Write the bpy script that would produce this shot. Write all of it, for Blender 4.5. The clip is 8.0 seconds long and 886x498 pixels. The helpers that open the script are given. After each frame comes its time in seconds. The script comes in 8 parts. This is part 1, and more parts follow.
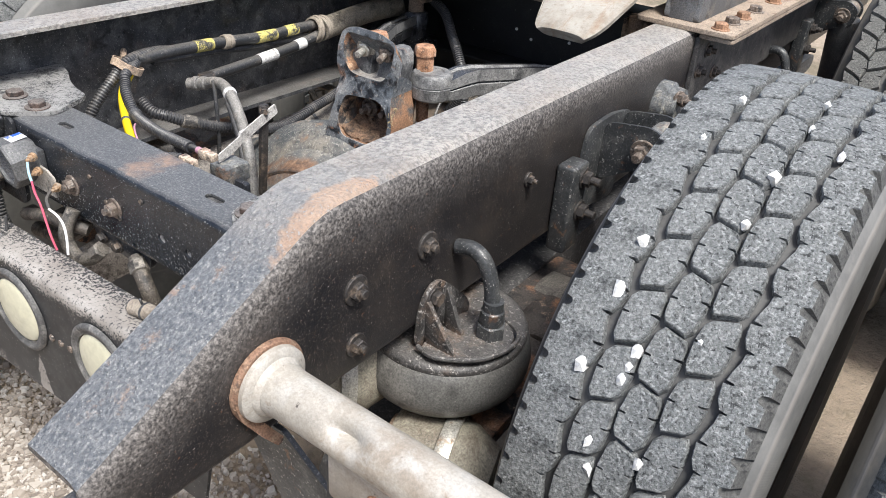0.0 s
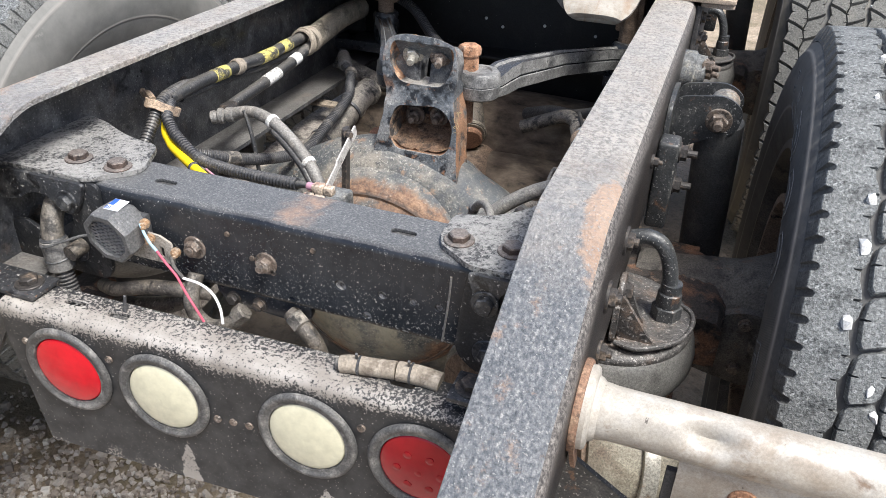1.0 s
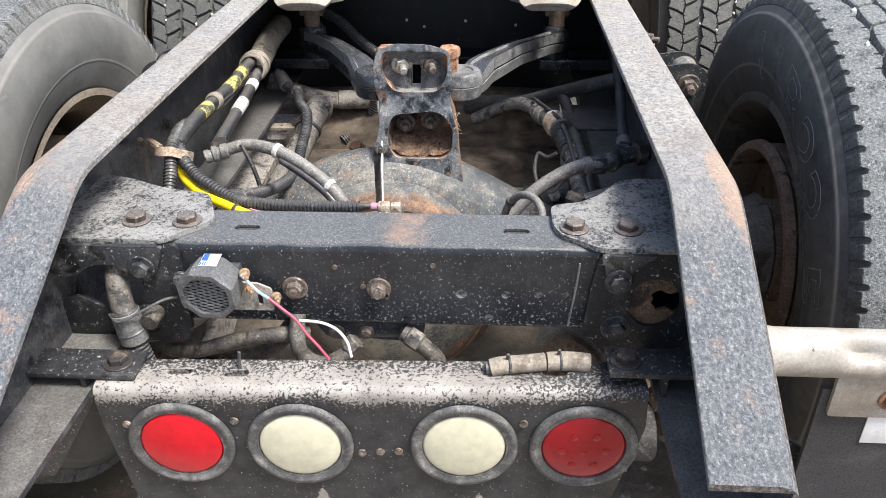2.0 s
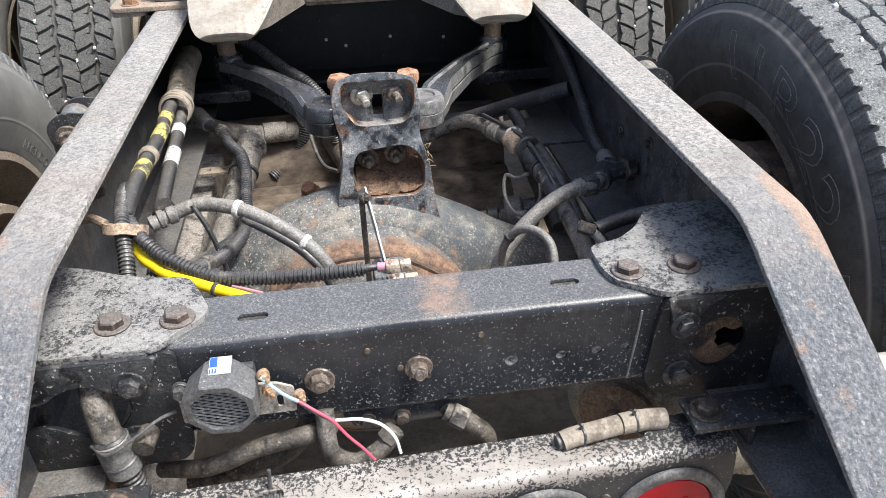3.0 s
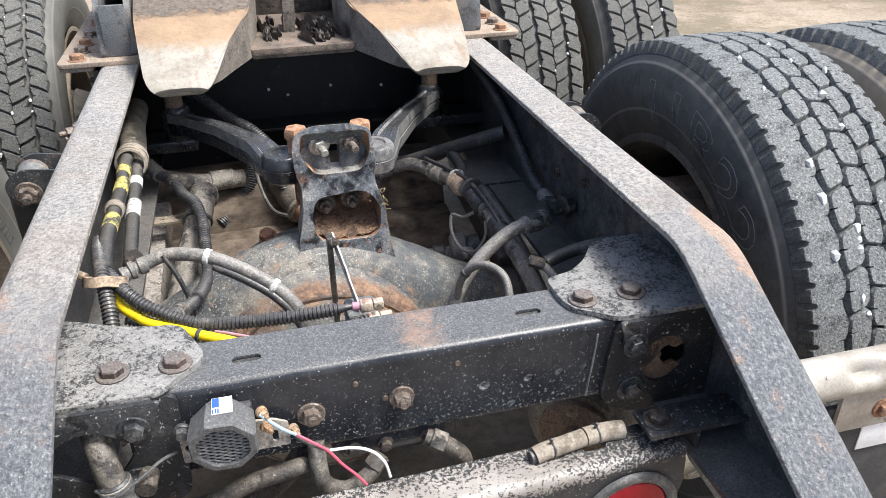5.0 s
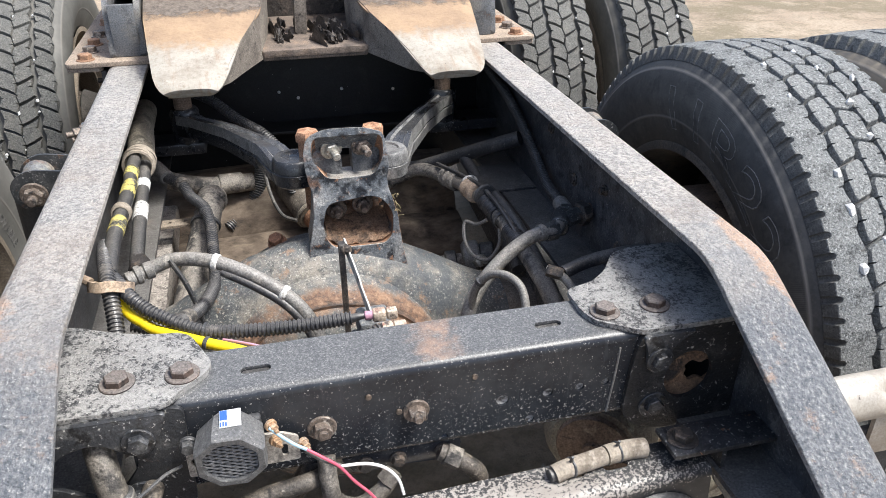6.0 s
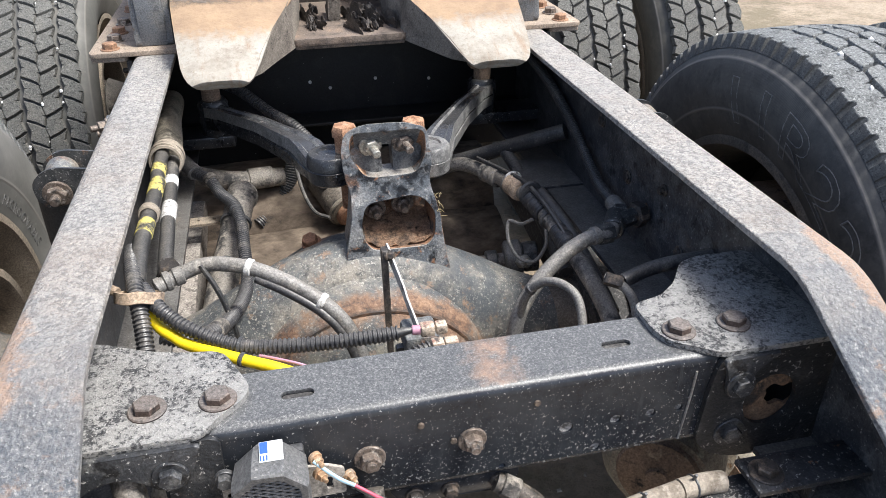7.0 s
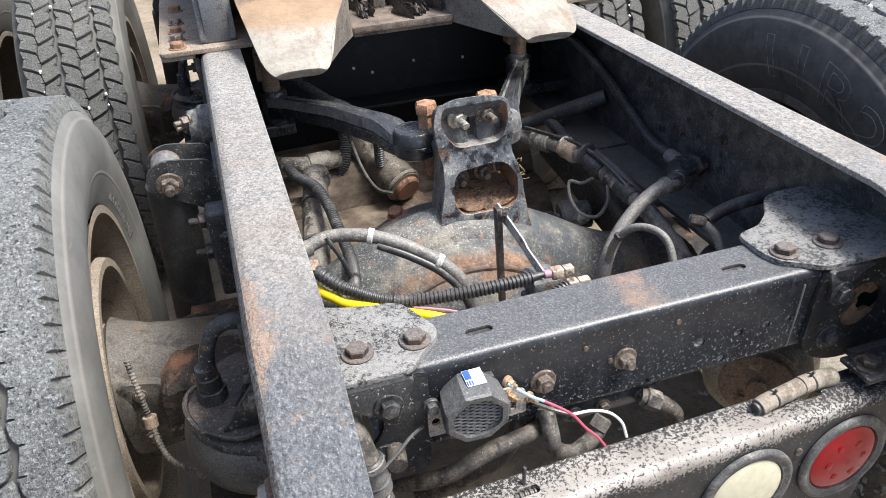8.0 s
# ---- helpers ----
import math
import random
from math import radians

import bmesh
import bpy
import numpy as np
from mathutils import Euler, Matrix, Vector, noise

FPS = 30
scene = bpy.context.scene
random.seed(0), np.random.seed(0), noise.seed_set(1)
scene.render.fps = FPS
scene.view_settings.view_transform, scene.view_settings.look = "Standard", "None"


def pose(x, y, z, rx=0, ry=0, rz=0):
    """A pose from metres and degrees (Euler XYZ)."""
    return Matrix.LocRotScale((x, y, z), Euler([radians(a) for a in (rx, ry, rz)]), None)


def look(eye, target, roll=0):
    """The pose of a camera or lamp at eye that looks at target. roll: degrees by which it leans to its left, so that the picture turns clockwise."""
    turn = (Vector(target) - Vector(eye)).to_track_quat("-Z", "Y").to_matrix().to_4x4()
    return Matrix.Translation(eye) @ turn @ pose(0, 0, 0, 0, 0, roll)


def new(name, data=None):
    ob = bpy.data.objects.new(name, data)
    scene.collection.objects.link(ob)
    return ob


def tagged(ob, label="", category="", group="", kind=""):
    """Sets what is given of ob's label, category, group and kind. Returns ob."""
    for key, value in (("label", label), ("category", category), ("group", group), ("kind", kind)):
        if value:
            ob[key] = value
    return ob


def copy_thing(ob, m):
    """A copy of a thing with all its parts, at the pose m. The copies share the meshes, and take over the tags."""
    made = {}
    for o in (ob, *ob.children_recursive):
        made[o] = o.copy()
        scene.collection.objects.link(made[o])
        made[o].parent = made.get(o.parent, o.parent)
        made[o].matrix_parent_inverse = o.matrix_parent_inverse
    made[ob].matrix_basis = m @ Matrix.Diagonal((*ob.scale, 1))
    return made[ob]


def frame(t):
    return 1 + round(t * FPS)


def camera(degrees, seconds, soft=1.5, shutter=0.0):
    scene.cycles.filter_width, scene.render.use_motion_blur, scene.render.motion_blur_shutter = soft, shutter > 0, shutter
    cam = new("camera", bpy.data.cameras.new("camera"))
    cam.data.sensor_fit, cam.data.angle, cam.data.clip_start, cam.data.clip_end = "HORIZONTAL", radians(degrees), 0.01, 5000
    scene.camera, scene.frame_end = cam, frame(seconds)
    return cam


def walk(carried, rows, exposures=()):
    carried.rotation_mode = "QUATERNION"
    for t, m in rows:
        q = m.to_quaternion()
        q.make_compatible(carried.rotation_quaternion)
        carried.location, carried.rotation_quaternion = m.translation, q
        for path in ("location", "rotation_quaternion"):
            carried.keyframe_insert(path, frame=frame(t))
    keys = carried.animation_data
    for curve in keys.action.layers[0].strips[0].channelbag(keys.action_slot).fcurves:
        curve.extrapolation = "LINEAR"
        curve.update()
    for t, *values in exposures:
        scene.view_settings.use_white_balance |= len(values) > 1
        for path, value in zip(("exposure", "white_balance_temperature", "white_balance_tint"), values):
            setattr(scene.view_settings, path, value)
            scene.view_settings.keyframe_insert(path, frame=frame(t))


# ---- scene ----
cam = camera(60.2, 8.0, 0.6)
PATH = [
    (0, (0.92, -0.536, 1.261), (-0.064, 0.866, 0.229), 4.3),
    (0.5, (0.749, -0.701, 1.296), (-0.041, 0.821, 0.266), 3.2),
    (1, (0.488, -0.738, 1.254), (-0.081, 0.874, 0.215), 2.0),
    (1.2, (0.346, -0.755, 1.26), (-0.131, 0.886, 0.222), 1.5),
    (2.3, (0.105, -0.846, 1.273), (0.105, 0.859, 0.228), -1.6),
    (2.5, (0.062, -0.768, 1.268), (0.129, 0.933, 0.219), -1.9),
    (3, (-0.048, -0.683, 1.275), (0.165, 1.004, 0.223), -1.9),
    (3.5, (-0.154, -0.703, 1.296), (0.152, 0.975, 0.251), -1.5),
    (4, (-0.212, -0.715, 1.295), (0.159, 0.961, 0.269), -0.9),
    (4.5, (-0.166, -0.713, 1.323), (0.249, 0.966, 0.317), -0.8),
    (4.7, (-0.136, -0.741, 1.327), (0.29, 0.941, 0.333), -0.8),
    (5.8, (-0.119, -0.73, 1.316), (0.321, 0.967, 0.353), -0.2),
    (6, (-0.133, -0.707, 1.312), (0.292, 0.992, 0.347), -0.1),
    (6.5, (-0.17, -0.662, 1.305), (0.221, 1.038, 0.327), 0.1),
    (7, (-0.152, -0.613, 1.297), (0.217, 1.08, 0.299), -0.7),
    (7.5, (-0.179, -0.6, 1.275), (0.222, 1.071, 0.253), -2.0),
    (8, (-0.399, -0.67, 1.329), (0.071, 0.975, 0.293), -3.5),
]
walk(cam, [(t, look(eye, target, roll)) for t, eye, target, roll in PATH], [(0.0, 0.60, 6460, 8), (1.0, 0.71, 6480, 8), (2.5, 0.83, 6500, 8), (8.0, 0.80, 6500, 8)])


# ---------- world, sun ----------
world = bpy.data.worlds.new("sky_world")
scene.world = world
world.use_nodes = True
wn = world.node_tree
sky = wn.nodes.new("ShaderNodeTexSky")
sky.sky_type = "NISHITA"
sky.sun_disc = False
SUN_ELEV, SUN_AZ = 62.0, 118.0      # azimuth clockwise from +y
sky.sun_elevation = radians(SUN_ELEV)
sky.sun_rotation = radians(SUN_AZ)
sky.dust_density = 3.5
sky.air_density = 0.8
wn.nodes["Background"].inputs["Strength"].default_value = 0.15
wn.links.new(sky.outputs[0], wn.nodes["Background"].inputs["Color"])
sun_data = bpy.data.lights.new("sun", "SUN")
sun_data.energy = 3.3
sun_data.angle = radians(16.0)
sun_data.color = (1.0, 0.99, 0.975)
sun = new("sun", sun_data)
_d = Vector((math.sin(radians(SUN_AZ)) * math.cos(radians(SUN_ELEV)),
             math.cos(radians(SUN_AZ)) * math.cos(radians(SUN_ELEV)),
             math.sin(radians(SUN_ELEV))))
sun.matrix_world = look(_d * 20, (0, 0, 0))


# ---------- materials ----------
def ramp_node(nt, src, stops):
    r = nt.nodes.new("ShaderNodeValToRGB")
    el = r.color_ramp.elements
    while len(el) < len(stops):
        el.new(0.5)
    for e, (p, c) in zip(el, stops):
        e.position = p
        e.color = (*c, 1) if len(c) == 3 else c
    nt.links.new(src, r.inputs[0])
    return r.outputs[0]


def noise_node(nt, scale, detail=4.0, rough=0.6, coord=None, dist=0.0):
    n = nt.nodes.new("ShaderNodeTexNoise")
    n.inputs["Scale"].default_value = scale
    n.inputs["Detail"].default_value = detail
    n.inputs["Roughness"].default_value = rough
    n.inputs["Distortion"].default_value = dist
    if coord is not None:
        nt.links.new(coord, n.inputs["Vector"])
    return n.outputs["Fac"]


def mix_node(nt, fac, a, b, blend="MIX"):
    m = nt.nodes.new("ShaderNodeMix")
    m.data_type = "RGBA"
    m.blend_type = blend
    for key, v in ((0, fac), (6, a), (7, b)):
        if isinstance(v, (int, float)):
            m.inputs[key].default_value = v
        elif isinstance(v, tuple):
            m.inputs[key].default_value = (*v, 1)
        else:
            nt.links.new(v, m.inputs[key])
    return m.outputs[2]


def math_node(nt, op, a, b=0.0, c=0.0):
    m = nt.nodes.new("ShaderNodeMath")
    m.operation = op
    for i, v in enumerate((a, b, c)):
        if isinstance(v, (int, float)):
            m.inputs[i].default_value = v
        else:
            nt.links.new(v, m.inputs[i])
    return m.outputs[0]


def base_mat(name):
    m = bpy.data.materials.new(name)
    m.use_nodes = True
    nt = m.node_tree
    bsdf = nt.nodes["Principled BSDF"]
    tc = nt.nodes.new("ShaderNodeTexCoord").outputs["Object"]
    return m, nt, bsdf, tc


def bump(nt, bsdf, height, strength=0.3, distance=0.002):
    b = nt.nodes.new("ShaderNodeBump")
    b.inputs["Strength"].default_value = strength
    b.inputs["Distance"].default_value = distance
    nt.links.new(height, b.inputs["Height"])
    nt.links.new(b.outputs[0], bsdf.inputs["Normal"])


def layered(name, base, layers, rough=0.6, metal=0.0, grain=(400, 0.25, 0.001), coat=0.0, var=0.3, top_pale=0.0, dust=(0.33, 0.305, 0.27), fine=0.22):
    """base colour with two scales of variation; layers: (colour, scale, lo, hi, detail) masks; faces that look up can
    take a pale dust colour, brighter than the sides; fine: depth of the grit.
    """
    m, nt, bsdf, tc = base_mat(name)
    n1 = noise_node(nt, 9, 5, 0.65, tc)
    n2 = noise_node(nt, 120, 3, 0.6, tc)
    dark = tuple(c * (1 - var) for c in base)
    light = tuple(min(1, c * (1 + var)) for c in base)
    col = ramp_node(nt, n1, [(0.3, dark), (0.7, light)])
    col = mix_node(nt, math_node(nt, "MULTIPLY", n2, 0.35), col, tuple(min(1, c * 1.5 + 0.01) for c in base))
    rg = rough
    for colr, scale, lo, hi, det in layers:
        fac = ramp_node(nt, noise_node(nt, scale, det, 0.65, tc, 0.3), [(lo, (0, 0, 0)), (hi, (1, 1, 1))])
        col = mix_node(nt, fac, col, colr)
    if top_pale:
        # dust on upward faces; it also paints in their brighter, sky-lit tops
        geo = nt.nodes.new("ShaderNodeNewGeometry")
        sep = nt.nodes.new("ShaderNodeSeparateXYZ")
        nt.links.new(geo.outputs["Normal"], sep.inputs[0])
        lie = ramp_node(nt, math_node(nt, "MULTIPLY_ADD", math_node(nt, "SUBTRACT", noise_node(nt, 70, 6, 0.7, tc), 0.5), 0.9, sep.outputs["Z"]), [(0.30, (0, 0, 0)), (0.95, (top_pale, top_pale, top_pale))])
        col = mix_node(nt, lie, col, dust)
    # fine grit, light and dark alike
    grit = ramp_node(nt, noise_node(nt, 340, 5, 0.75, tc), [(0.36, (0.5 - fine, 0.5 - fine, 0.5 - fine)), (0.64, (0.5 + fine, 0.5 + fine, 0.5 + fine))])
    col = mix_node(nt, 1.0, col, grit, "OVERLAY")
    nt.links.new(col, bsdf.inputs["Base Color"])
    rr = math_node(nt, "MULTIPLY_ADD", n1, 0.3, rough - 0.15)
    nt.links.new(rr, bsdf.inputs["Roughness"])
    bsdf.inputs["Metallic"].default_value = metal
    bsdf.inputs["Coat Weight"].default_value = coat
    g, st, ds = grain
    bump(nt, bsdf, noise_node(nt, g, 4, 0.7, tc), st, ds)
    return m


M = {}
M["black_steel"] = layered("black_steel", (0.020, 0.022, 0.027),
                           [((0.12, 0.115, 0.11), 16, 0.55, 0.80, 9), ((0.42, 0.41, 0.39), 260, 0.66, 0.70, 2), ((0.10, 0.095, 0.09), 60, 0.60, 0.74, 8)], 0.30, 0.0, (300, 0.25, 0.0006), 0.25)
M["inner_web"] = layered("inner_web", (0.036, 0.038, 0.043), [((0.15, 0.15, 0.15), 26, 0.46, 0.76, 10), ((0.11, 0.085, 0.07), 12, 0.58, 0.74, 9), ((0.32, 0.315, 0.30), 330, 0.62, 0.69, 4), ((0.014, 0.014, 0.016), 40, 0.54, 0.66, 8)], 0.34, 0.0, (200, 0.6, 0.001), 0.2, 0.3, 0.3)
M["rail_web"] = layered("rail_web", (0.030, 0.031, 0.034),
                        [((0.12, 0.115, 0.11), 22, 0.50, 0.72, 9), ((0.012, 0.012, 0.014), 60, 0.54, 0.64, 9), ((0.44, 0.425, 0.40), 200, 0.60, 0.65, 6), ((0.24, 0.12, 0.065), 130, 0.66, 0.73, 3)], 0.40, 0.0, (200, 0.9, 0.0014))
M["dusty_steel"] = layered("dusty_steel", (0.055, 0.053, 0.052), [((0.17, 0.155, 0.14), 26, 0.46, 0.74, 8), ((0.02, 0.02, 0.022), 22, 0.54, 0.68, 8), ((0.32, 0.30, 0.28), 220, 0.63, 0.72, 3)], 0.6, 0.0, (350, 0.4, 0.001))
M["rust"] = layered("rust", (0.24, 0.125, 0.075), [((0.36, 0.20, 0.11), 22, 0.5, 0.7, 6), ((0.08, 0.05, 0.04), 30, 0.58, 0.7, 6)], 0.85, 0.0, (200, 0.6, 0.002))
M["orange_rust"] = layered("orange_rust", (0.36, 0.195, 0.115), [((0.22, 0.105, 0.055), 60, 0.48, 0.62, 8), ((0.48, 0.34, 0.24), 45, 0.55, 0.68, 8), ((0.09, 0.06, 0.045), 40, 0.60, 0.68, 8)], 0.85, 0.0, (160, 0.8, 0.002))
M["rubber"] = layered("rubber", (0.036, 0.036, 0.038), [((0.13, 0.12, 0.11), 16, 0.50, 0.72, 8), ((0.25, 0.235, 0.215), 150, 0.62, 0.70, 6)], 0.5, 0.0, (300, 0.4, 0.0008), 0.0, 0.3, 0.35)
M["tread"] = layered("tread", (0.125, 0.131, 0.131), [((0.27, 0.278, 0.276), 240, 0.50, 0.60, 8), ((0.035, 0.037, 0.038), 210, 0.55, 0.62, 9), ((0.22, 0.227, 0.224), 14, 0.50, 0.75, 7), ((0.075, 0.078, 0.079), 45, 0.56, 0.70, 9)], 0.8, 0.0, (260, 1.0, 0.003))
M["shoulder_dusty"] = layered("shoulder_dusty", (0.125, 0.127, 0.122), [((0.20, 0.20, 0.19), 30, 0.50, 0.70, 8), ((0.05, 0.05, 0.05), 120, 0.54, 0.64, 8)], 0.75, 0.0, (200, 0.8, 0.0016))
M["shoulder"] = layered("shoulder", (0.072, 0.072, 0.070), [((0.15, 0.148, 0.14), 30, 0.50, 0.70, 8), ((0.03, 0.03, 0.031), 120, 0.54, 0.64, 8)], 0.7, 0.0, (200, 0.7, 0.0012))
M["grime_shade"] = layered("grime_shade", (0.045, 0.043, 0.042), [((0.18, 0.17, 0.16), 130, 0.54, 0.68, 6)], 0.7, 0.0, (160, 1.0, 0.003))
M["pebble"] = layered("pebble", (0.72, 0.71, 0.68), [], 0.7, 0.0, (200, 0.3, 0.001))
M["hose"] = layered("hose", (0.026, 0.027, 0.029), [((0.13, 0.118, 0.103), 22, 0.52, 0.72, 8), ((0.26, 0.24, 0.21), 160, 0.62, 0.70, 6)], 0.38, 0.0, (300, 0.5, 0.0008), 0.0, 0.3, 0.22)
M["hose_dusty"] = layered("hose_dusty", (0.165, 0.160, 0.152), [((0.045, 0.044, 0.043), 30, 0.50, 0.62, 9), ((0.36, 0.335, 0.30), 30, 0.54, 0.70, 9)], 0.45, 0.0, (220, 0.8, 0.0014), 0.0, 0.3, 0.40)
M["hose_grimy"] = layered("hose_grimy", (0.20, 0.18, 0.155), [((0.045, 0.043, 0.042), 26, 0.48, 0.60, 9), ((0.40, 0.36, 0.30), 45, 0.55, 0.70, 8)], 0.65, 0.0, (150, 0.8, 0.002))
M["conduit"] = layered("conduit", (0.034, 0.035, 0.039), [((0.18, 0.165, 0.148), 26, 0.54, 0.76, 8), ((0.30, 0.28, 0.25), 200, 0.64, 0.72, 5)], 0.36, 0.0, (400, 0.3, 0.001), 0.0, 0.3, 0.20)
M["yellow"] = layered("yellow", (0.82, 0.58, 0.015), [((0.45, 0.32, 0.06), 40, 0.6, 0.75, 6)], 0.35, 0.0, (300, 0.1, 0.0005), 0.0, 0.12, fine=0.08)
M["tape_brown"] = layered("tape_brown", (0.40, 0.30, 0.215), [((0.15, 0.115, 0.09), 40, 0.5, 0.7, 8), ((0.55, 0.46, 0.36), 70, 0.56, 0.68, 5)], 0.75)
M["white_tape"] = layered("white_tape", (0.62, 0.615, 0.59), [((0.16, 0.155, 0.15), 52, 0.53, 0.62, 7), ((0.40, 0.38, 0.35), 120, 0.5, 0.7, 5)], 0.6)
M["cast_grey"] = layered("cast_grey", (0.155, 0.160, 0.160), [((0.075, 0.085, 0.098), 7, 0.48, 0.60, 8), ((0.26, 0.20, 0.145), 9, 0.56, 0.68, 9), ((0.33, 0.31, 0.265), 60, 0.50, 0.66, 9), ((0.05, 0.052, 0.054), 26, 0.50, 0.64, 9), ((0.24, 0.12, 0.065), 13, 0.58, 0.70, 9)], 0.55, 0.0, (110, 1.0, 0.003))
M["cast_rust"] = layered("cast_rust", (0.23, 0.125, 0.072), [((0.085, 0.085, 0.083), 14, 0.47, 0.57, 9), ((0.42, 0.29, 0.19), 30, 0.54, 0.68, 8), ((0.030, 0.028, 0.028), 26, 0.54, 0.62, 9), ((0.40, 0.19, 0.09), 50, 0.60, 0.70, 7)], 0.8, 0.0, (110, 0.9, 0.003))
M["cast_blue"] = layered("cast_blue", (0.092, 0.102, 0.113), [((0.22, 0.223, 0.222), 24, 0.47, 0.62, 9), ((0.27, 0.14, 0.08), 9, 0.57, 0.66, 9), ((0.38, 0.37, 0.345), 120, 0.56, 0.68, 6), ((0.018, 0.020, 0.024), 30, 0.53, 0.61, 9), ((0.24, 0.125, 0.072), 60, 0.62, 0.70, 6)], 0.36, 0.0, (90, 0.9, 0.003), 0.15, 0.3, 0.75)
M["cast_dusty"] = layered("cast_dusty", (0.085, 0.085, 0.085), [((0.24, 0.235, 0.225), 30, 0.50, 0.64, 9), ((0.02, 0.021, 0.024), 26, 0.50, 0.60, 9), ((0.22, 0.13, 0.08), 20, 0.58, 0.68, 8)], 0.45, 0.0, (110, 0.9, 0.002))
M["grease_dirt"] = layered("grease_dirt", (0.115, 0.092, 0.072), [((0.26, 0.21, 0.165), 30, 0.54, 0.72, 8), ((0.03, 0.026, 0.024), 30, 0.50, 0.64, 8)], 0.7, 0.0, (60, 0.9, 0.004))
M["pale_paint"] = layered("pale_paint", (0.35, 0.322, 0.28), [((0.25, 0.20, 0.15), 7, 0.50, 0.70, 9), ((0.10, 0.085, 0.075), 130, 0.70, 0.73, 3), ((0.46, 0.44, 0.405), 30, 0.48, 0.7, 6), ((0.18, 0.125, 0.085), 22, 0.62, 0.72, 8)], 0.36, 0.0, (60, 0.25, 0.001), fine=0.08)
M["tan_dirt"] = layered("tan_dirt", (0.235, 0.195, 0.15), [((0.20, 0.16, 0.12), 16, 0.5, 0.7, 8), ((0.10, 0.085, 0.07), 40, 0.62, 0.72, 5)], 0.9, 0.0, (150, 0.5, 0.0015))
M["brown_shade"] = layered("brown_shade", (0.22, 0.155, 0.11), [((0.10, 0.07, 0.052), 16, 0.46, 0.66, 9), ((0.36, 0.29, 0.215), 30, 0.58, 0.72, 8), ((0.02, 0.018, 0.016), 26, 0.60, 0.66, 8)], 0.85, 0.0, (100, 0.8, 0.003))
M["rim_shaded"] = layered("rim_shaded", (0.075, 0.066, 0.056), [((0.18, 0.145, 0.11), 14, 0.48, 0.72, 8), ((0.025, 0.024, 0.023), 25, 0.54, 0.68, 8)], 0.7)
M["bolt_dark"] = layered("bolt_dark", (0.05, 0.045, 0.042), [((0.22, 0.17, 0.13), 60, 0.5, 0.7, 5)], 0.5, 0.3)
M["bolt_brown"] = layered("bolt_brown", (0.17, 0.135, 0.11), [((0.05, 0.045, 0.042), 90, 0.52, 0.64, 6), ((0.38, 0.34, 0.30), 110, 0.54, 0.66, 6)], 0.6, 0.3)
M["chipped_black"] = layered("chipped_black", (0.036, 0.038, 0.040), [((0.12, 0.118, 0.112), 30, 0.50, 0.72, 8), ((0.42, 0.41, 0.385), 260, 0.60, 0.66, 6), ((0.18, 0.10, 0.06), 40, 0.60, 0.70, 7)], 0.36, 0.0, (200, 0.7, 0.001))
M["zinc"] = layered("zinc", (0.45, 0.43, 0.38), [((0.25, 0.16, 0.09), 60, 0.55, 0.7, 5)], 0.45, 0.6)
M["plastic_black"] = layered("plastic_black", (0.050, 0.051, 0.054), [((0.15, 0.148, 0.142), 22, 0.46, 0.8, 8), ((0.22, 0.215, 0.205), 260, 0.62, 0.70, 4)], 0.42, 0.0, (300, 0.4, 0.0008))
M["label_white"] = layered("label_white", (0.78, 0.78, 0.78), [((0.5, 0.5, 0.5), 90, 0.6, 0.75, 4)], 0.5, fine=0.06)
M["label_blue"] = layered("label_blue", (0.03, 0.10, 0.42), [], 0.5, fine=0.06)
M["wire_red"] = layered("wire_red", (0.46, 0.075, 0.12), [], 0.5, fine=0.06)
M["wire_white"] = layered("wire_white", (0.72, 0.70, 0.66), [], 0.5, fine=0.06)
M["wire_pink"] = layered("wire_pink", (0.45, 0.24, 0.31), [], 0.5, fine=0.06)
M["wire_blue"] = layered("wire_blue", (0.30, 0.45, 0.52), [], 0.5, fine=0.06)
M["grommet"] = layered("grommet", (0.075, 0.074, 0.073), [((0.25, 0.24, 0.225), 40, 0.48, 0.70, 8)], 0.55)
M["mudflap"] = layered("mudflap", (0.035, 0.035, 0.037), [((0.10, 0.095, 0.09), 12, 0.5, 0.8, 8)], 0.6)
M["grey_paint"] = layered("grey_paint", (0.115, 0.120, 0.127), [((0.22, 0.20, 0.17), 20, 0.48, 0.72, 8), ((0.06, 0.062, 0.066), 30, 0.52, 0.68, 8), ((0.22, 0.13, 0.075), 30, 0.64, 0.75, 6)], 0.6)


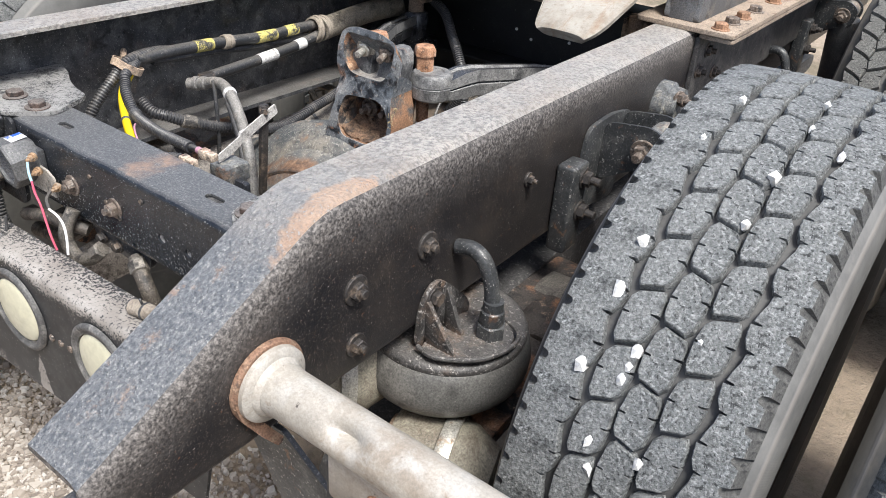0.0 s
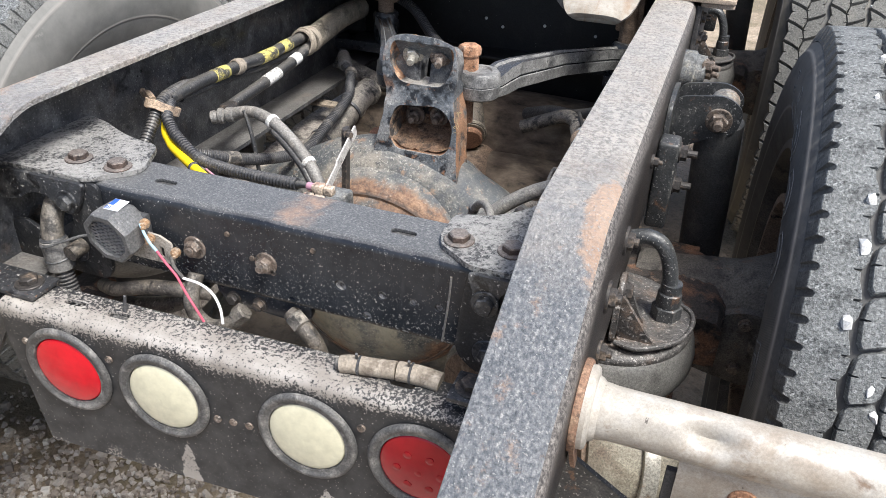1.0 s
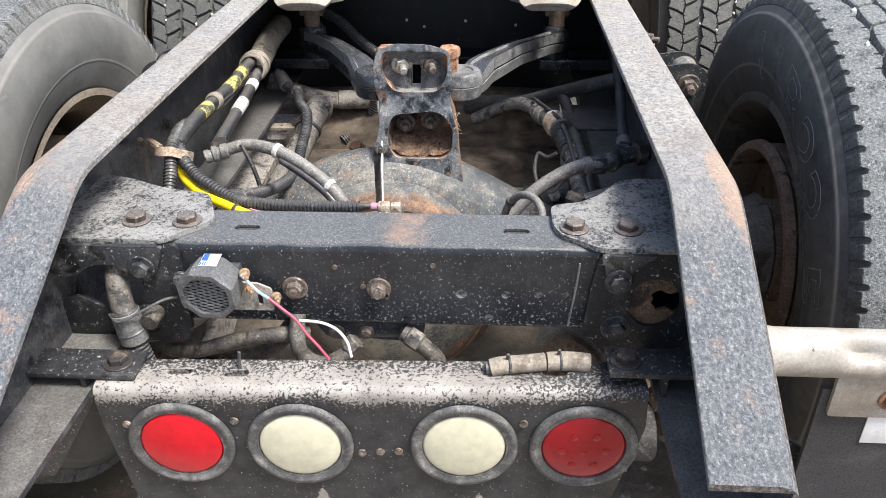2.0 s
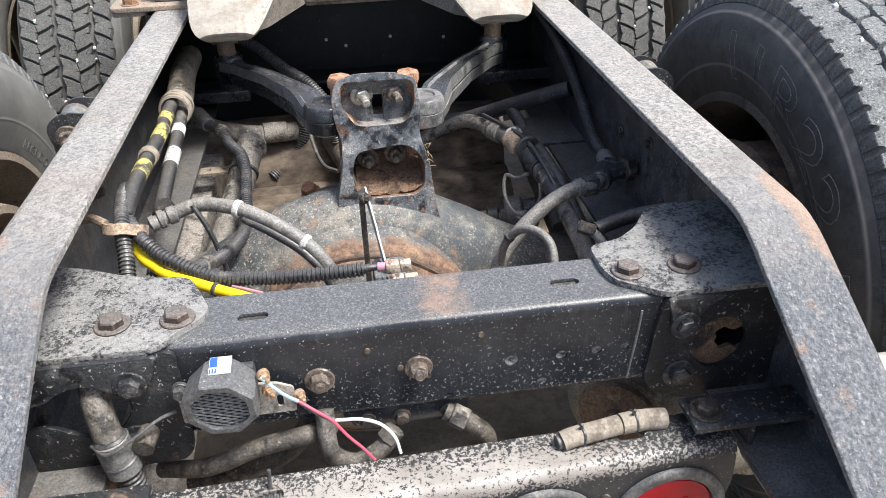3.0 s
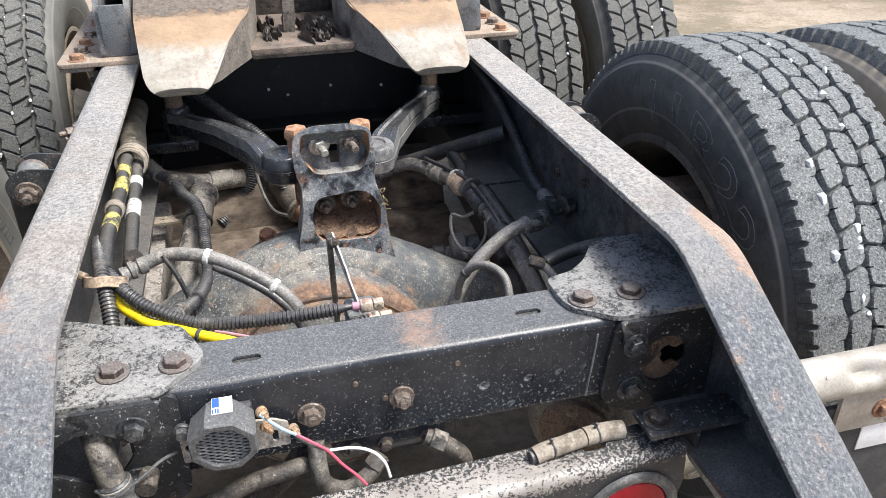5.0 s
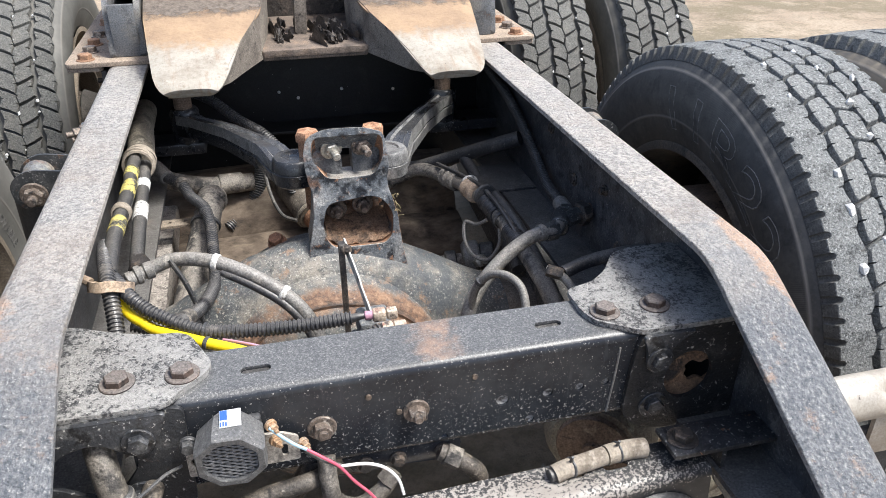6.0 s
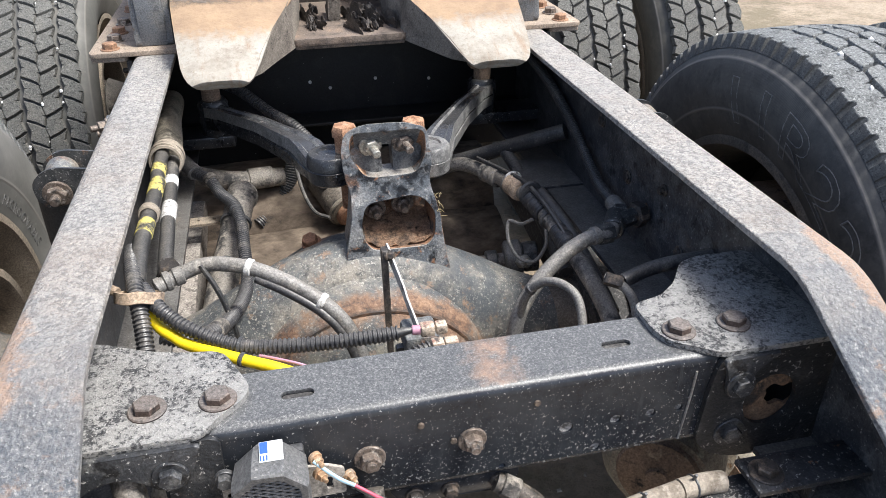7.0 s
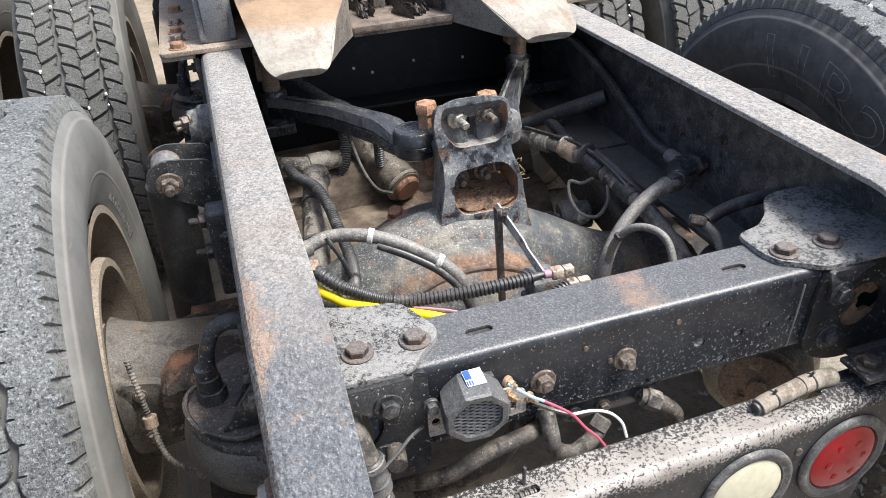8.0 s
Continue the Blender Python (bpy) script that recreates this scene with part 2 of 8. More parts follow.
def rail_top_material():
    """Worn blue-grey flange with bare rust patches and stone-chip grain; the sloped tail is paler blue."""
    m, nt, bsdf, tc = base_mat("rail_top")
    n1 = noise_node(nt, 14, 6, 0.7, tc)
    n2 = noise_node(nt, 150, 6, 0.78, tc)
    n3 = noise_node(nt, 230, 3, 0.6, tc)
    # crust of dried dust: rounded pale grains; the pits' shade is put into the colour
    crust = nt.nodes.new("ShaderNodeTexVoronoi")
    crust.inputs["Scale"].default_value = 210
    crust.inputs["Randomness"].default_value = 1.0
    nt.links.new(tc, crust.inputs["Vector"])
    pit = math_node(nt, "MULTIPLY_ADD", n2, 1.0, math_node(nt, "MULTIPLY", crust.outputs["Distance"], 0.16))
    col = ramp_node(nt, n1, [(0.3, (0.38, 0.366, 0.343)), (0.5, (0.47, 0.444, 0.41)), (0.75, (0.54, 0.50, 0.45))])
    col = mix_node(nt, ramp_node(nt, pit, [(0.54, (0, 0, 0)), (0.67, (0.75, 0.75, 0.75))]), col, (0.16, 0.153, 0.148))
    col = mix_node(nt, ramp_node(nt, noise_node(nt, 5, 7, 0.7, tc), [(0.46, (0, 0, 0)), (0.64, (0.45, 0.45, 0.45))]), col, (0.32, 0.255, 0.205))
    sep = nt.nodes.new("ShaderNodeSeparateXYZ")
    nt.links.new(tc, sep.inputs[0])
    # tail beyond the bend: bluish worn paint
    tail = ramp_node(nt, math_node(nt, "MULTIPLY_ADD", n1, 0.30, math_node(nt, "MULTIPLY_ADD", n2, 0.25, math_node(nt, "ADD", sep.outputs["Y"], 0.2))), [(0.34, (1, 1, 1)), (0.54, (0, 0, 0))])
    mp = nt.nodes.new("ShaderNodeMapping")
    mp.inputs["Scale"].default_value = (1.0, 0.6, 1.0)
    nt.links.new(tc, mp.inputs["Vector"])
    streak = noise_node(nt, 250, 6, 0.75, mp.outputs[0])
    blue = ramp_node(nt, streak, [(0.36, (0.092, 0.100, 0.112)), (0.48, (0.170, 0.179, 0.192)), (0.58, (0.26, 0.266, 0.270)), (0.68, (0.46, 0.452, 0.435))])
    blue = mix_node(nt, ramp_node(nt, noise_node(nt, 60, 8, 0.78, tc), [(0.46, (0, 0, 0)), (0.70, (0.5, 0.5, 0.5))]), blue, (0.085, 0.096, 0.114))
    col = mix_node(nt, tail, col, blue)
    # bare orange metal round the bend and along the outer edge
    d = math_node(nt, "ABSOLUTE", math_node(nt, "ADD", sep.outputs["Y"], 0.015))
    near = ramp_node(nt, d, [(0.03, (1, 1, 1)), (0.20, (0, 0, 0))])
    ax = math_node(nt, "ABSOLUTE", sep.outputs["X"])
    edge = ramp_node(nt, ax, [(0.365, (0, 0, 0)), (0.415, (1, 1, 1))])
    patch = ramp_node(nt, math_node(nt, "MULTIPLY", math_node(nt, "ADD", math_node(nt, "MULTIPLY", near, 0.44), math_node(nt, "MULTIPLY", edge, 0.45)), math_node(nt, "ADD", n1, 0.32)),
                      [(0.44, (0, 0, 0)), (0.66, (1, 1, 1))])
    patch = ramp_node(nt, math_node(nt, "MULTIPLY", patch, math_node(nt, "ADD", noise_node(nt, 20, 9, 0.72, tc), 0.24)), [(0.42, (0, 0, 0)), (0.68, (0.85, 0.85, 0.85))])
    spots = math_node(nt, "MULTIPLY", tail, ramp_node(nt, noise_node(nt, 26, 6, 0.75, tc), [(0.575, (0, 0, 0)), (0.68, (0.8, 0.8, 0.8))]))
    patch = math_node(nt, "MAXIMUM", patch, spots)
    patch = math_node(nt, "MULTIPLY", patch, ramp_node(nt, n2, [(0.42, (1, 1, 1)), (0.68, (0.45, 0.45, 0.45))]))
    col = mix_node(nt, patch, col, mix_node(nt, n1, (0.38, 0.215, 0.135), (0.56, 0.41, 0.30)))
    speck = ramp_node(nt, noise_node(nt, 300, 2, 0.5, tc), [(0.62, (0, 0, 0)), (0.72, (1, 1, 1))])
    col = mix_node(nt, speck, col, (0.40, 0.395, 0.385))
    nt.links.new(col, bsdf.inputs["Base Color"])
    nt.links.new(math_node(nt, "MULTIPLY_ADD", tail, -0.14, 0.52), bsdf.inputs["Roughness"])
    bump(nt, bsdf, math_node(nt, "SUBTRACT", math_node(nt, "ADD", n2, n3), math_node(nt, "MULTIPLY", crust.outputs["Distance"], 0.35)), 1.0, 0.0042)
    return m


M["rail_top"] = rail_top_material()


def web_material():
    """Outer web: near-black paint, fine tan stone-chip specks, brown dust creeping down from the top edge."""
    m, nt, bsdf, tc = base_mat("rail_web_outer")
    sep = nt.nodes.new("ShaderNodeSeparateXYZ")
    nt.links.new(tc, sep.inputs[0])
    n1 = noise_node(nt, 9, 8, 0.7, tc)
    col = ramp_node(nt, n1, [(0.35, (0.011, 0.011, 0.013)), (0.55, (0.026, 0.023, 0.022)), (0.75, (0.058, 0.046, 0.038))])
    fine = noise_node(nt, 420, 3, 0.65, tc)
    col = mix_node(nt, ramp_node(nt, fine, [(0.58, (0, 0, 0)), (0.70, (0.75, 0.75, 0.75))]), col, (0.19, 0.155, 0.13))
    col = mix_node(nt, ramp_node(nt, noise_node(nt, 300, 2, 0.5, tc), [(0.70, (0, 0, 0)), (0.73, (0.9, 0.9, 0.9))]), col, (0.40, 0.37, 0.34))
    col = mix_node(nt, ramp_node(nt, noise_node(nt, 110, 4, 0.6, tc), [(0.66, (0, 0, 0)), (0.74, (0.8, 0.8, 0.8))]), col, (0.22, 0.105, 0.055))
    drop = math_node(nt, "MULTIPLY", math_node(nt, "MAXIMUM", math_node(nt, "SUBTRACT", -0.045, sep.outputs["Y"]), 0.0), 0.52)
    depth = math_node(nt, "SUBTRACT", math_node(nt, "SUBTRACT", 0.255, drop), sep.outputs["Z"])
    dust = ramp_node(nt, math_node(nt, "MULTIPLY_ADD", noise_node(nt, 30, 7, 0.75, tc), -0.07, depth), [(-0.035, (1, 1, 1)), (-0.012, (0.85, 0.85, 0.85)), (0.012, (0.4, 0.4, 0.4)), (0.055, (0, 0, 0))])
    brown = ramp_node(nt, noise_node(nt, 230, 5, 0.75, tc), [(0.40, (0.035, 0.032, 0.031)), (0.52, (0.125, 0.113, 0.104)), (0.66, (0.27, 0.25, 0.23))])
    col = mix_node(nt, dust, col, brown)
    nt.links.new(col, bsdf.inputs["Base Color"])
    nt.links.new(math_node(nt, "MULTIPLY_ADD", dust, 0.25, 0.38), bsdf.inputs["Roughness"])
    bump(nt, bsdf, fine, 0.5, 0.001)
    return m


M["web_outer"] = web_material()


def flaked_material():
    """Black paint with white undercoat showing on the top fold in flakes."""
    m, nt, bsdf, tc = base_mat("flaked_paint")
    sep = nt.nodes.new("ShaderNodeSeparateXYZ")
    nt.links.new(tc, sep.inputs[0])
    n = noise_node(nt, 270, 6, 0.72, tc, 0.1)
    big = noise_node(nt, 13, 4, 0.6, tc)
    # most of the white lies on the fold; the top breaks up towards its back edge and the strap end
    back = ramp_node(nt, math_node(nt, "MULTIPLY_ADD", big, 0.03, sep.outputs["Y"]), [(0.036, (0, 0, 0)), (0.074, (0.13, 0.13, 0.13))])
    ends = ramp_node(nt, math_node(nt, "MULTIPLY_ADD", big, 0.16, sep.outputs["X"]), [(0.24, (0, 0, 0)), (0.42, (0.15, 0.15, 0.15))])
    amount = ramp_node(nt, math_node(nt, "MULTIPLY_ADD", big, 0.05, sep.outputs["Z"]), [(0.625, (0, 0, 0)), (0.660, (0.19, 0.19, 0.19)), (0.674, (0.34, 0.34, 0.34)), (0.72, (0.355, 0.355, 0.355))])
    amount = math_node(nt, "SUBTRACT", amount, math_node(nt, "ADD", back, ends))
    # chipped patches along the lower edge of the face, and two spills below the pale lamps
    low = ramp_node(nt, math_node(nt, "MULTIPLY_ADD", big, 0.16, sep.outputs["Z"]), [(0.492, (0.24, 0.24, 0.24)), (0.512, (0, 0, 0))])
    amount = math_node(nt, "ADD", amount, low)
    wob = math_node(nt, "MULTIPLY_ADD", noise_node(nt, 55, 3, 0.6, tc), 0.03, -0.015)
    for sx, top in ((-0.070, 0.500), (0.135, 0.492)):
        dx = math_node(nt, "ABSOLUTE", math_node(nt, "ADD", math_node(nt, "ADD", sep.outputs["X"], -sx), wob))
        run = ramp_node(nt, math_node(nt, "ADD", math_node(nt, "MULTIPLY", dx, 2.2), math_node(nt, "ADD", sep.outputs["Z"], wob)), [(top - 0.012, (0.34, 0.34, 0.34)), (top, (0, 0, 0))])
        narrow = ramp_node(nt, dx, [(0.011, (1, 1, 1)), (0.016, (0, 0, 0))])
        amount = math_node(nt, "ADD", amount, math_node(nt, "MULTIPLY", run, narrow))
    s = math_node(nt, "ADD", n, amount)
    fac = ramp_node(nt, s, [(0.755, (0, 0, 0)), (0.785, (1, 1, 1))])
    black = ramp_node(nt, noise_node(nt, 30, 6, 0.7, tc), [(0.35, (0.012, 0.013, 0.016)), (0.75, (0.060, 0.060, 0.060))])
    speck = ramp_node(nt, noise_node(nt, 300, 2, 0.5, tc), [(0.665, (0, 0, 0)), (0.71, (1, 1, 1))])
    black = mix_node(nt, speck, black, (0.46, 0.44, 0.41))
    white = ramp_node(nt, noise_node(nt, 22, 5, 0.6, tc), [(0.35, (0.265, 0.24, 0.215)), (0.65, (0.385, 0.36, 0.33))])
    nt.links.new(mix_node(nt, fac, black, white), bsdf.inputs["Base Color"])
    bsdf.inputs["Roughness"].default_value = 0.5
    bump(nt, bsdf, fac, 0.3, 0.0006)
    return m


M["flaked"] = flaked_material()


def ground_material():
    m, nt, bsdf, tc = base_mat("ground_dirt")
    n1 = noise_node(nt, 1.3, 8, 0.65, tc)
    n2 = noise_node(nt, 40, 6, 0.7, tc)
    col = ramp_node(nt, n1, [(0.32, (0.26, 0.205, 0.15)), (0.5, (0.36, 0.285, 0.21)), (0.68, (0.44, 0.36, 0.27))])
    col = mix_node(nt, ramp_node(nt, n2, [(0.48, (0, 0, 0)), (0.66, (0.7, 0.7, 0.7))]), col, (0.20, 0.165, 0.125))
    grass = ramp_node(nt, noise_node(nt, 1.1, 12, 0.78, tc), [(0.47, (0, 0, 0)), (0.56, (0.8, 0.8, 0.8))])
    col = mix_node(nt, grass, col, mix_node(nt, n2, (0.10, 0.085, 0.05), (0.24, 0.20, 0.13)))
    nt.links.new(col, bsdf.inputs["Base Color"])
    bsdf.inputs["Roughness"].default_value = 0.95
    bump(nt, bsdf, math_node(nt, "ADD", n2, noise_node(nt, 9, 6, 0.7, tc)), 0.8, 0.02)
    return m


M["ground"] = ground_material()


def gravel_material():
    m, nt, bsdf, tc = base_mat("gravel")
    g = nt.nodes.new("ShaderNodeNewGeometry")
    col = ramp_node(nt, g.outputs["Random Per Island"], [(0.0, (0.20, 0.165, 0.135)), (0.4, (0.38, 0.325, 0.265)), (0.75, (0.52, 0.46, 0.39)), (1.0, (0.66, 0.62, 0.56))])
    col = mix_node(nt, math_node(nt, "MULTIPLY", noise_node(nt, 150, 3, 0.6, tc), 0.5), col, (0.2, 0.17, 0.14))
    nt.links.new(col, bsdf.inputs["Base Color"])
    bsdf.inputs["Roughness"].default_value = 0.9
    return m


M["gravel"] = gravel_material()


def lens_material(name, colour, trans):
    m, nt, bsdf, tc = base_mat(name)
    n = noise_node(nt, 60, 4, 0.6, tc)
    col = ramp_node(nt, n, [(0.3, tuple(c * 0.8 for c in colour)), (0.7, colour)])
    nt.links.new(col, bsdf.inputs["Base Color"])
    bsdf.inputs["Roughness"].default_value = 0.14
    bsdf.inputs["Specular IOR Level"].default_value = 0.5
    bsdf.inputs["Transmission Weight"].default_value = trans
    bsdf.inputs["Subsurface Weight"].default_value = 0.0
    return m


M["lens_red"] = lens_material("lens_red", (0.64, 0.005, 0.018), 0.0)
M["lens_white"] = lens_material("lens_white", (0.70, 0.67, 0.50), 0.0)
M["lens_dark_red"] = lens_material("lens_dark_red", (0.33, 0.004, 0.012), 0.0)


# ---------- mesh helpers ----------
def thing(name, loc, label, category, group="", kind=""):
    ob = new(name)
    ob.location = loc
    ob.empty_display_size = 0.05
    return tagged(ob, label, category, group, kind)


def root_of(ob):
    while ob.parent:
        ob = ob.parent
    return ob


def part(name, bm, material, parent=None, label="", smooth=True, angle=40.0):
    me = bpy.data.meshes.new(name)
    bmesh.ops.recalc_face_normals(bm, faces=bm.faces)
    if parent is not None:
        bmesh.ops.translate(bm, verts=bm.verts, vec=-root_of(parent).location)
    bm.to_mesh(me)
    bm.free()
    for mat in (material if isinstance(material, (list, tuple)) else [material]):
        me.materials.append(mat)
    if smooth:
        me.shade_smooth()
        me.set_sharp_from_angle(angle=radians(angle))
    ob = new(name, me)
    if parent is not None:
        ob.parent = parent
    if label:
        ob["label"] = label
    return ob


def solo(name, bm, material, label, category, group="", kind="", smooth=True, angle=40.0):
    """A top-level thing that is one mesh, with its origin at its base."""
    vs = [v.co for v in bm.verts]
    c = sum(vs, Vector()) / len(vs)
    c.z = min(v.z for v in vs)
    bmesh.ops.translate(bm, verts=bm.verts, vec=-c)
    ob = part(name, bm, material, None, "", smooth, angle)
    ob.location = c
    return tagged(ob, label, category, group, kind)


def box(bm, x0, x1, y0, y1, z0, z1, bevel=0.0, seg=2):
    r = bmesh.ops.create_cube(bm, size=1)
    vs = r["verts"]
    for v in vs:
        v.co = Vector((x0 + (v.co.x + 0.5) * (x1 - x0), y0 + (v.co.y + 0.5) * (y1 - y0), z0 + (v.co.z + 0.5) * (z1 - z0)))
    if bevel:
        es = list({e for v in vs for e in v.link_edges})
        bmesh.ops.bevel(bm, geom=es, offset=bevel, segments=seg, affect="EDGES", profile=0.5)
    return vs


def frame_of(d):
    d = Vector(d).normalized()
    a = Vector((0, 0, 1)) if abs(d.z) < 0.9 else Vector((0, 1, 0))
    u = d.cross(a).normalized()
    return d, u, d.cross(u).normalized()


def lathe(bm, origin, axis, profile, seg=24, closed_ends=True, spin=0.0):
    """profile: (distance along axis, radius) pairs."""
    d, u, w = frame_of(axis)
    o = Vector(origin)
    rings = []
    for h, r in profile:
        rings.append([bm.verts.new(o + d * h + (u * math.cos(spin + 2 * math.pi * i / seg) + w * math.sin(spin + 2 * math.pi * i / seg)) * r) for i in range(seg)])
    for a, b in zip(rings, rings[1:]):
        for i in range(seg):
            bm.faces.new((a[i], a[(i + 1) % seg], b[(i + 1) % seg], b[i]))
    if closed_ends:
        bm.faces.new(rings[0])
        bm.faces.new(rings[-1])
    return rings


def cyl(bm, p0, p1, r, seg=16, bevel=0.0):
    p0, p1 = Vector(p0), Vector(p1)
    h = (p1 - p0).length
    b = min(bevel, h / 3, r / 2)
    prof = [(0, r), (h, r)] if not b else [(0, r - b), (b, r), (h - b, r), (h, r - b)]
    lathe(bm, p0, p1 - p0, prof, seg)


def smooth_path(pts, steps=8):
    pts = [Vector(p) for p in pts]
    if len(pts) < 3:
        return [pts[0].lerp(pts[1], i / steps) for i in range(steps + 1)]
    out = []
    ext = [2 * pts[0] - pts[1]] + pts + [2 * pts[-1] - pts[-2]]
    for i in range(1, len(ext) - 2):
        p0, p1, p2, p3 = ext[i - 1:i + 3]
        for k in range(steps):
            t = k / steps
            out.append(0.5 * ((2 * p1) + (p2 - p0) * t + (2 * p0 - 5 * p1 + 4 * p2 - p3) * t * t + (3 * p1 - p0 - 3 * p2 + p3) * t ** 3))
    out.append(pts[-1])
    return out


def resample(path, step):
    out, carry = [path[0]], 0.0
    for a, b in zip(path, path[1:]):
        L = (b - a).length
        while carry + L >= step and L > 1e-9:
            f = (step - carry) / L
            a = a.lerp(b, f)
            out.append(a)
            L = (b - a).length
            carry = 0.0
        carry += L
    return out


def tube(bm, pts, r, seg=12, steps=8, ribbed=0.0, r_end=None, flat=1.0):
    """A swept tube; ribbed > 0 makes corrugated conduit with that rib depth."""
    path = smooth_path(pts, steps)
    if ribbed:
        path = resample(path, 0.0014)
    n = len(path)
    d0, u, w = frame_of(path[1] - path[0])
    rings = []
    for i, p in enumerate(path):
        d = (path[min(i + 1, n - 1)] - path[max(i - 1, 0)]).normalized()
        u = (u - d * u.dot(d)).normalized()
        w = d.cross(u)
        rr = r if r_end is None else r + (r_end - r) * i / (n - 1)
        if ribbed:
            rr -= ribbed * (1 if (i // 2) % 2 else 0)
        rings.append([bm.verts.new(p + (u * math.cos(2 * math.pi * k / seg) * flat + w * math.sin(2 * math.pi * k / seg)) * rr) for k in range(seg)])
    for a, b in zip(rings, rings[1:]):
        for i in range(seg):
            bm.faces.new((a[i], a[(i + 1) % seg], b[(i + 1) % seg], b[i]))
    bm.faces.new(rings[0])
    bm.faces.new(rings[-1])


def prism(bm, pts, to3, d0, d1, bevel=0.0, seg=2):
    """pts: 2D outline; to3(u, v, d) gives the 3D place; extruded from depth d0 to d1."""
    a = [bm.verts.new(to3(u, v, d0)) for u, v in pts]
    b = [bm.verts.new(to3(u, v, d1)) for u, v in pts]
    n = len(pts)
    fs = [bm.faces.new(a), bm.faces.new(b)] + [bm.faces.new((a[i], a[(i + 1) % n], b[(i + 1) % n], b[i])) for i in range(n)]
    if bevel:
        es = list({e for f in fs[:2] for e in f.edges})
        bmesh.ops.bevel(bm, geom=es, offset=bevel, segments=seg, affect="EDGES", profile=0.5)
    return fs


XY = lambda u, v, d: Vector((u, v, d))
XZ = lambda u, v, d: Vector((u, d, v))
YZ = lambda u, v, d: Vector((d, u, v))


def bolt_mesh(bm, p, axis, r=0.011, h=0.010, washer=1.45, shank=0.0, spin=0.2):
    """Hex head on a washer; shank: a stud end that stands proud of the nut."""
    d, u, w = frame_of(axis)
    p = Vector(p)
    lathe(bm, p - d * 0.002, d, [(0, r * washer), (0.0035, r * washer), (0.0045, r * (washer - 0.08))], 20)
    lathe(bm, p, d, [(0.002, r), (h - 0.0015, r), (h, r * 0.88)], 6, True, spin)
    if shank:
        lathe(bm, p, d, [(h, r * 0.5), (h + shank - 0.001, r * 0.5), (h + shank, r * 0.42)], 12)


def bolt(parent, p, axis, mat, r=0.011, h=0.010, washer=1.45, shank=0.0, spin=0.2, name="bolt"):
    bm = bmesh.new()
    bolt_mesh(bm, p, axis, r, h, washer, shank, spin)
    return part(name, bm, mat, parent, smooth=True, angle=25)


# ---------- ground ----------
def build_ground():
    bm = bmesh.new()
    n = 40
    xs = [math.copysign(abs(t) ** 3 * 400, t) for t in np.linspace(-1, 1, n)]
    ys = [math.copysign(abs(t) ** 3 * 400, t) for t in np.linspace(-1, 1, n)]
    grid = [[bm.verts.new((x, y, 0.03 * noise.noise((x * 0.4, y * 0.4, 0)) * min(1, (abs(x) + abs(y)) * 0.2) - 0.004)) for x in xs] for y in ys]
    for j in range(n - 1):
        for i in range(n - 1):
            bm.faces.new((grid[j][i], grid[j][i + 1], grid[j + 1][i + 1], grid[j + 1][i]))
    ob = part("ground", bm, M["ground"])
    tagged(ob, "dry sandy yard ground with sparse scrub", "ground", kind="structure")
    rnd = random.Random(4)
    bm = bmesh.new()
    vv, ff = [], []
    cube = [(-1, -1, -1), (1, -1, -1), (1, 1, -1), (-1, 1, -1), (-.7, -.7, 1), (.7, -.7, 1), (.7, .7, 1), (-.7, .7, 1)]
    quads = [(0, 3, 2, 1), (4, 5, 6, 7), (0, 1, 5, 4), (1, 2, 6, 5), (2, 3, 7, 6), (3, 0, 4, 7)]
    for _ in range(56000):
        x, y = rnd.gauss(0.0, 0.52), rnd.gauss(-0.32, 0.22)
        s = rnd.uniform(0.0018, 0.0062) * (1.7 if rnd.random() < 0.06 else 1)
        a = rnd.uniform(0, 6.28)
        k = len(vv)
        sx, sy, sz = s * rnd.uniform(0.7, 1.3), s * rnd.uniform(0.7, 1.3), s * rnd.uniform(0.5, 0.9)
        for cx, cy, cz in cube:
            px, py = cx * sx + rnd.uniform(-.3, .3) * s, cy * sy + rnd.uniform(-.3, .3) * s
            vv.append((x + px * math.cos(a) - py * math.sin(a), y + px * math.sin(a) + py * math.cos(a), s * 0.25 + cz * sz + rnd.uniform(-.2, .2) * s))
        ff += [tuple(k + i for i in q) for q in quads]
    bm.free()
    me = bpy.data.meshes.new("gravel")
    me.from_pydata(vv, [], ff)
    me.materials.append(M["gravel"])
    tagged(new("gravel", me), "loose pale brown crushed gravel on the ground", "gravel", kind="stuff")


build_ground()


# ---------- plates with holes ----------
def loop_edges(bm, pts):
    vs = [bm.verts.new(p) for p in pts]
    return vs, [bm.edges.new((vs[i], vs[(i + 1) % len(vs)])) for i in range(len(vs))]


def holed_plate(bm, outline, holes, to3, d0, d1, hole_mat=0):
    """A flat plate with real openings. outline and holes are 2D loops."""
    sides = []
    for d in (d0, d1):
        es, loops = [], []
        for lp in [outline] + list(holes):
            vs, e = loop_edges(bm, [to3(u, v, d) for u, v in lp])
            es += e
            loops.append(vs)
        bmesh.ops.triangle_fill(bm, edges=es, use_beauty=True, use_dissolve=False)
        sides.append(loops)
    for k, (a, b) in enumerate(zip(*sides)):
        n = len(a)
        for i in range(n):
            bm.faces.new((a[i], a[(i + 1) % n], b[(i + 1) % n], b[i])).material_index = hole_mat if k else 0


def disc(cx, cy, r, n=18, sx=1.0):
    return [(cx + sx * r * math.cos(2 * math.pi * i / n), cy + r * math.sin(2 * math.pi * i / n)) for i in range(n)]


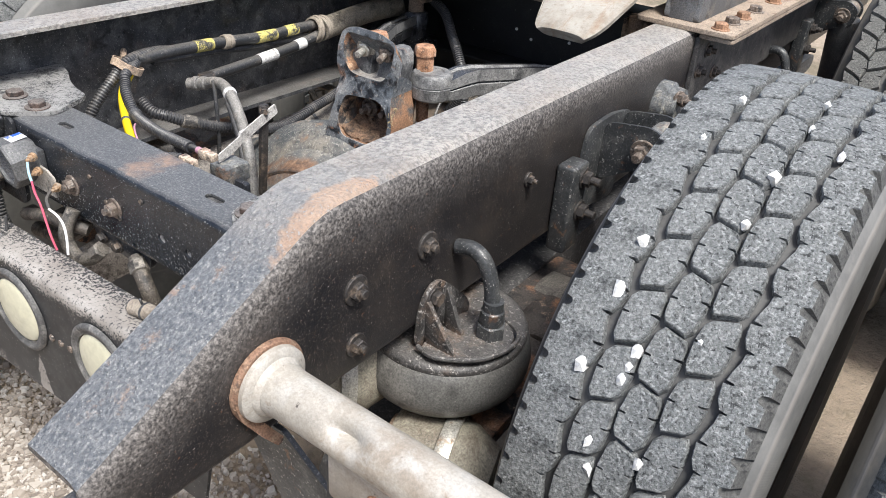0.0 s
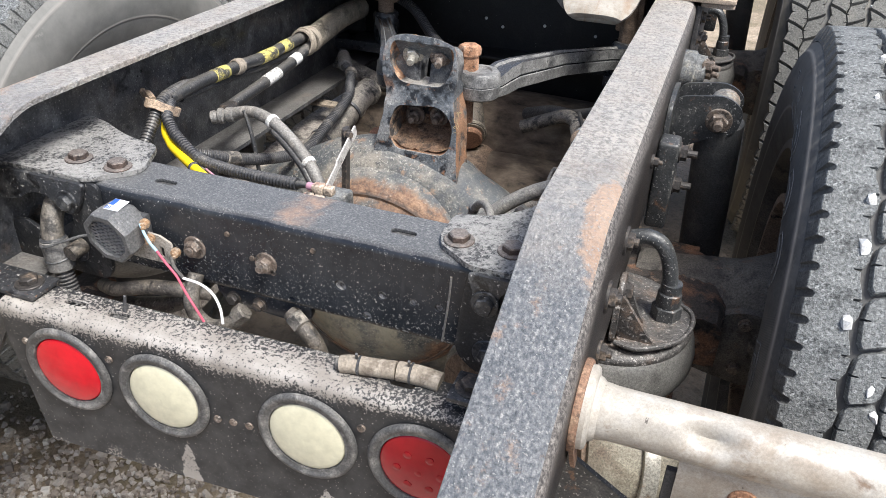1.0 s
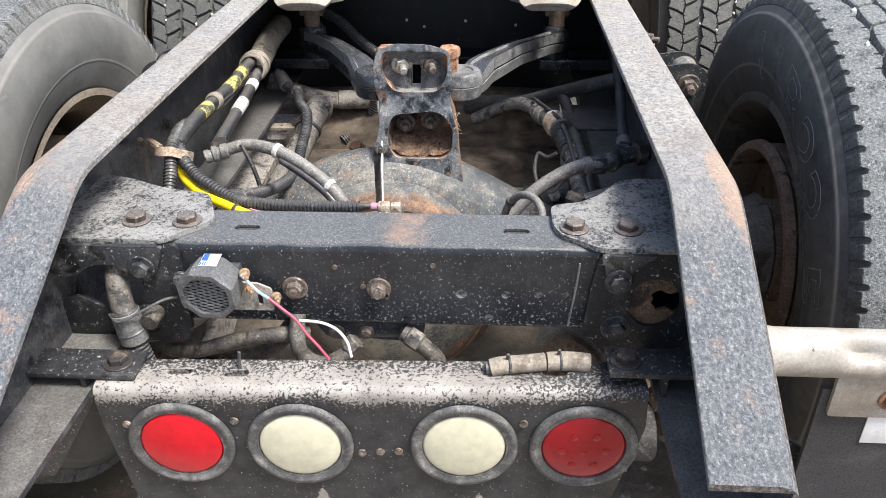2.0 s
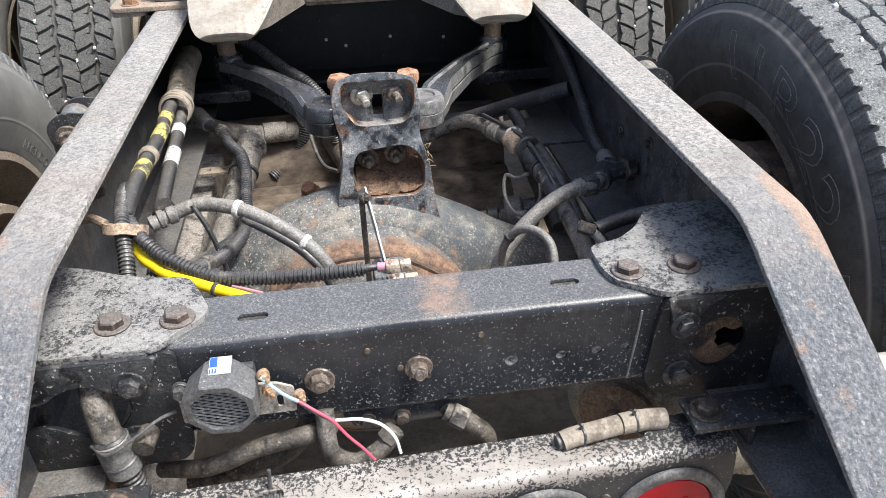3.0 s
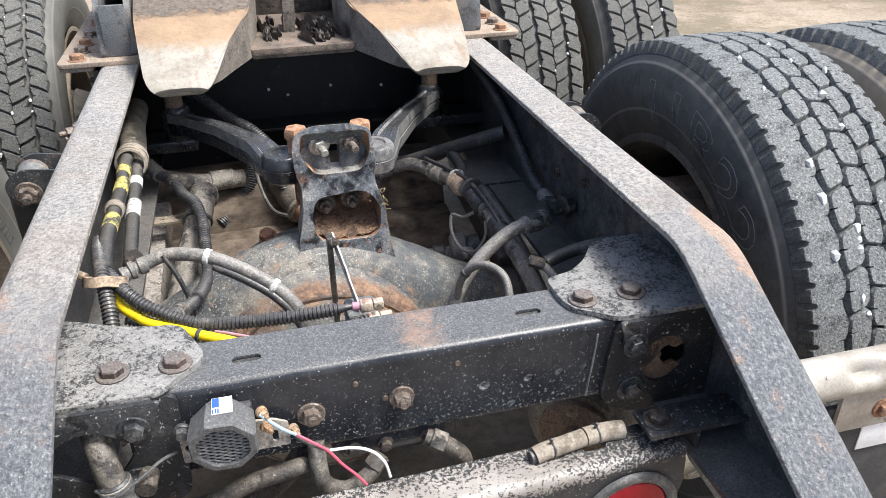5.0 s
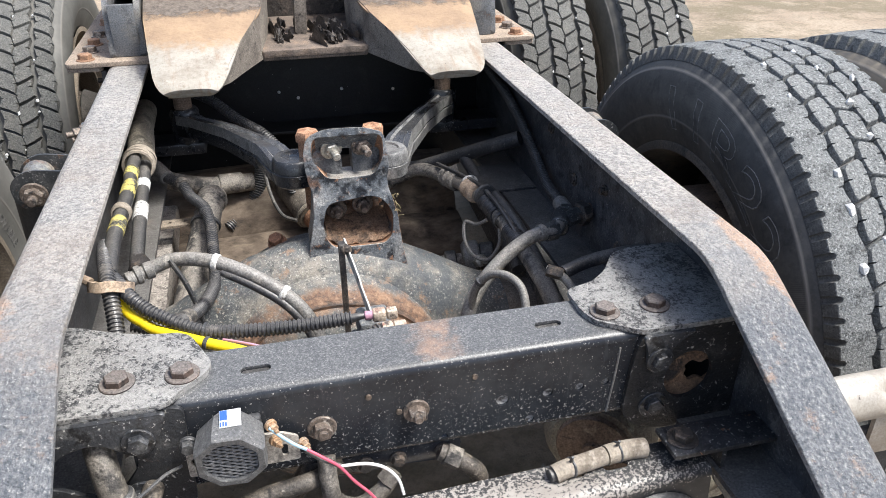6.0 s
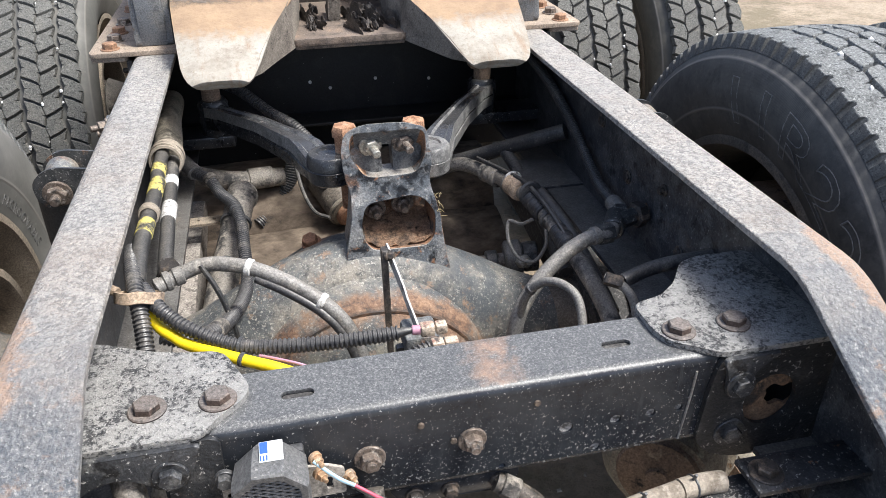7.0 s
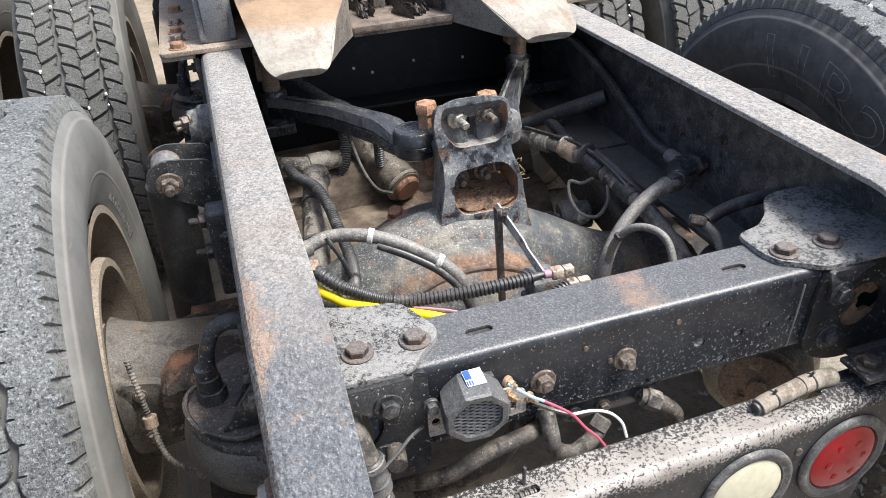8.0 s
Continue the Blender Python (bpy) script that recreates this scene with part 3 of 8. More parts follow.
def slot(cx, cy, half, r, n=8):
    return [(cx + half + r * math.sin(math.pi * i / n), cy - r * math.cos(math.pi * i / n)) for i in range(n + 1)] + \
           [(cx - half - r * math.sin(math.pi * i / n), cy + r * math.cos(math.pi * i / n)) for i in range(n + 1)]


def rounded(pts, r, n=4):
    """Round the corners of a 2D loop."""
    out = []
    for i, p in enumerate(pts):
        a, b, c = Vector(pts[i - 1]), Vector(p), Vector(pts[(i + 1) % len(pts)])
        u, v = (a - b), (c - b)
        k = min(r, u.length * 0.45, v.length * 0.45)
        u, v = b + u.normalized() * k, b + v.normalized() * k
        for j in range(n + 1):
            t = j / n
            q = u * (1 - t) ** 2 + b * 2 * t * (1 - t) + v * t * t
            out.append((q.x, q.y))
    return out


# ---------- frame rails ----------
RAIL_TOP, RAIL_BOT, WEB_X, FLANGE_X, T = 0.885, 0.635, 0.427, 0.343, 0.008
BEND_Y, TAIL_Y, SLOPE = -0.045, -0.345, 0.52


def rail_top_z(y):
    k = 0.03
    d = BEND_Y - y
    soft = d if d > k else (0 if d < -k else (d + k) ** 2 / (4 * k))
    return RAIL_TOP - SLOPE * max(0, soft)


def build_rail(side):
    root = thing("frame_rail", (0, 0, RAIL_BOT), "worn blue-black steel truck chassis rail with rusted bend", "chassis rail", "chassis rails")
    bm = bmesh.new()
    ys = [TAIL_Y, -0.25, -0.15, -0.09, -0.075, -0.06, -0.045, -0.03, -0.015, 0.0, 0.05, 0.2, 0.5, 0.9, 1.4, 2.0, 2.9]
    r, n = 0.022, 6
    rings = []
    for y in ys:
        zt, zb = rail_top_z(y), RAIL_BOT
        pr = [(FLANGE_X, zb)]
        pr += [(WEB_X - r + r * math.sin(math.pi / 2 * i / n), zb + r - r * math.cos(math.pi / 2 * i / n)) for i in range(n + 1)]
        k0 = len(pr) - 1
        pr += [(WEB_X - r + r * math.cos(math.pi / 2 * i / n), zt - r + r * math.sin(math.pi / 2 * i / n)) for i in range(n + 1)]
        pr += [(FLANGE_X + 0.001, zt), (FLANGE_X, zt - 0.001)]
        k1 = len(pr) - 1
        pr += [(FLANGE_X, zt - T), (WEB_X - T, zt - T), (WEB_X - T, zb + T), (FLANGE_X, zb + T)]
        rings.append([bm.verts.new((side * x, y, z)) for x, z in pr])
    m = len(rings[0])
    for a, b in zip(rings, rings[1:]):
        for i in range(m):
            f = bm.faces.new((a[i], a[(i + 1) % m], b[(i + 1) % m], b[i]))
            f.material_index = 1 if i <= k0 + 3 else (0 if i <= k1 else 2)
    bm.faces.new(rings[0]).material_index = 1
    bm.faces.new(rings[-1])
    part("channel", bm, [M["rail_top"], M["web_outer"], M["inner_web"]], root)
    return root


rail_r, rail_l = build_rail(1), build_rail(-1)
for y, z, r in ((0.130, 0.766, 0.012), (-0.002, 0.764, 0.012), (-0.002, 0.685, 0.010), (0.37, 0.775, 0.007)):
    for rail, s in ((rail_r, 1), (rail_l, -1)):
        bolt(rail, (s * (WEB_X + 0.001), y, z), (s, 0, 0), M["bolt_dark"], r, 0.010, 1.6, 0.006)
        bolt(rail, (s * (WEB_X - T), y, z), (-s, 0, 0), M["bolt_dark"], r, 0.010, 1.5)
# holes' caps on the inside of the web
for y, z in ((0.497, 0.742), (0.62, 0.80), (0.30, 0.70)):
    bolt(rail_r, (WEB_X - T, y, z), (-1, 0, 0), M["bolt_dark"], 0.010, 0.006, 1.3)


# ---------- crossmember behind the axle ----------
def build_crossmember():
    root = thing("crossmember", (0, 0, 0.665), "black steel channel crossmember with rusty dust between the rails", "crossmember")
    zt, zb, y0, y1, r, t = 0.787, 0.664, -0.038, 0.046, 0.011, 0.006
    bm = bmesh.new()
    X = 0.306
    holes = [disc(0.107, 0.717, 0.0080), disc(0.164, 0.717, 0.0066), disc(0.205, 0.718, 0.0060), disc(0.238, 0.719, 0.0054), disc(0.143, 0.681, 0.0062), disc(0.036, 0.677, 0.004)]
    holed_plate(bm, [(-X, zb + r), (X, zb + r), (X, zt - r), (-X, zt - r)], holes, XZ, y0, y0 + t)
    holed_plate(bm, [(-X, y0 + r), (X, y0 + r), (X, y1), (-X, y1)], [slot(-0.170, 0.0015, 0.011, 0.0060), slot(0.175, 0.004, 0.011, 0.0060)], XY, zt - t, zt)
    holed_plate(bm, [(-X, y0 + r), (X, y0 + r), (X, y1), (-X, y1)], [], XY, zb, zb + t)
    n = 5
    for sgn, zc in ((1, zt - r), (-1, zb + r)):
        for rad in (r, r - t):
            row = []
            for i in range(n + 1):
                a = math.pi / 2 * i / n
                row.append([bm.verts.new((x, y0 + r - rad * math.cos(a), zc + sgn * rad * math.sin(a))) for x in (-X, X)])
            for p, q in zip(row, row[1:]):
                bm.faces.new((p[0], p[1], q[1], q[0]))
    bmesh.ops.remove_doubles(bm, verts=bm.verts, dist=0.00005)
    part("channel", bm, M["cross_top"], root, angle=50)
    # added pale fill: dirt plus the lit lower walls of the holes, by colour
    for hx, hz, hr in ((0.107, 0.717, 0.0080), (0.164, 0.717, 0.0066), (0.205, 0.718, 0.0060), (0.238, 0.719, 0.0054), (0.143, 0.681, 0.0062)):
        bm = bmesh.new()
        lathe(bm, (hx, y0, hz), (0, -1, 0), [(-0.007, hr - 0.0002), (-0.0030, hr - 0.0002), (-0.0046, hr * 0.7), (-0.0052, 0.0004)], 16)
        part("pale_plug", bm, M["plug_dirt_lit"], root)
    for sx, sy in ((-0.170, 0.0015), (0.175, 0.004)):
        bm = bmesh.new()
        prism(bm, slot(sx, sy, 0.0108, 0.0058), XY, zt - 0.0085, zt - 0.0045)
        part("slot_dirt", bm, M["grime_shade"], root)
    bolt(root, (-0.106, y0, 0.722), (0, -1, 0), M["bolt_brown"], 0.0115, 0.012, 1.45, 0.004)
    bolt(root, (0.002, y0, 0.724), (0, -1, 0), M["bolt_brown"], 0.0105, 0.012, 1.5, 0.007, 0.5)
    for x, z in ((-0.018, 0.727), (0.012, 0.712), (-0.052, 0.755), (0.072, 0.76)):
        bolt(root, (x, y0, z), (0, -1, 0), M["bolt_dark"], 0.003, 0.002, 1.2, name="rivet")
    bm = bmesh.new()
    tube(bm, [(0.2525, y0 - 0.0002, 0.768), (0.2505, y0 - 0.0002, 0.735), (0.247, y0 - 0.0002, 0.700), (0.244, y0 - 0.0002, 0.672)], 0.0014, 8, 6)
    part("weld_run", bm, M["hose_dusty"], root, "pale weld run down the face")
    # lower lip with hose clips hanging under the channel
    bm = bmesh.new()
    prism(bm, rounded([(-0.09, 0.664), (0.06, 0.664), (0.055, 0.640), (0.03, 0.634), (-0.02, 0.637), (-0.07, 0.634)], 0.008), XZ, -0.030, -0.020, 0.002)
    part("lower_bracket", bm, M["black_steel"], root)
    for x in (-0.06, -0.02, 0.035):
        bolt(root, (x, -0.031, 0.649), (0, -1, 0), M["bolt_dark"], 0.008, 0.009, 1.3)
    return root


def cross_material():
    """Black channel; the level top is dusted with pale spatter and an orange rust stain."""
    m, nt, bsdf, tc = base_mat("cross_top")
    n1 = noise_node(nt, 11, 8, 0.7, tc)
    n2 = noise_node(nt, 430, 7, 0.8, tc)
    sep = nt.nodes.new("ShaderNodeSeparateXYZ")
    nt.links.new(tc, sep.inputs[0])
    black = ramp_node(nt, n1, [(0.35, (0.012, 0.014, 0.019)), (0.75, (0.040, 0.044, 0.050))])
    dust = ramp_node(nt, n2, [(0.38, (0.048, 0.050, 0.054)), (0.53, (0.135, 0.136, 0.136)), (0.66, (0.40, 0.393, 0.375))])
    top = ramp_node(nt, math_node(nt, "MULTIPLY_ADD", n1, 0.008, sep.outputs["Z"]), [(0.1225, (0, 0, 0)), (0.1255, (1, 1, 1))])
    col = mix_node(nt, top, black, dust)
    dx = math_node(nt, "ABSOLUTE", math_node(nt, "ADD", sep.outputs["X"], -0.035))
    # dust run down the face in faint vertical drips
    mp = nt.nodes.new("ShaderNodeMapping")
    mp.inputs["Scale"].default_value = (1.0, 1.0, 0.16)
    nt.links.new(tc, mp.inputs["Vector"])
    drip = ramp_node(nt, noise_node(nt, 75, 8, 0.72, mp.outputs[0]), [(0.56, (0, 0, 0)), (0.76, (0.20, 0.20, 0.20))])
    col = mix_node(nt, math_node(nt, "MULTIPLY", drip, math_node(nt, "SUBTRACT", 1.0, top)), col, (0.14, 0.145, 0.15))
    chips = ramp_node(nt, noise_node(nt, 120, 9, 0.8, tc), [(0.665, (0, 0, 0)), (0.69, (0.9, 0.9, 0.9))])
    col = mix_node(nt, chips, col, (0.36, 0.345, 0.32))
    low = ramp_node(nt, sep.outputs["Z"], [(0.0, (0.06, 0.06, 0.06)), (0.09, (0, 0, 0))])
    pecks = ramp_node(nt, math_node(nt, "ADD", noise_node(nt, 210, 6, 0.7, tc), low), [(0.625, (0, 0, 0)), (0.655, (0.85, 0.85, 0.85))])
    col = mix_node(nt, math_node(nt, "MULTIPLY", pecks, math_node(nt, "SUBTRACT", 1.0, top)), col, (0.38, 0.37, 0.35))
    st = math_node(nt, "MULTIPLY", ramp_node(nt, dx, [(0.01, (1, 1, 1)), (0.085, (0, 0, 0))]), math_node(nt, "MULTIPLY", noise_node(nt, 48, 6, 0.75, tc), top))
    col = mix_node(nt, ramp_node(nt, st, [(0.30, (0, 0, 0)), (0.60, (0.7, 0.7, 0.7))]), col, (0.40, 0.25, 0.165))
    speck = ramp_node(nt, noise_node(nt, 300, 5, 0.7, tc), [(0.650, (0, 0, 0)), (0.685, (0.9, 0.9, 0.9))])
    col = mix_node(nt, speck, col, (0.48, 0.465, 0.44))
    nt.links.new(col, bsdf.inputs["Base Color"])
    nt.links.new(math_node(nt, "MULTIPLY_ADD", top, 0.12, 0.25), bsdf.inputs["Roughness"])
    bump(nt, bsdf, n2, 0.35, 0.0008)
    return m


M["cross_top"] = cross_material()
M["plug_dirt_lit"] = layered("plug_dirt_lit", (0.30, 0.29, 0.275), [((0.07, 0.065, 0.06), 150, 0.46, 0.60, 6)], 0.7, 0.0, (200, 0.8, 0.002))
build_crossmember()


def build_gusset(side):
    root = thing("gusset_plate", (side * 0.32, 0, 0.787), "folded black steel gusset plate, dust-spattered, bolted over the crossmember", "bracket", "gusset plates")
    bm = bmesh.new()
    k = side
    z0, z1 = 0.7875, 0.7945
    if side < 0:
        out = [(-0.418, -0.046), (-0.262, -0.046), (-0.244, -0.022), (-0.222, -0.002), (-0.216, 0.016), (-0.239, 0.070), (-0.249, 0.083), (-0.280, 0.087), (-0.312, 0.095), (-0.342, 0.108), (-0.369, 0.122), (-0.418, 0.136)]
        face = [(-0.418, 0.7875), (-0.262, 0.7875), (-0.270, 0.767), (-0.278, 0.748), (-0.289, 0.737), (-0.303, 0.737), (-0.315, 0.748), (-0.328, 0.758), (-0.345, 0.761), (-0.365, 0.756), (-0.382, 0.744), (-0.418, 0.738)]
        fb = (-0.2945, 0.757)
    else:
        out = [(0.418, -0.046), (0.275, -0.046), (0.250, -0.028), (0.229, -0.014), (0.221, 0.010), (0.221, 0.062), (0.262, 0.072), (0.290, 0.095), (0.318, 0.135), (0.345, 0.145), (0.418, 0.145)]
        face = [(0.345, 0.7875), (0.275, 0.7875), (0.283, 0.765), (0.285, 0.738), (0.298, 0.731), (0.310, 0.740), (0.315, 0.766), (0.332, 0.781)]
        fb = (0.299, 0.752)
    prism(bm, rounded(out, 0.010), XY, z0, z1, 0.0015)
    part("plate", bm, M["gusset"], root)
    bm = bmesh.new()
    prism(bm, rounded(face, 0.006), XZ, -0.0525, -0.0462, 0.0015)
    part("front_flap", bm, M["flap_black"], root)
    if side > 0:
        bm = bmesh.new()
        tube(bm, [(0.363 + 0.024 * math.cos(2 * math.pi * i / 20), 0.104 + 0.011 * math.sin(2 * math.pi * i / 20), z1 + 0.0004) for i in range(21)], 0.0011, 6, 2)
        part("emblem", bm, M["gusset"], root, "raised oval maker's mark")
        for i in range(5):
            bm = bmesh.new()
            box(bm, 0.349 + 0.006 * i, 0.353 + 0.006 * i, 0.099, 0.109, z1 - 0.0006, z1 + 0.0012, 0.0004)
            part("marking_bar", bm, M["gusset"], root)
        for i in range(11):
            bm = bmesh.new()
            x0 = 0.352 + 0.0075 * (i % 4)
            y0 = 0.072 - 0.014 * (i // 4)
            box(bm, x0, x0 + 0.0052, y0, y0 + 0.009, z1 - 0.0006, z1 + 0.0012, 0.0004)
            part("marking_bar", bm, M["gusset"], root)
    for x in (0.3135, 0.247):
        bolt(root, (side * x, 0.001, z1), (0, 0, 1), M["gusset_bolt"], 0.0132, 0.0105, 1.42, 0, random.uniform(0, 1))
    bolt(root, (fb[0], -0.0525, fb[1]), (0, -1, 0), M["flap_black"], 0.0115, 0.010, 1.5)
    return root


# bolt sides kept dark, tops dust-pale: partly shading put into the colour
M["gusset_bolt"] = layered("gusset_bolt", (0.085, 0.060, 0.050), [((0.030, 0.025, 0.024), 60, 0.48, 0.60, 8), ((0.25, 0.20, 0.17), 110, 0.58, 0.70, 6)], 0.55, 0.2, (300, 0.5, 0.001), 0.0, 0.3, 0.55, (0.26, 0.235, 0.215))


def gusset_material():
    """Black plate under a broken film of pale dried spatter, thick in some patches and gone in others."""
    m, nt, bsdf, tc = base_mat("gusset")
    big = noise_node(nt, 16, 6, 0.65, tc)
    fine = noise_node(nt, 190, 7, 0.75, tc)
    grit = noise_node(nt, 420, 3, 0.6, tc)
    col = ramp_node(nt, noise_node(nt, 40, 6, 0.7, tc), [(0.35, (0.030, 0.031, 0.034)), (0.7, (0.085, 0.085, 0.086))])
    cover = math_node(nt, "MULTIPLY_ADD", big, 0.55, math_node(nt, "MULTIPLY", fine, 0.9))
    col = mix_node(nt, ramp_node(nt, cover, [(0.66, (0, 0, 0)), (0.71, (0.75, 0.75, 0.75)), (0.82, (1, 1, 1))]), col, mix_node(nt, fine, (0.20, 0.197, 0.19), (0.42, 0.41, 0.39)))
    col = mix_node(nt, ramp_node(nt, grit, [(0.60, (0, 0, 0)), (0.66, (0.9, 0.9, 0.9))]), col, (0.46, 0.45, 0.43))
    col = mix_node(nt, ramp_node(nt, noise_node(nt, 75, 8, 0.7, tc), [(0.59, (0, 0, 0)), (0.63, (0.85, 0.85, 0.85))]), col, (0.032, 0.032, 0.035))
    nt.links.new(col, bsdf.inputs["Base Color"])
    bsdf.inputs["Roughness"].default_value = 0.45
    bump(nt, bsdf, math_node(nt, "ADD", fine, grit), 1.0, 0.0022)
    return m


M["gusset"] = gusset_material()
M["flap_black"] = layered("flap_black", (0.030, 0.032, 0.036), [((0.16, 0.158, 0.152), 34, 0.50, 0.66, 9), ((0.012, 0.012, 0.013), 40, 0.52, 0.60, 9), ((0.40, 0.39, 0.37), 170, 0.62, 0.66, 6)], 0.36, 0.0, (150, 0.9, 0.0016), 0.2)
build_gusset(-1)
build_gusset(1)


# ---------- light bar ----------
def build_light_bar():
    root = thing("light_bar", (0.0, -0.1560, 0.0), "black steel tail-light bar with white undercoat flaking on its top fold", "light bar")
    Y = -0.156
    bm = bmesh.new()
    lamps = [(-0.238, "red", 0), (-0.089, "white", 0), (0.115, "white", 0), (0.262, "red", 1)]
    zc = 0.570
    holes = [disc(x, zc, 0.055, 32) for x, _, _ in lamps]
    zt = 0.657
    holed_plate(bm, rounded([(-0.310, 0.417), (0.295, 0.432), (0.335, 0.60), (0.333, zt - 0.012), (-0.333, zt - 0.012), (-0.333, 0.60)], 0.006), holes, XZ, Y, Y + 0.005)
    n = 6
    for rad in (0.012, 0.007):
        row = []
        for i in range(n + 1):
            a = math.pi / 2 * i / n
            row.append([bm.verts.new((x, Y + 0.012 - rad * math.cos(a), zt - 0.012 + rad * math.sin(a))) for x in (-0.333, 0.333)])
        for p, q in zip(row, row[1:]):
            bm.faces.new((p[0], p[1], q[1], q[0]))
    holed_plate(bm, [(-0.333, Y + 0.012), (0.333, Y + 0.012), (0.333, Y + 0.056), (-0.333, Y + 0.056)],
                [slot(-0.235, Y + 0.033, 0.010, 0.005), slot(-0.165, Y + 0.030, 0.010, 0.006), slot(0.170, Y + 0.036, 0.010, 0.006), slot(0.225, Y + 0.036, 0.010, 0.006)], XY, zt - 0.005, zt)
    bmesh.ops.remove_doubles(bm, verts=bm.verts, dist=0.00005)
    part("bar", bm, M["flaked"], root, angle=50)
    for x, colour, led in lamps:
        bm = bmesh.new()
        lathe(bm, (x, Y, zc), (0, -1, 0), [(-0.010, 0.052), (-0.010, 0.056), (0.000, 0.056), (0.001, 0.0665), (0.005, 0.0665), (0.0075, 0.063), (0.0075, 0.0585), (0.0050, 0.0565), (0.0055, 0.0525), (0.002, 0.0515)], 48, False)
        lamp = part("tail_lamp" if colour == "red" else "reverse_lamp", bm, M["grommet"], root, "grey rubber grommet ring round the lens", angle=60)
        bm = bmesh.new()
        prof = [(-0.008, 0.0515), (0.002, 0.0515), (0.0045, 0.050)]
        for i in range(9):
            rr = 0.048 * (1 - i / 8)
            prof.append((0.0052 + 0.0055 * (1 - (rr / 0.048) ** 2) + (0.0011 if i % 2 else 0), max(rr, 0.0004)))
        lathe(bm, (x, Y, zc), (0, -1, 0), prof, 40)
        part("lens", bm, M["lens_red"] if colour == "red" and not led else (M["lens_dark_red"] if led else M["lens_white"]), lamp, f"{colour} plastic lens")
        if led:
            for j in range(7):
                a = j * math.pi / 3
                rr = 0.0 if j == 6 else 0.027
                bm = bmesh.new()
                lathe(bm, (x + rr * math.cos(a), Y - 0.0075 - 0.003 * (1 - (rr / 0.048) ** 2), zc + rr * math.sin(a)), (0, -1, 0), [(-0.002, 0.0055), (0.0006, 0.0052), (0.0014, 0.003), (0.0016, 0.001)], 14)
                part("diode", bm, M["lens_dark_red"], lamp)
    for x, z in ((-0.167, 0.607), (0.187, 0.607), (0.033, 0.558), (-0.013, 0.555), (0.010, 0.557), (-0.302, 0.60)):
        bolt(root, (x, Y, z), (0, -1, 0), M["bolt_brown"], 0.004, 0.003, 1.35, name="screw")
    root.rotation_euler.z = radians(1.9)
    return root


build_light_bar()


def build_strap(side):
    x0, x1 = (-0.427, -0.285) if side < 0 else (0.285, 0.419)
    z = 0.659 if side < 0 else 0.672
    root = thing("mount_strap", (side * 0.35, -0.125, 0.63), "flat black steel strap holding the light bar to the rail", "bracket", "light bar straps")
    y = -0.128 if side < 0 else -0.113
    bm = bmesh.new()
    box(bm, x0, x1, y - 0.025, y + 0.025, z, z + 0.007, 0.0015)
    part("strap", bm, M["rail_web"], root)
    bm = bmesh.new()
    prism(bm, rounded([(side * 0.352, 0.6275), (side * 0.425, 0.6275), (side * 0.545, 0.548), (side * 0.555, 0.49), (side * 0.45, 0.462), (side * 0.362, 0.600)], 0.006), XZ, y - 0.006, y + 0.001, 0.0012)
    part("leg", bm, M["chipped_black"], root)
    bm = bmesh.new()
    prism(bm, rounded([(y - 0.022, 0.638), (y + 0.022, 0.638), (y + 0.022, z), (y - 0.022, z)], 0.002), YZ, side * 0.352 - 0.003, side * 0.352 + 0.003)
    part("web", bm, M["rail_web"], root)
    bolt(root, (-0.313 if side < 0 else 0.307, y, z + 0.007), (0, 0, 1), M["bolt_dark"], 0.0125, 0.011, 1.5)
    return root


build_strap(-1)
build_strap(1)


# ---------- wheels ----------
PITCHES = 48
TR, TG = 0.487, 0.4745


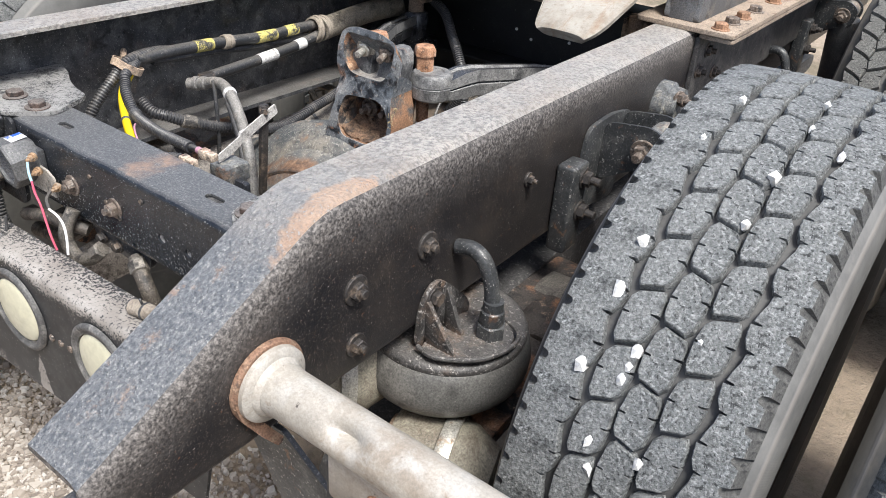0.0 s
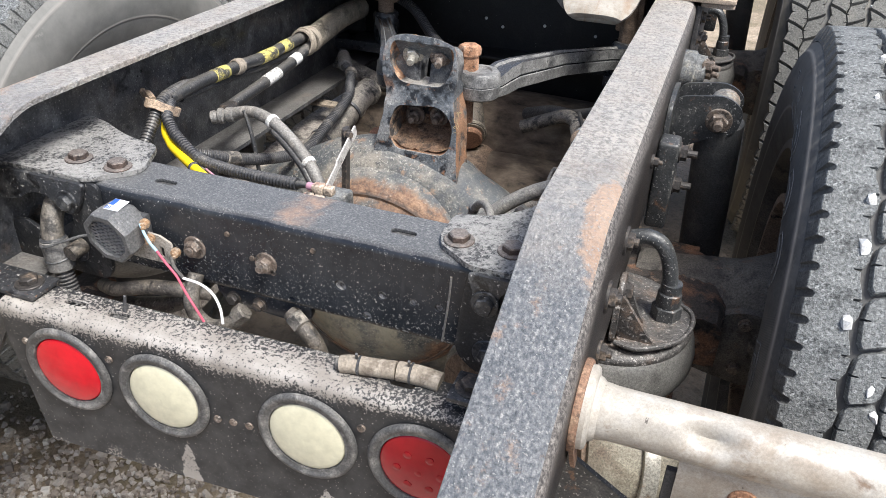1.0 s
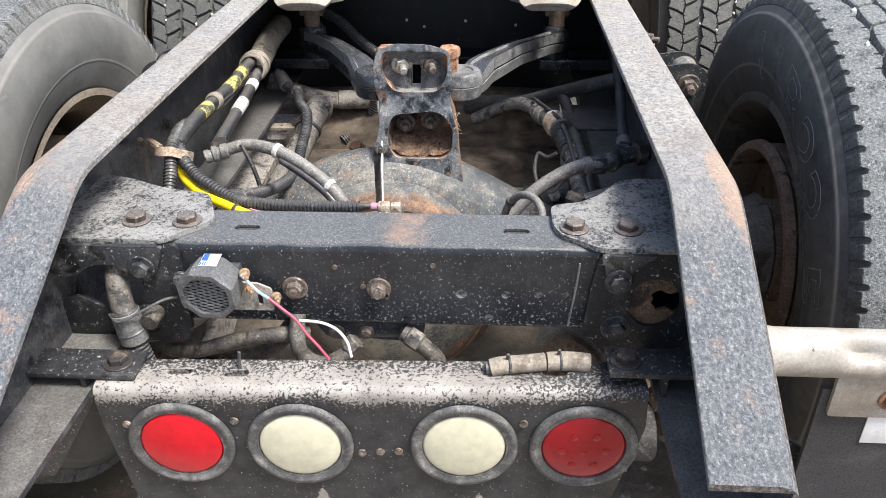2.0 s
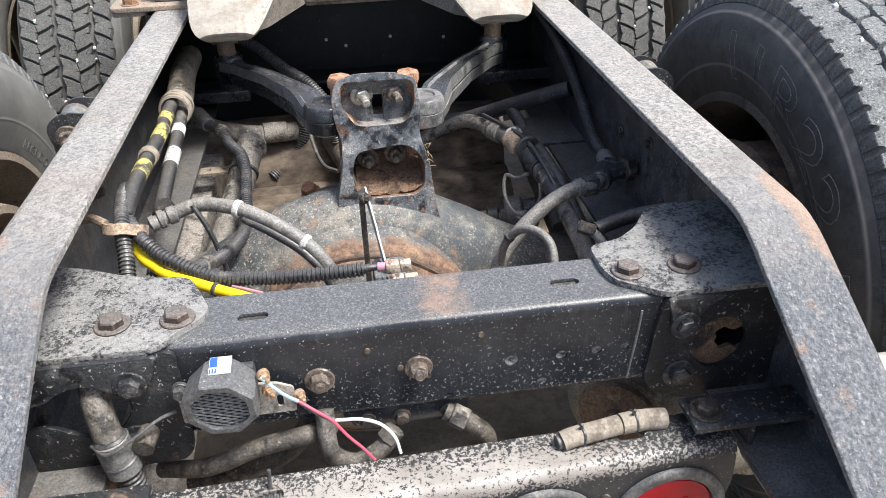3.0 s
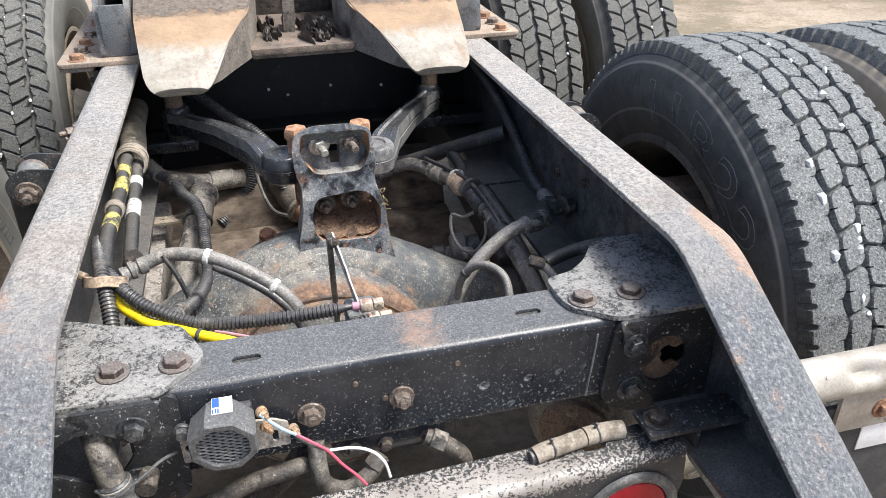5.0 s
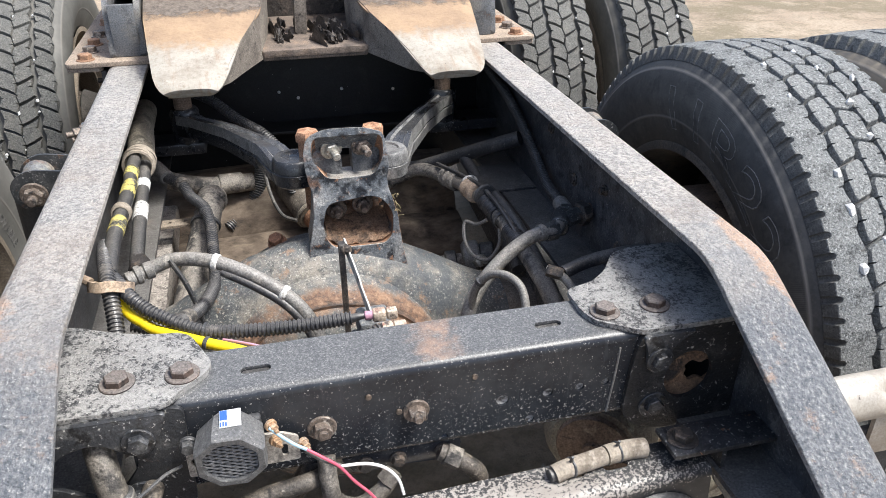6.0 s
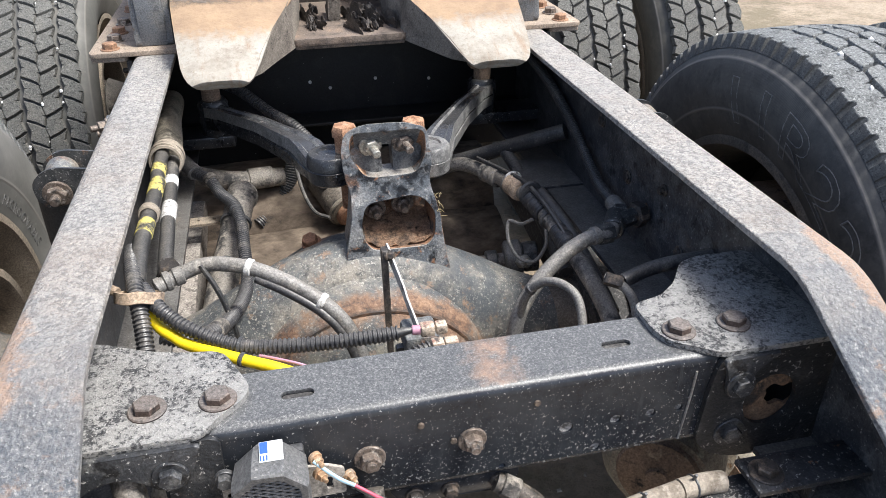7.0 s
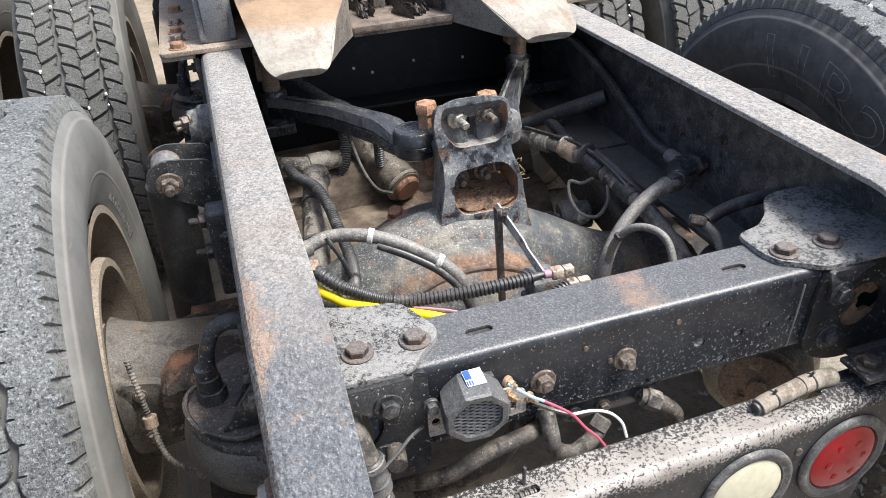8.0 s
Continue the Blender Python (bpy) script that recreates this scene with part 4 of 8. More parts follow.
def block_outlines(style, lean=0.008):
    """Tread pieces of one pitch: outline in (fraction of a pitch, offset across the tread)."""
    out = []
    if style == "block":
        for mir in (-1, 1):
            out.append(([(-.5, mir * .121), (-.32, mir * .121), (-.29, mir * .1135), (-.22, mir * .1115), (-.16, mir * .1135), (-.13, mir * .121), (.18, mir * .121), (.21, mir * .1135), (.28, mir * .1115), (.34, mir * .1135), (.37, mir * .121), (.5, mir * .121), (.5, mir * .0645), (.34, mir * .0625), (.325, mir * .071), (.295, mir * .071), (.28, mir * .0605), (.02, mir * .0625), (-.12, mir * .0675), (-.135, mir * .076), (-.16, mir * .076), (-.175, mir * .0690), (-.34, mir * .0680), (-.5, mir * .0645)], 0.0 if mir < 0 else 0.3))
        for c, ph, sl in ((-0.039, 0.0, .05), (0.0, 0.5, -.05), (0.039, 0.0, .05)):
            h = 0.0168
            out.append(([(-.465 - sl, c - h + .004), (-.36 - sl, c - h), (-.03, c - h - .0015), (-.015, c - h + .006), (.01, c - h + .006), (.02, c - h - .0015), (.33 - sl, c - h + .001), (.45 - sl, c - h + .007), (.465 + sl, c + h - .004), (.36 + sl, c + h), (.12, c + h + .0012), (.105, c + h - .006), (.08, c + h - .006), (.07, c + h + .0012), (-.33 + sl, c + h - .001), (-.45 + sl, c + h - .007)], ph))
        # worn edges stand in from the sidewall; the block rows sit a little off centre
        out = [([(s, x - math.copysign(0.0085, x)) if abs(x) > 0.1 else (s, x + lean) for s, x in o], ph) for o, ph in out]
    else:
        for k in range(5):
            c, h = -0.092 + 0.046 * k, 0.0190
            v = .36 * (1 if k % 2 else -1)
            b = .0055 * (1 if k % 2 else -1)
            out.append(([(-.43 - v / 2, c - h), (-.05 - v / 2, c - h - b), (-.02 - v / 2, c - h - b + .009), (.01 - v / 2, c - h - b), (.43 - v / 2, c - h), (.43, c + .003), (.43 + v / 2, c + h), (.05 + v / 2, c + h - b), (.02 + v / 2, c + h - b - .009), (-.01 + v / 2, c + h - b), (-.43 + v / 2, c + h), (-.43, c + .003)], 0.45 * (k % 2)))
    return out


def block_mesh(outline, phase, n=PITCHES):
    """One tread piece, its top edge softened, bent to the tyre's round; about the x axis."""
    vs, fs = [], []
    m = len(outline)
    cx = sum(p[1] for p in outline) / m
    cs = sum(p[0] for p in outline) / m
    wide = outline[0][0] == -.5
    for r, k in ((TG - 0.002, 1.10), (TR - 0.0014, 1.0), (TR, 0.955)):
        for s, x in outline:
            if wide and abs(x) > 0.1 and k > 1.05:
                a = 2 * math.pi * (s + phase) / n
                xo = math.copysign(0.1200, x)
                vs.append((xo, -0.4570 * math.cos(a), 0.4570 * math.sin(a)))
                continue
            ks = 1.0 if wide else k
            a = 2 * math.pi * (cs + (s - cs) * ks + phase) / n
            crown = 0.006 * (abs(x) / 0.12) ** 2
            vs.append((cx + (x - cx) * (1 + (k - 1) * 0.45 if wide and k > 1 else k), -(r - crown) * math.cos(a), (r - crown) * math.sin(a)))
    for lv in (0, 1):
        for i in range(m):
            if wide and abs(outline[i][0]) == .5 and outline[i][0] == outline[(i + 1) % m][0]:
                continue
            a, b = lv * m + i, lv * m + (i + 1) % m
            fs.append((a, b, b + m, a + m))
    fs.append(tuple(range(2 * m, 3 * m)))
    return vs, fs


def carcass(bm):
    prof = [(-0.098, 0.288), (-0.112, 0.292), (-0.118, 0.305), (-0.130, 0.340), (-0.1385, 0.375), (-0.1395, 0.395), (-0.1365, 0.42), (-0.1315, 0.4385), (-0.1302, 0.4405), (-0.1290, 0.4415), (-0.1215, 0.4555), (-0.1145, 0.4575), (-0.103, 0.466), (-0.097, TG - 0.003), (-0.055, TG)]
    prof = prof + [(0.0, TG + 0.001)] + [(-a, r) for a, r in reversed(prof)]
    lathe(bm, (0, 0, 0), (1, 0, 0), prof, 96, False)


def build_wheel(loc, single, label, dust, style="block", disc_in=False, tyre_mat=None):
    """A wheel at the origin of its own Empty: tyre with tread, rim and drum."""
    root = thing("wheel", loc, label, "wheel", "truck wheels")
    o = Vector(loc)
    bm = bmesh.new()
    carcass(bm)
    bmesh.ops.translate(bm, verts=bm.verts, vec=o)
    tread_mat = M["tread"] if style == "block" else M["tread_olive"]
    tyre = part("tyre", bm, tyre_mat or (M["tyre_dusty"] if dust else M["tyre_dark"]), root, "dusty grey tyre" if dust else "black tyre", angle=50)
    outs = block_outlines(style, math.copysign(0.008, loc[0]))
    count = PITCHES if style == "block" else 58
    if single:
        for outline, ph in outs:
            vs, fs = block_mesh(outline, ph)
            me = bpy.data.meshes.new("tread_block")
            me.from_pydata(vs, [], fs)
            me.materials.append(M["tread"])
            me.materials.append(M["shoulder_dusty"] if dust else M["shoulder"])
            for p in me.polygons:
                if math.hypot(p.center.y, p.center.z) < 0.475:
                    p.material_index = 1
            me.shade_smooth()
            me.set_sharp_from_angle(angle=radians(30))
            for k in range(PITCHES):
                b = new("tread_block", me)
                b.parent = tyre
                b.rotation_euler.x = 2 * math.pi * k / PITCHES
    else:
        vv, ff = [], []
        for outline, ph in outs:
            vs, fs = block_mesh(outline, ph, count)
            for k in range(count):
                a = 2 * math.pi * k / count
                c, s = math.cos(a), math.sin(a)
                b0 = len(vv)
                vv += [(x, y * c - z * s, y * s + z * c) for x, y, z in vs]
                ff += [tuple(b0 + i for i in f) for f in fs]
        me = bpy.data.meshes.new("tread")
        me.from_pydata(vv, [], ff)
        me.materials.append(tread_mat)
        me.materials.append(M["shoulder_dusty"] if dust else M["shoulder"])
        for p in me.polygons:
            if math.hypot(p.center.y, p.center.z) < 0.475:
                p.material_index = 1
        me.shade_smooth()
        me.set_sharp_from_angle(angle=radians(30))
        b = new("tread", me)
        b.parent = tyre
        tagged(b, kind="stuff")
    bm = bmesh.new()
    sg = 1 if disc_in else -1
    prof = [(-0.115, 0.300), (-0.117, 0.303), (-0.119, 0.300), (-0.119, 0.286), (-0.105, 0.277), (-0.06, 0.262), (0.0, 0.255), (0.08, 0.258), (0.105, 0.277), (0.119, 0.286), (0.119, 0.300)]
    lathe(bm, o, (1, 0, 0), prof, 64, False)
    lathe(bm, o, (1, 0, 0), [(sg * 0.06, 0.258), (sg * 0.085, 0.225), (sg * 0.115, 0.19), (sg * 0.12, 0.06)], 48, False)
    # rim without dust is darkened: shade inside the wheel put into its colour
    rim = part("rim", bm, M["tan_dirt"] if dust else M["rim_shaded"], root, "tan dust-covered steel rim" if dust else "steel rim in a dark colour that carries the wheel's shade", angle=50)
    return root


def tyre_material(name, dust, mud=None):
    """Sidewall rubber: dusty towards the tread, concentric moulding lines and faint scuffs."""
    m, nt, bsdf, tc = base_mat(name)
    sep = nt.nodes.new("ShaderNodeSeparateXYZ")
    nt.links.new(tc, sep.inputs[0])
    rr = math_node(nt, "SQRT", math_node(nt, "ADD", math_node(nt, "MULTIPLY", sep.outputs["Y"], sep.outputs["Y"]), math_node(nt, "MULTIPLY", sep.outputs["Z"], sep.outputs["Z"])))
    n1 = noise_node(nt, 9, 7, 0.7, tc)
    n2 = noise_node(nt, 70, 5, 0.7, tc)
    if dust:
        col = ramp_node(nt, n1, [(0.3, (0.058, 0.057, 0.050)), (0.5, (0.098, 0.094, 0.081)), (0.72, (0.165, 0.15, 0.128))])
        col = mix_node(nt, ramp_node(nt, n2, [(0.5, (0, 0, 0)), (0.7, (0.6, 0.6, 0.6))]), col, (0.070, 0.066, 0.060))
        col = mix_node(nt, ramp_node(nt, noise_node(nt, 26, 9, 0.78, tc), [(0.62, (0, 0, 0)), (0.66, (0.6, 0.6, 0.6))]), col, (0.21, 0.20, 0.175))
    else:
        col = ramp_node(nt, n1, [(0.3, (0.038, 0.038, 0.038)), (0.52, (0.064, 0.063, 0.061)), (0.75, (0.125, 0.121, 0.113))])
        col = mix_node(nt, ramp_node(nt, n2, [(0.50, (0, 0, 0)), (0.68, (0.65, 0.65, 0.65))]), col, (0.105, 0.100, 0.093))
        col = mix_node(nt, ramp_node(nt, noise_node(nt, 22, 9, 0.75, tc), [(0.52, (0, 0, 0)), (0.64, (0.7, 0.7, 0.7))]), col, (0.026, 0.026, 0.027))
    if mud:
        col = mix_node(nt, ramp_node(nt, n1, [(0.30, (0.35, 0.35, 0.35)), (0.55, (0.95, 0.95, 0.95))]), col, mix_node(nt, n2, tuple(c * 0.6 for c in mud), mud))
    else:
        # the outward face is mixed towards a paler grey
        out = ramp_node(nt, sep.outputs["X"], [(0.105, (0, 0, 0)), (0.118, (0.8, 0.8, 0.8))])
        col = mix_node(nt, math_node(nt, "MULTIPLY", out, n1), col, (0.26, 0.26, 0.25))
    lines = None
    for r0 in (0.352, 0.4415):
        a = ramp_node(nt, math_node(nt, "ABSOLUTE", math_node(nt, "ADD", rr, -r0)), [(0.0005, (1, 1, 1)), (0.0015, (0, 0, 0))])
        lines = a if lines is None else math_node(nt, "MAXIMUM", lines, a)
    col = mix_node(nt, math_node(nt, "MULTIPLY", lines, 0.6), col, (0.24, 0.22, 0.2))
    ang = math_node(nt, "ARCTAN2", sep.outputs["Z"], sep.outputs["Y"])
    hatch = math_node(nt, "SINE", math_node(nt, "MULTIPLY", ang, 900.0))
    band = math_node(nt, "MULTIPLY", ramp_node(nt, rr, [(0.388, (0, 0, 0)), (0.392, (1, 1, 1)), (0.4395, (1, 1, 1)), (0.4405, (0, 0, 0))]), ramp_node(nt, math_node(nt, "SINE", math_node(nt, "MULTIPLY", ang, 5.0)), [(0.02, (0, 0, 0)), (0.06, (1, 1, 1))]))
    lift = math_node(nt, "MULTIPLY", band, math_node(nt, "MULTIPLY_ADD", hatch, 0.5, 0.5))
    col = mix_node(nt, math_node(nt, "MULTIPLY", lift, 0.12), col, (0.26, 0.245, 0.225))
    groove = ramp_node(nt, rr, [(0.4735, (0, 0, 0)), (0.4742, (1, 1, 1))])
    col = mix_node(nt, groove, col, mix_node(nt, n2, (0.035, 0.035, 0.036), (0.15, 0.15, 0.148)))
    nt.links.new(col, bsdf.inputs["Base Color"])
    nt.links.new(math_node(nt, "MULTIPLY_ADD", n1, 0.3, 0.5), bsdf.inputs["Roughness"])
    bump(nt, bsdf, math_node(nt, "ADD", math_node(nt, "MULTIPLY", lines, 2.0), n2), 0.35, 0.0012)
    return m


M["tyre_dark"] = tyre_material("tyre_dark", False)
M["tyre_dusty"] = tyre_material("tyre_dusty", True)
M["tyre_muddy"] = tyre_material("tyre_muddy", True, (0.36, 0.31, 0.24))
def sidewall_text(wheel, text, r0, size, mid, material, side=-1, line=0.0009, gap=1.22, broad=1.0):
    """Raised size marking moulded on the sidewall that faces the frame, bent round the axle."""
    cu = bpy.data.curves.new("marking", "FONT")
    cu.body, cu.size, cu.resolution_u = text, size, 3
    cu.fill_mode, cu.bevel_depth, cu.bevel_resolution = "NONE", line, 0
    cu.space_character = gap
    tmp = bpy.data.objects.new("marking", cu)
    scene.collection.objects.link(tmp)
    bpy.context.view_layer.update()
    me = bpy.data.meshes.new_from_object(tmp.evaluated_get(bpy.context.evaluated_depsgraph_get()))
    bpy.data.objects.remove(tmp)
    bpy.data.curves.remove(cu)
    bm = bmesh.new()
    bm.from_mesh(me)
    bpy.data.meshes.remove(me)
    for v in bm.verts:
        v.co.x *= broad
    bmesh.ops.subdivide_edges(bm, edges=[e for e in bm.edges if e.calc_length() > 0.01], cuts=2)
    w = max(v.co.x for v in bm.verts)
    prof = [(0.305, 0.118), (0.340, 0.130), (0.375, 0.1385), (0.395, 0.1395), (0.42, 0.1365), (0.44, 0.1315)]
    for v in bm.verts:
        r = r0 + v.co.y
        a = mid + side * (v.co.x - w / 2) / (r0 + size * 0.35)
        xo = np.interp(r, [q[0] for q in prof], [q[1] for q in prof])
        v.co = Vector((side * (xo + 0.0006 + v.co.z * 0.6), -r * math.cos(a), r * math.sin(a)))
    bmesh.ops.translate(bm, verts=bm.verts, vec=wheel.location)
    ob = part("size_marking", bm, material, [c for c in wheel.children if c.name.startswith("tyre")][0], "raised moulded size marking", smooth=False)
    return tagged(ob, "raised moulded size marking", kind="stuff")


M["tread_olive"] = layered("tread_olive", (0.105, 0.104, 0.096), [((0.18, 0.177, 0.163), 240, 0.52, 0.62, 8), ((0.030, 0.030, 0.029), 260, 0.56, 0.64, 8), ((0.16, 0.152, 0.135), 14, 0.5, 0.75, 7)], 0.85, 0.0, (260, 1.0, 0.002))
M["moulding"] = layered("moulding", (0.16, 0.155, 0.15), [((0.10, 0.10, 0.10), 30, 0.45, 0.6, 6)], 0.6)
AX_Y, AX_Z, TIN, TOUT = 0.470, 0.486, 0.749, 1.084
FR_Y = 1.82
wheel_r = build_wheel((TIN, AX_Y, AX_Z), True, "truck wheel with worn grey block tread and black sidewall", False, disc_in=True)
sidewall_text(wheel_r, "11R22.5", 0.333, 0.118, radians(64), M["moulding"], -1, 0.0010, 1.0, 1.45)
wheel_r.rotation_euler.x = radians(3.0)
wheel_l = build_wheel((-TIN, AX_Y, AX_Z), False, "truck wheel with dusty sidewall and tan rim", True, disc_in=False)
sidewall_text(wheel_l, "REGROOVABLE", 0.316, 0.022, radians(144), M["moulding"], 1, 0.0005)
build_wheel((TOUT, AX_Y, AX_Z), False, "outer dual truck wheel with tan mud-dried sidewall", True, disc_in=True, tyre_mat=M["tyre_muddy"])
copy_thing(wheel_l, pose(-TOUT, AX_Y, AX_Z, 20))
wheel_f = build_wheel((TIN, FR_Y, AX_Z), False, "truck wheel with chevron block tread flecked with white pebbles", True, "chevron")
for x in (-TIN, -TOUT, TOUT):
    copy_thing(wheel_f, pose(x, FR_Y, AX_Z, 11 * x))


# ---------- axle ----------
def build_axle():
    root = thing("drive_axle", (-0.02, AX_Y, 0.2), "cast drive axle housing caked in dust and rust", "axle")
    c = Vector((-0.05, 0, 0.420))
    bm = bmesh.new()
    lathe(bm, (c.x, 0, c.z), (0, 1, 0), [(0.380, 0.186), (0.384, 0.196), (0.392, 0.204), (0.408, 0.213), (0.43, 0.221), (0.46, 0.228), (0.50, 0.233), (0.56, 0.236), (0.60, 0.222), (0.63, 0.17), (0.66, 0.12), (0.80, 0.10)], 56)
    part("banjo_housing", bm, M["diff"], root)
    bm = bmesh.new()
    for k, s in ((0, -1), (1, 1)):
        r = lathe(bm, (c.x, AX_Y + 0.02, 0.462), (s, 0, 0), [(0.0, 0.224), (0.06, 0.216), (0.13, 0.195), (0.20, 0.158), (0.27, 0.115), (0.33, 0.086), (0.40, 0.075), (0.66, 0.072)], 32)
        for ring, k in zip(r, (0.42, 0.44, 0.50, 0.60, 0.78, 0.95, 1, 1)):
            for v in ring:
                v.co.y = AX_Y + 0.02 + (v.co.y - AX_Y - 0.02) * k
    for f in bm.faces:
        f.material_index = 1 if abs(f.calc_center_median().x - c.x) > 0.31 else 0
    part("axle_tube", bm, [M["diff"], M["axle_tan"]], root)
    bm = bmesh.new()
    lathe(bm, (c.x, 0, c.z), (0, 1, 0), [(0.334, 0.002), (0.336, 0.05), (0.341, 0.10), (0.350, 0.14), (0.362, 0.168), (0.371, 0.181), (0.376, 0.186), (0.3785, 0.189), (0.386, 0.190)], 56)
    part("rear_cover", bm, M["diff"], root, "rusted domed rear cover")
    bm = bmesh.new()
    lathe(bm, (c.x, 0, c.z), (0, 1, 0), [(0.384, 0.188), (0.3775, 0.190), (0.377, 0.194), (0.384, 0.198)], 56, False)
    part("weld_bead", bm, M["diff"], root)
    bolt(root, (-0.128, 0.585, 0.635), (-0.3, -0.3, 1), M["rust"], 0.014, 0.016, 1.3)
    # spring beams under the rails on each side
    for s in (-1, 1):
        bm = bmesh.new()
        prism(bm, rounded([(0.02, 0.36), (0.30, 0.39), (0.42, 0.44), (0.80, 0.50), (0.98, 0.52), (0.98, 0.56), (0.78, 0.565), (0.42, 0.545), (0.28, 0.46), (0.02, 0.42)], 0.02), YZ, s * 0.338, s * 0.404, 0.006)
        # right beam darker than the left: shade between the hoses put into its colour
        part("spring_beam", bm, M["beam_grit"] if s < 0 else M["grime_shade"], root)
    return root


def diff_material():
    """Cast housing: grey-green mottle, rust in broken rings round the cover joint."""
    m, nt, bsdf, tc = base_mat("diff")
    sep = nt.nodes.new("ShaderNodeSeparateXYZ")
    nt.links.new(tc, sep.inputs[0])
    dx = math_node(nt, "ADD", sep.outputs["X"], 0.03)
    dz = math_node(nt, "ADD", sep.outputs["Z"], -0.22)
    rr = math_node(nt, "SQRT", math_node(nt, "ADD", math_node(nt, "MULTIPLY", dx, dx), math_node(nt, "MULTIPLY", dz, dz)))
    n1 = noise_node(nt, 13, 8, 0.7, tc)
    n2 = noise_node(nt, 70, 7, 0.75, tc)
    n3 = noise_node(nt, 240, 4, 0.7, tc)
    col = ramp_node(nt, n1, [(0.32, (0.045, 0.052, 0.058)), (0.48, (0.115, 0.122, 0.124)), (0.64, (0.27, 0.245, 0.205))])
    col = mix_node(nt, ramp_node(nt, n2, [(0.50, (0, 0, 0)), (0.64, (0.85, 0.85, 0.85))]), col, (0.06, 0.062, 0.062))
    col = mix_node(nt, ramp_node(nt, n3, [(0.55, (0, 0, 0)), (0.63, (0.85, 0.85, 0.85))]), col, (0.44, 0.42, 0.37))
    n4 = noise_node(nt, 6, 7, 0.7, tc)
    col = mix_node(nt, ramp_node(nt, n4, [(0.49, (0, 0, 0)), (0.58, (0.75, 0.75, 0.75))]), col, (0.045, 0.054, 0.064))
    col = mix_node(nt, ramp_node(nt, noise_node(nt, 28, 8, 0.75, tc), [(0.56, (0, 0, 0)), (0.66, (0.8, 0.8, 0.8))]), col, (0.30, 0.19, 0.12))
    ring = ramp_node(nt, rr, [(0.10, (0.45, 0.45, 0.45)), (0.150, (0.58, 0.58, 0.58)), (0.180, (0.85, 0.85, 0.85)), (0.206, (0.96, 0.96, 0.96)), (0.216, (0.66, 0.66, 0.66)), (0.228, (0.40, 0.40, 0.40))])
    fac = ramp_node(nt, math_node(nt, "MULTIPLY", ring, math_node(nt, "ADD", noise_node(nt, 17, 8, 0.7, tc), 0.1)), [(0.41, (0, 0, 0)), (0.56, (0.84, 0.84, 0.84))])
    rust = ramp_node(nt, n2, [(0.34, (0.060, 0.040, 0.031)), (0.5, (0.215, 0.115, 0.066)), (0.66, (0.40, 0.255, 0.16))])
    col = mix_node(nt, fac, col, rust)
    # pale dried mud over the middle of the cover
    mud = math_node(nt, "MULTIPLY", ramp_node(nt, rr, [(0.13, (1, 1, 1)), (0.185, (0, 0, 0))]), ramp_node(nt, noise_node(nt, 11, 9, 0.75, tc), [(0.46, (0, 0, 0)), (0.56, (0.8, 0.8, 0.8))]))
    col = mix_node(nt, mud, col, mix_node(nt, n2, (0.20, 0.185, 0.14), (0.46, 0.43, 0.34)))
    # cracked sealant line round the cover, broken here and there
    wob = math_node(nt, "MULTIPLY_ADD", noise_node(nt, 30, 4, 0.6, tc), 0.012, rr)
    seam = ramp_node(nt, math_node(nt, "ABSOLUTE", math_node(nt, "ADD", wob, -0.2005)), [(0.0012, (0.9, 0.9, 0.9)), (0.0032, (0, 0, 0))])
    col = mix_node(nt, math_node(nt, "MULTIPLY", seam, ramp_node(nt, n1, [(0.38, (0, 0, 0)), (0.5, (1, 1, 1))])), col, (0.035, 0.028, 0.024))
    nt.links.new(col, bsdf.inputs["Base Color"])
    nt.links.new(math_node(nt, "MULTIPLY_ADD", fac, 0.25, 0.5), bsdf.inputs["Roughness"])
    bump(nt, bsdf, math_node(nt, "ADD", n2, n1), 0.8, 0.003)
    return m


M["diff"] = diff_material()
M["beam_grit"] = layered("beam_grit", (0.24, 0.215, 0.19), [((0.12, 0.105, 0.095), 70, 0.50, 0.62, 8), ((0.38, 0.35, 0.31), 120, 0.55, 0.66, 6), ((0.05, 0.045, 0.04), 16, 0.58, 0.70, 8)], 0.85, 0.0, (140, 0.9, 0.002))
M["axle_tan"] = layered("axle_tan", (0.135, 0.112, 0.09), [((0.25, 0.21, 0.17), 16, 0.45, 0.7, 8), ((0.06, 0.055, 0.05), 20, 0.55, 0.68, 8)], 0.85, 0.0, (150, 0.5, 0.0015))
copy_thing(build_axle(), pose(-0.02, FR_Y, 0.2))


M["scale_rust"] = layered("scale_rust", (0.36, 0.23, 0.15), [((0.12, 0.085, 0.065), 40, 0.48, 0.62, 8), ((0.42, 0.30, 0.215), 90, 0.56, 0.7, 6), ((0.06, 0.05, 0.045), 22, 0.56, 0.66, 9)], 0.9, 0.0, (70, 1.0, 0.005))


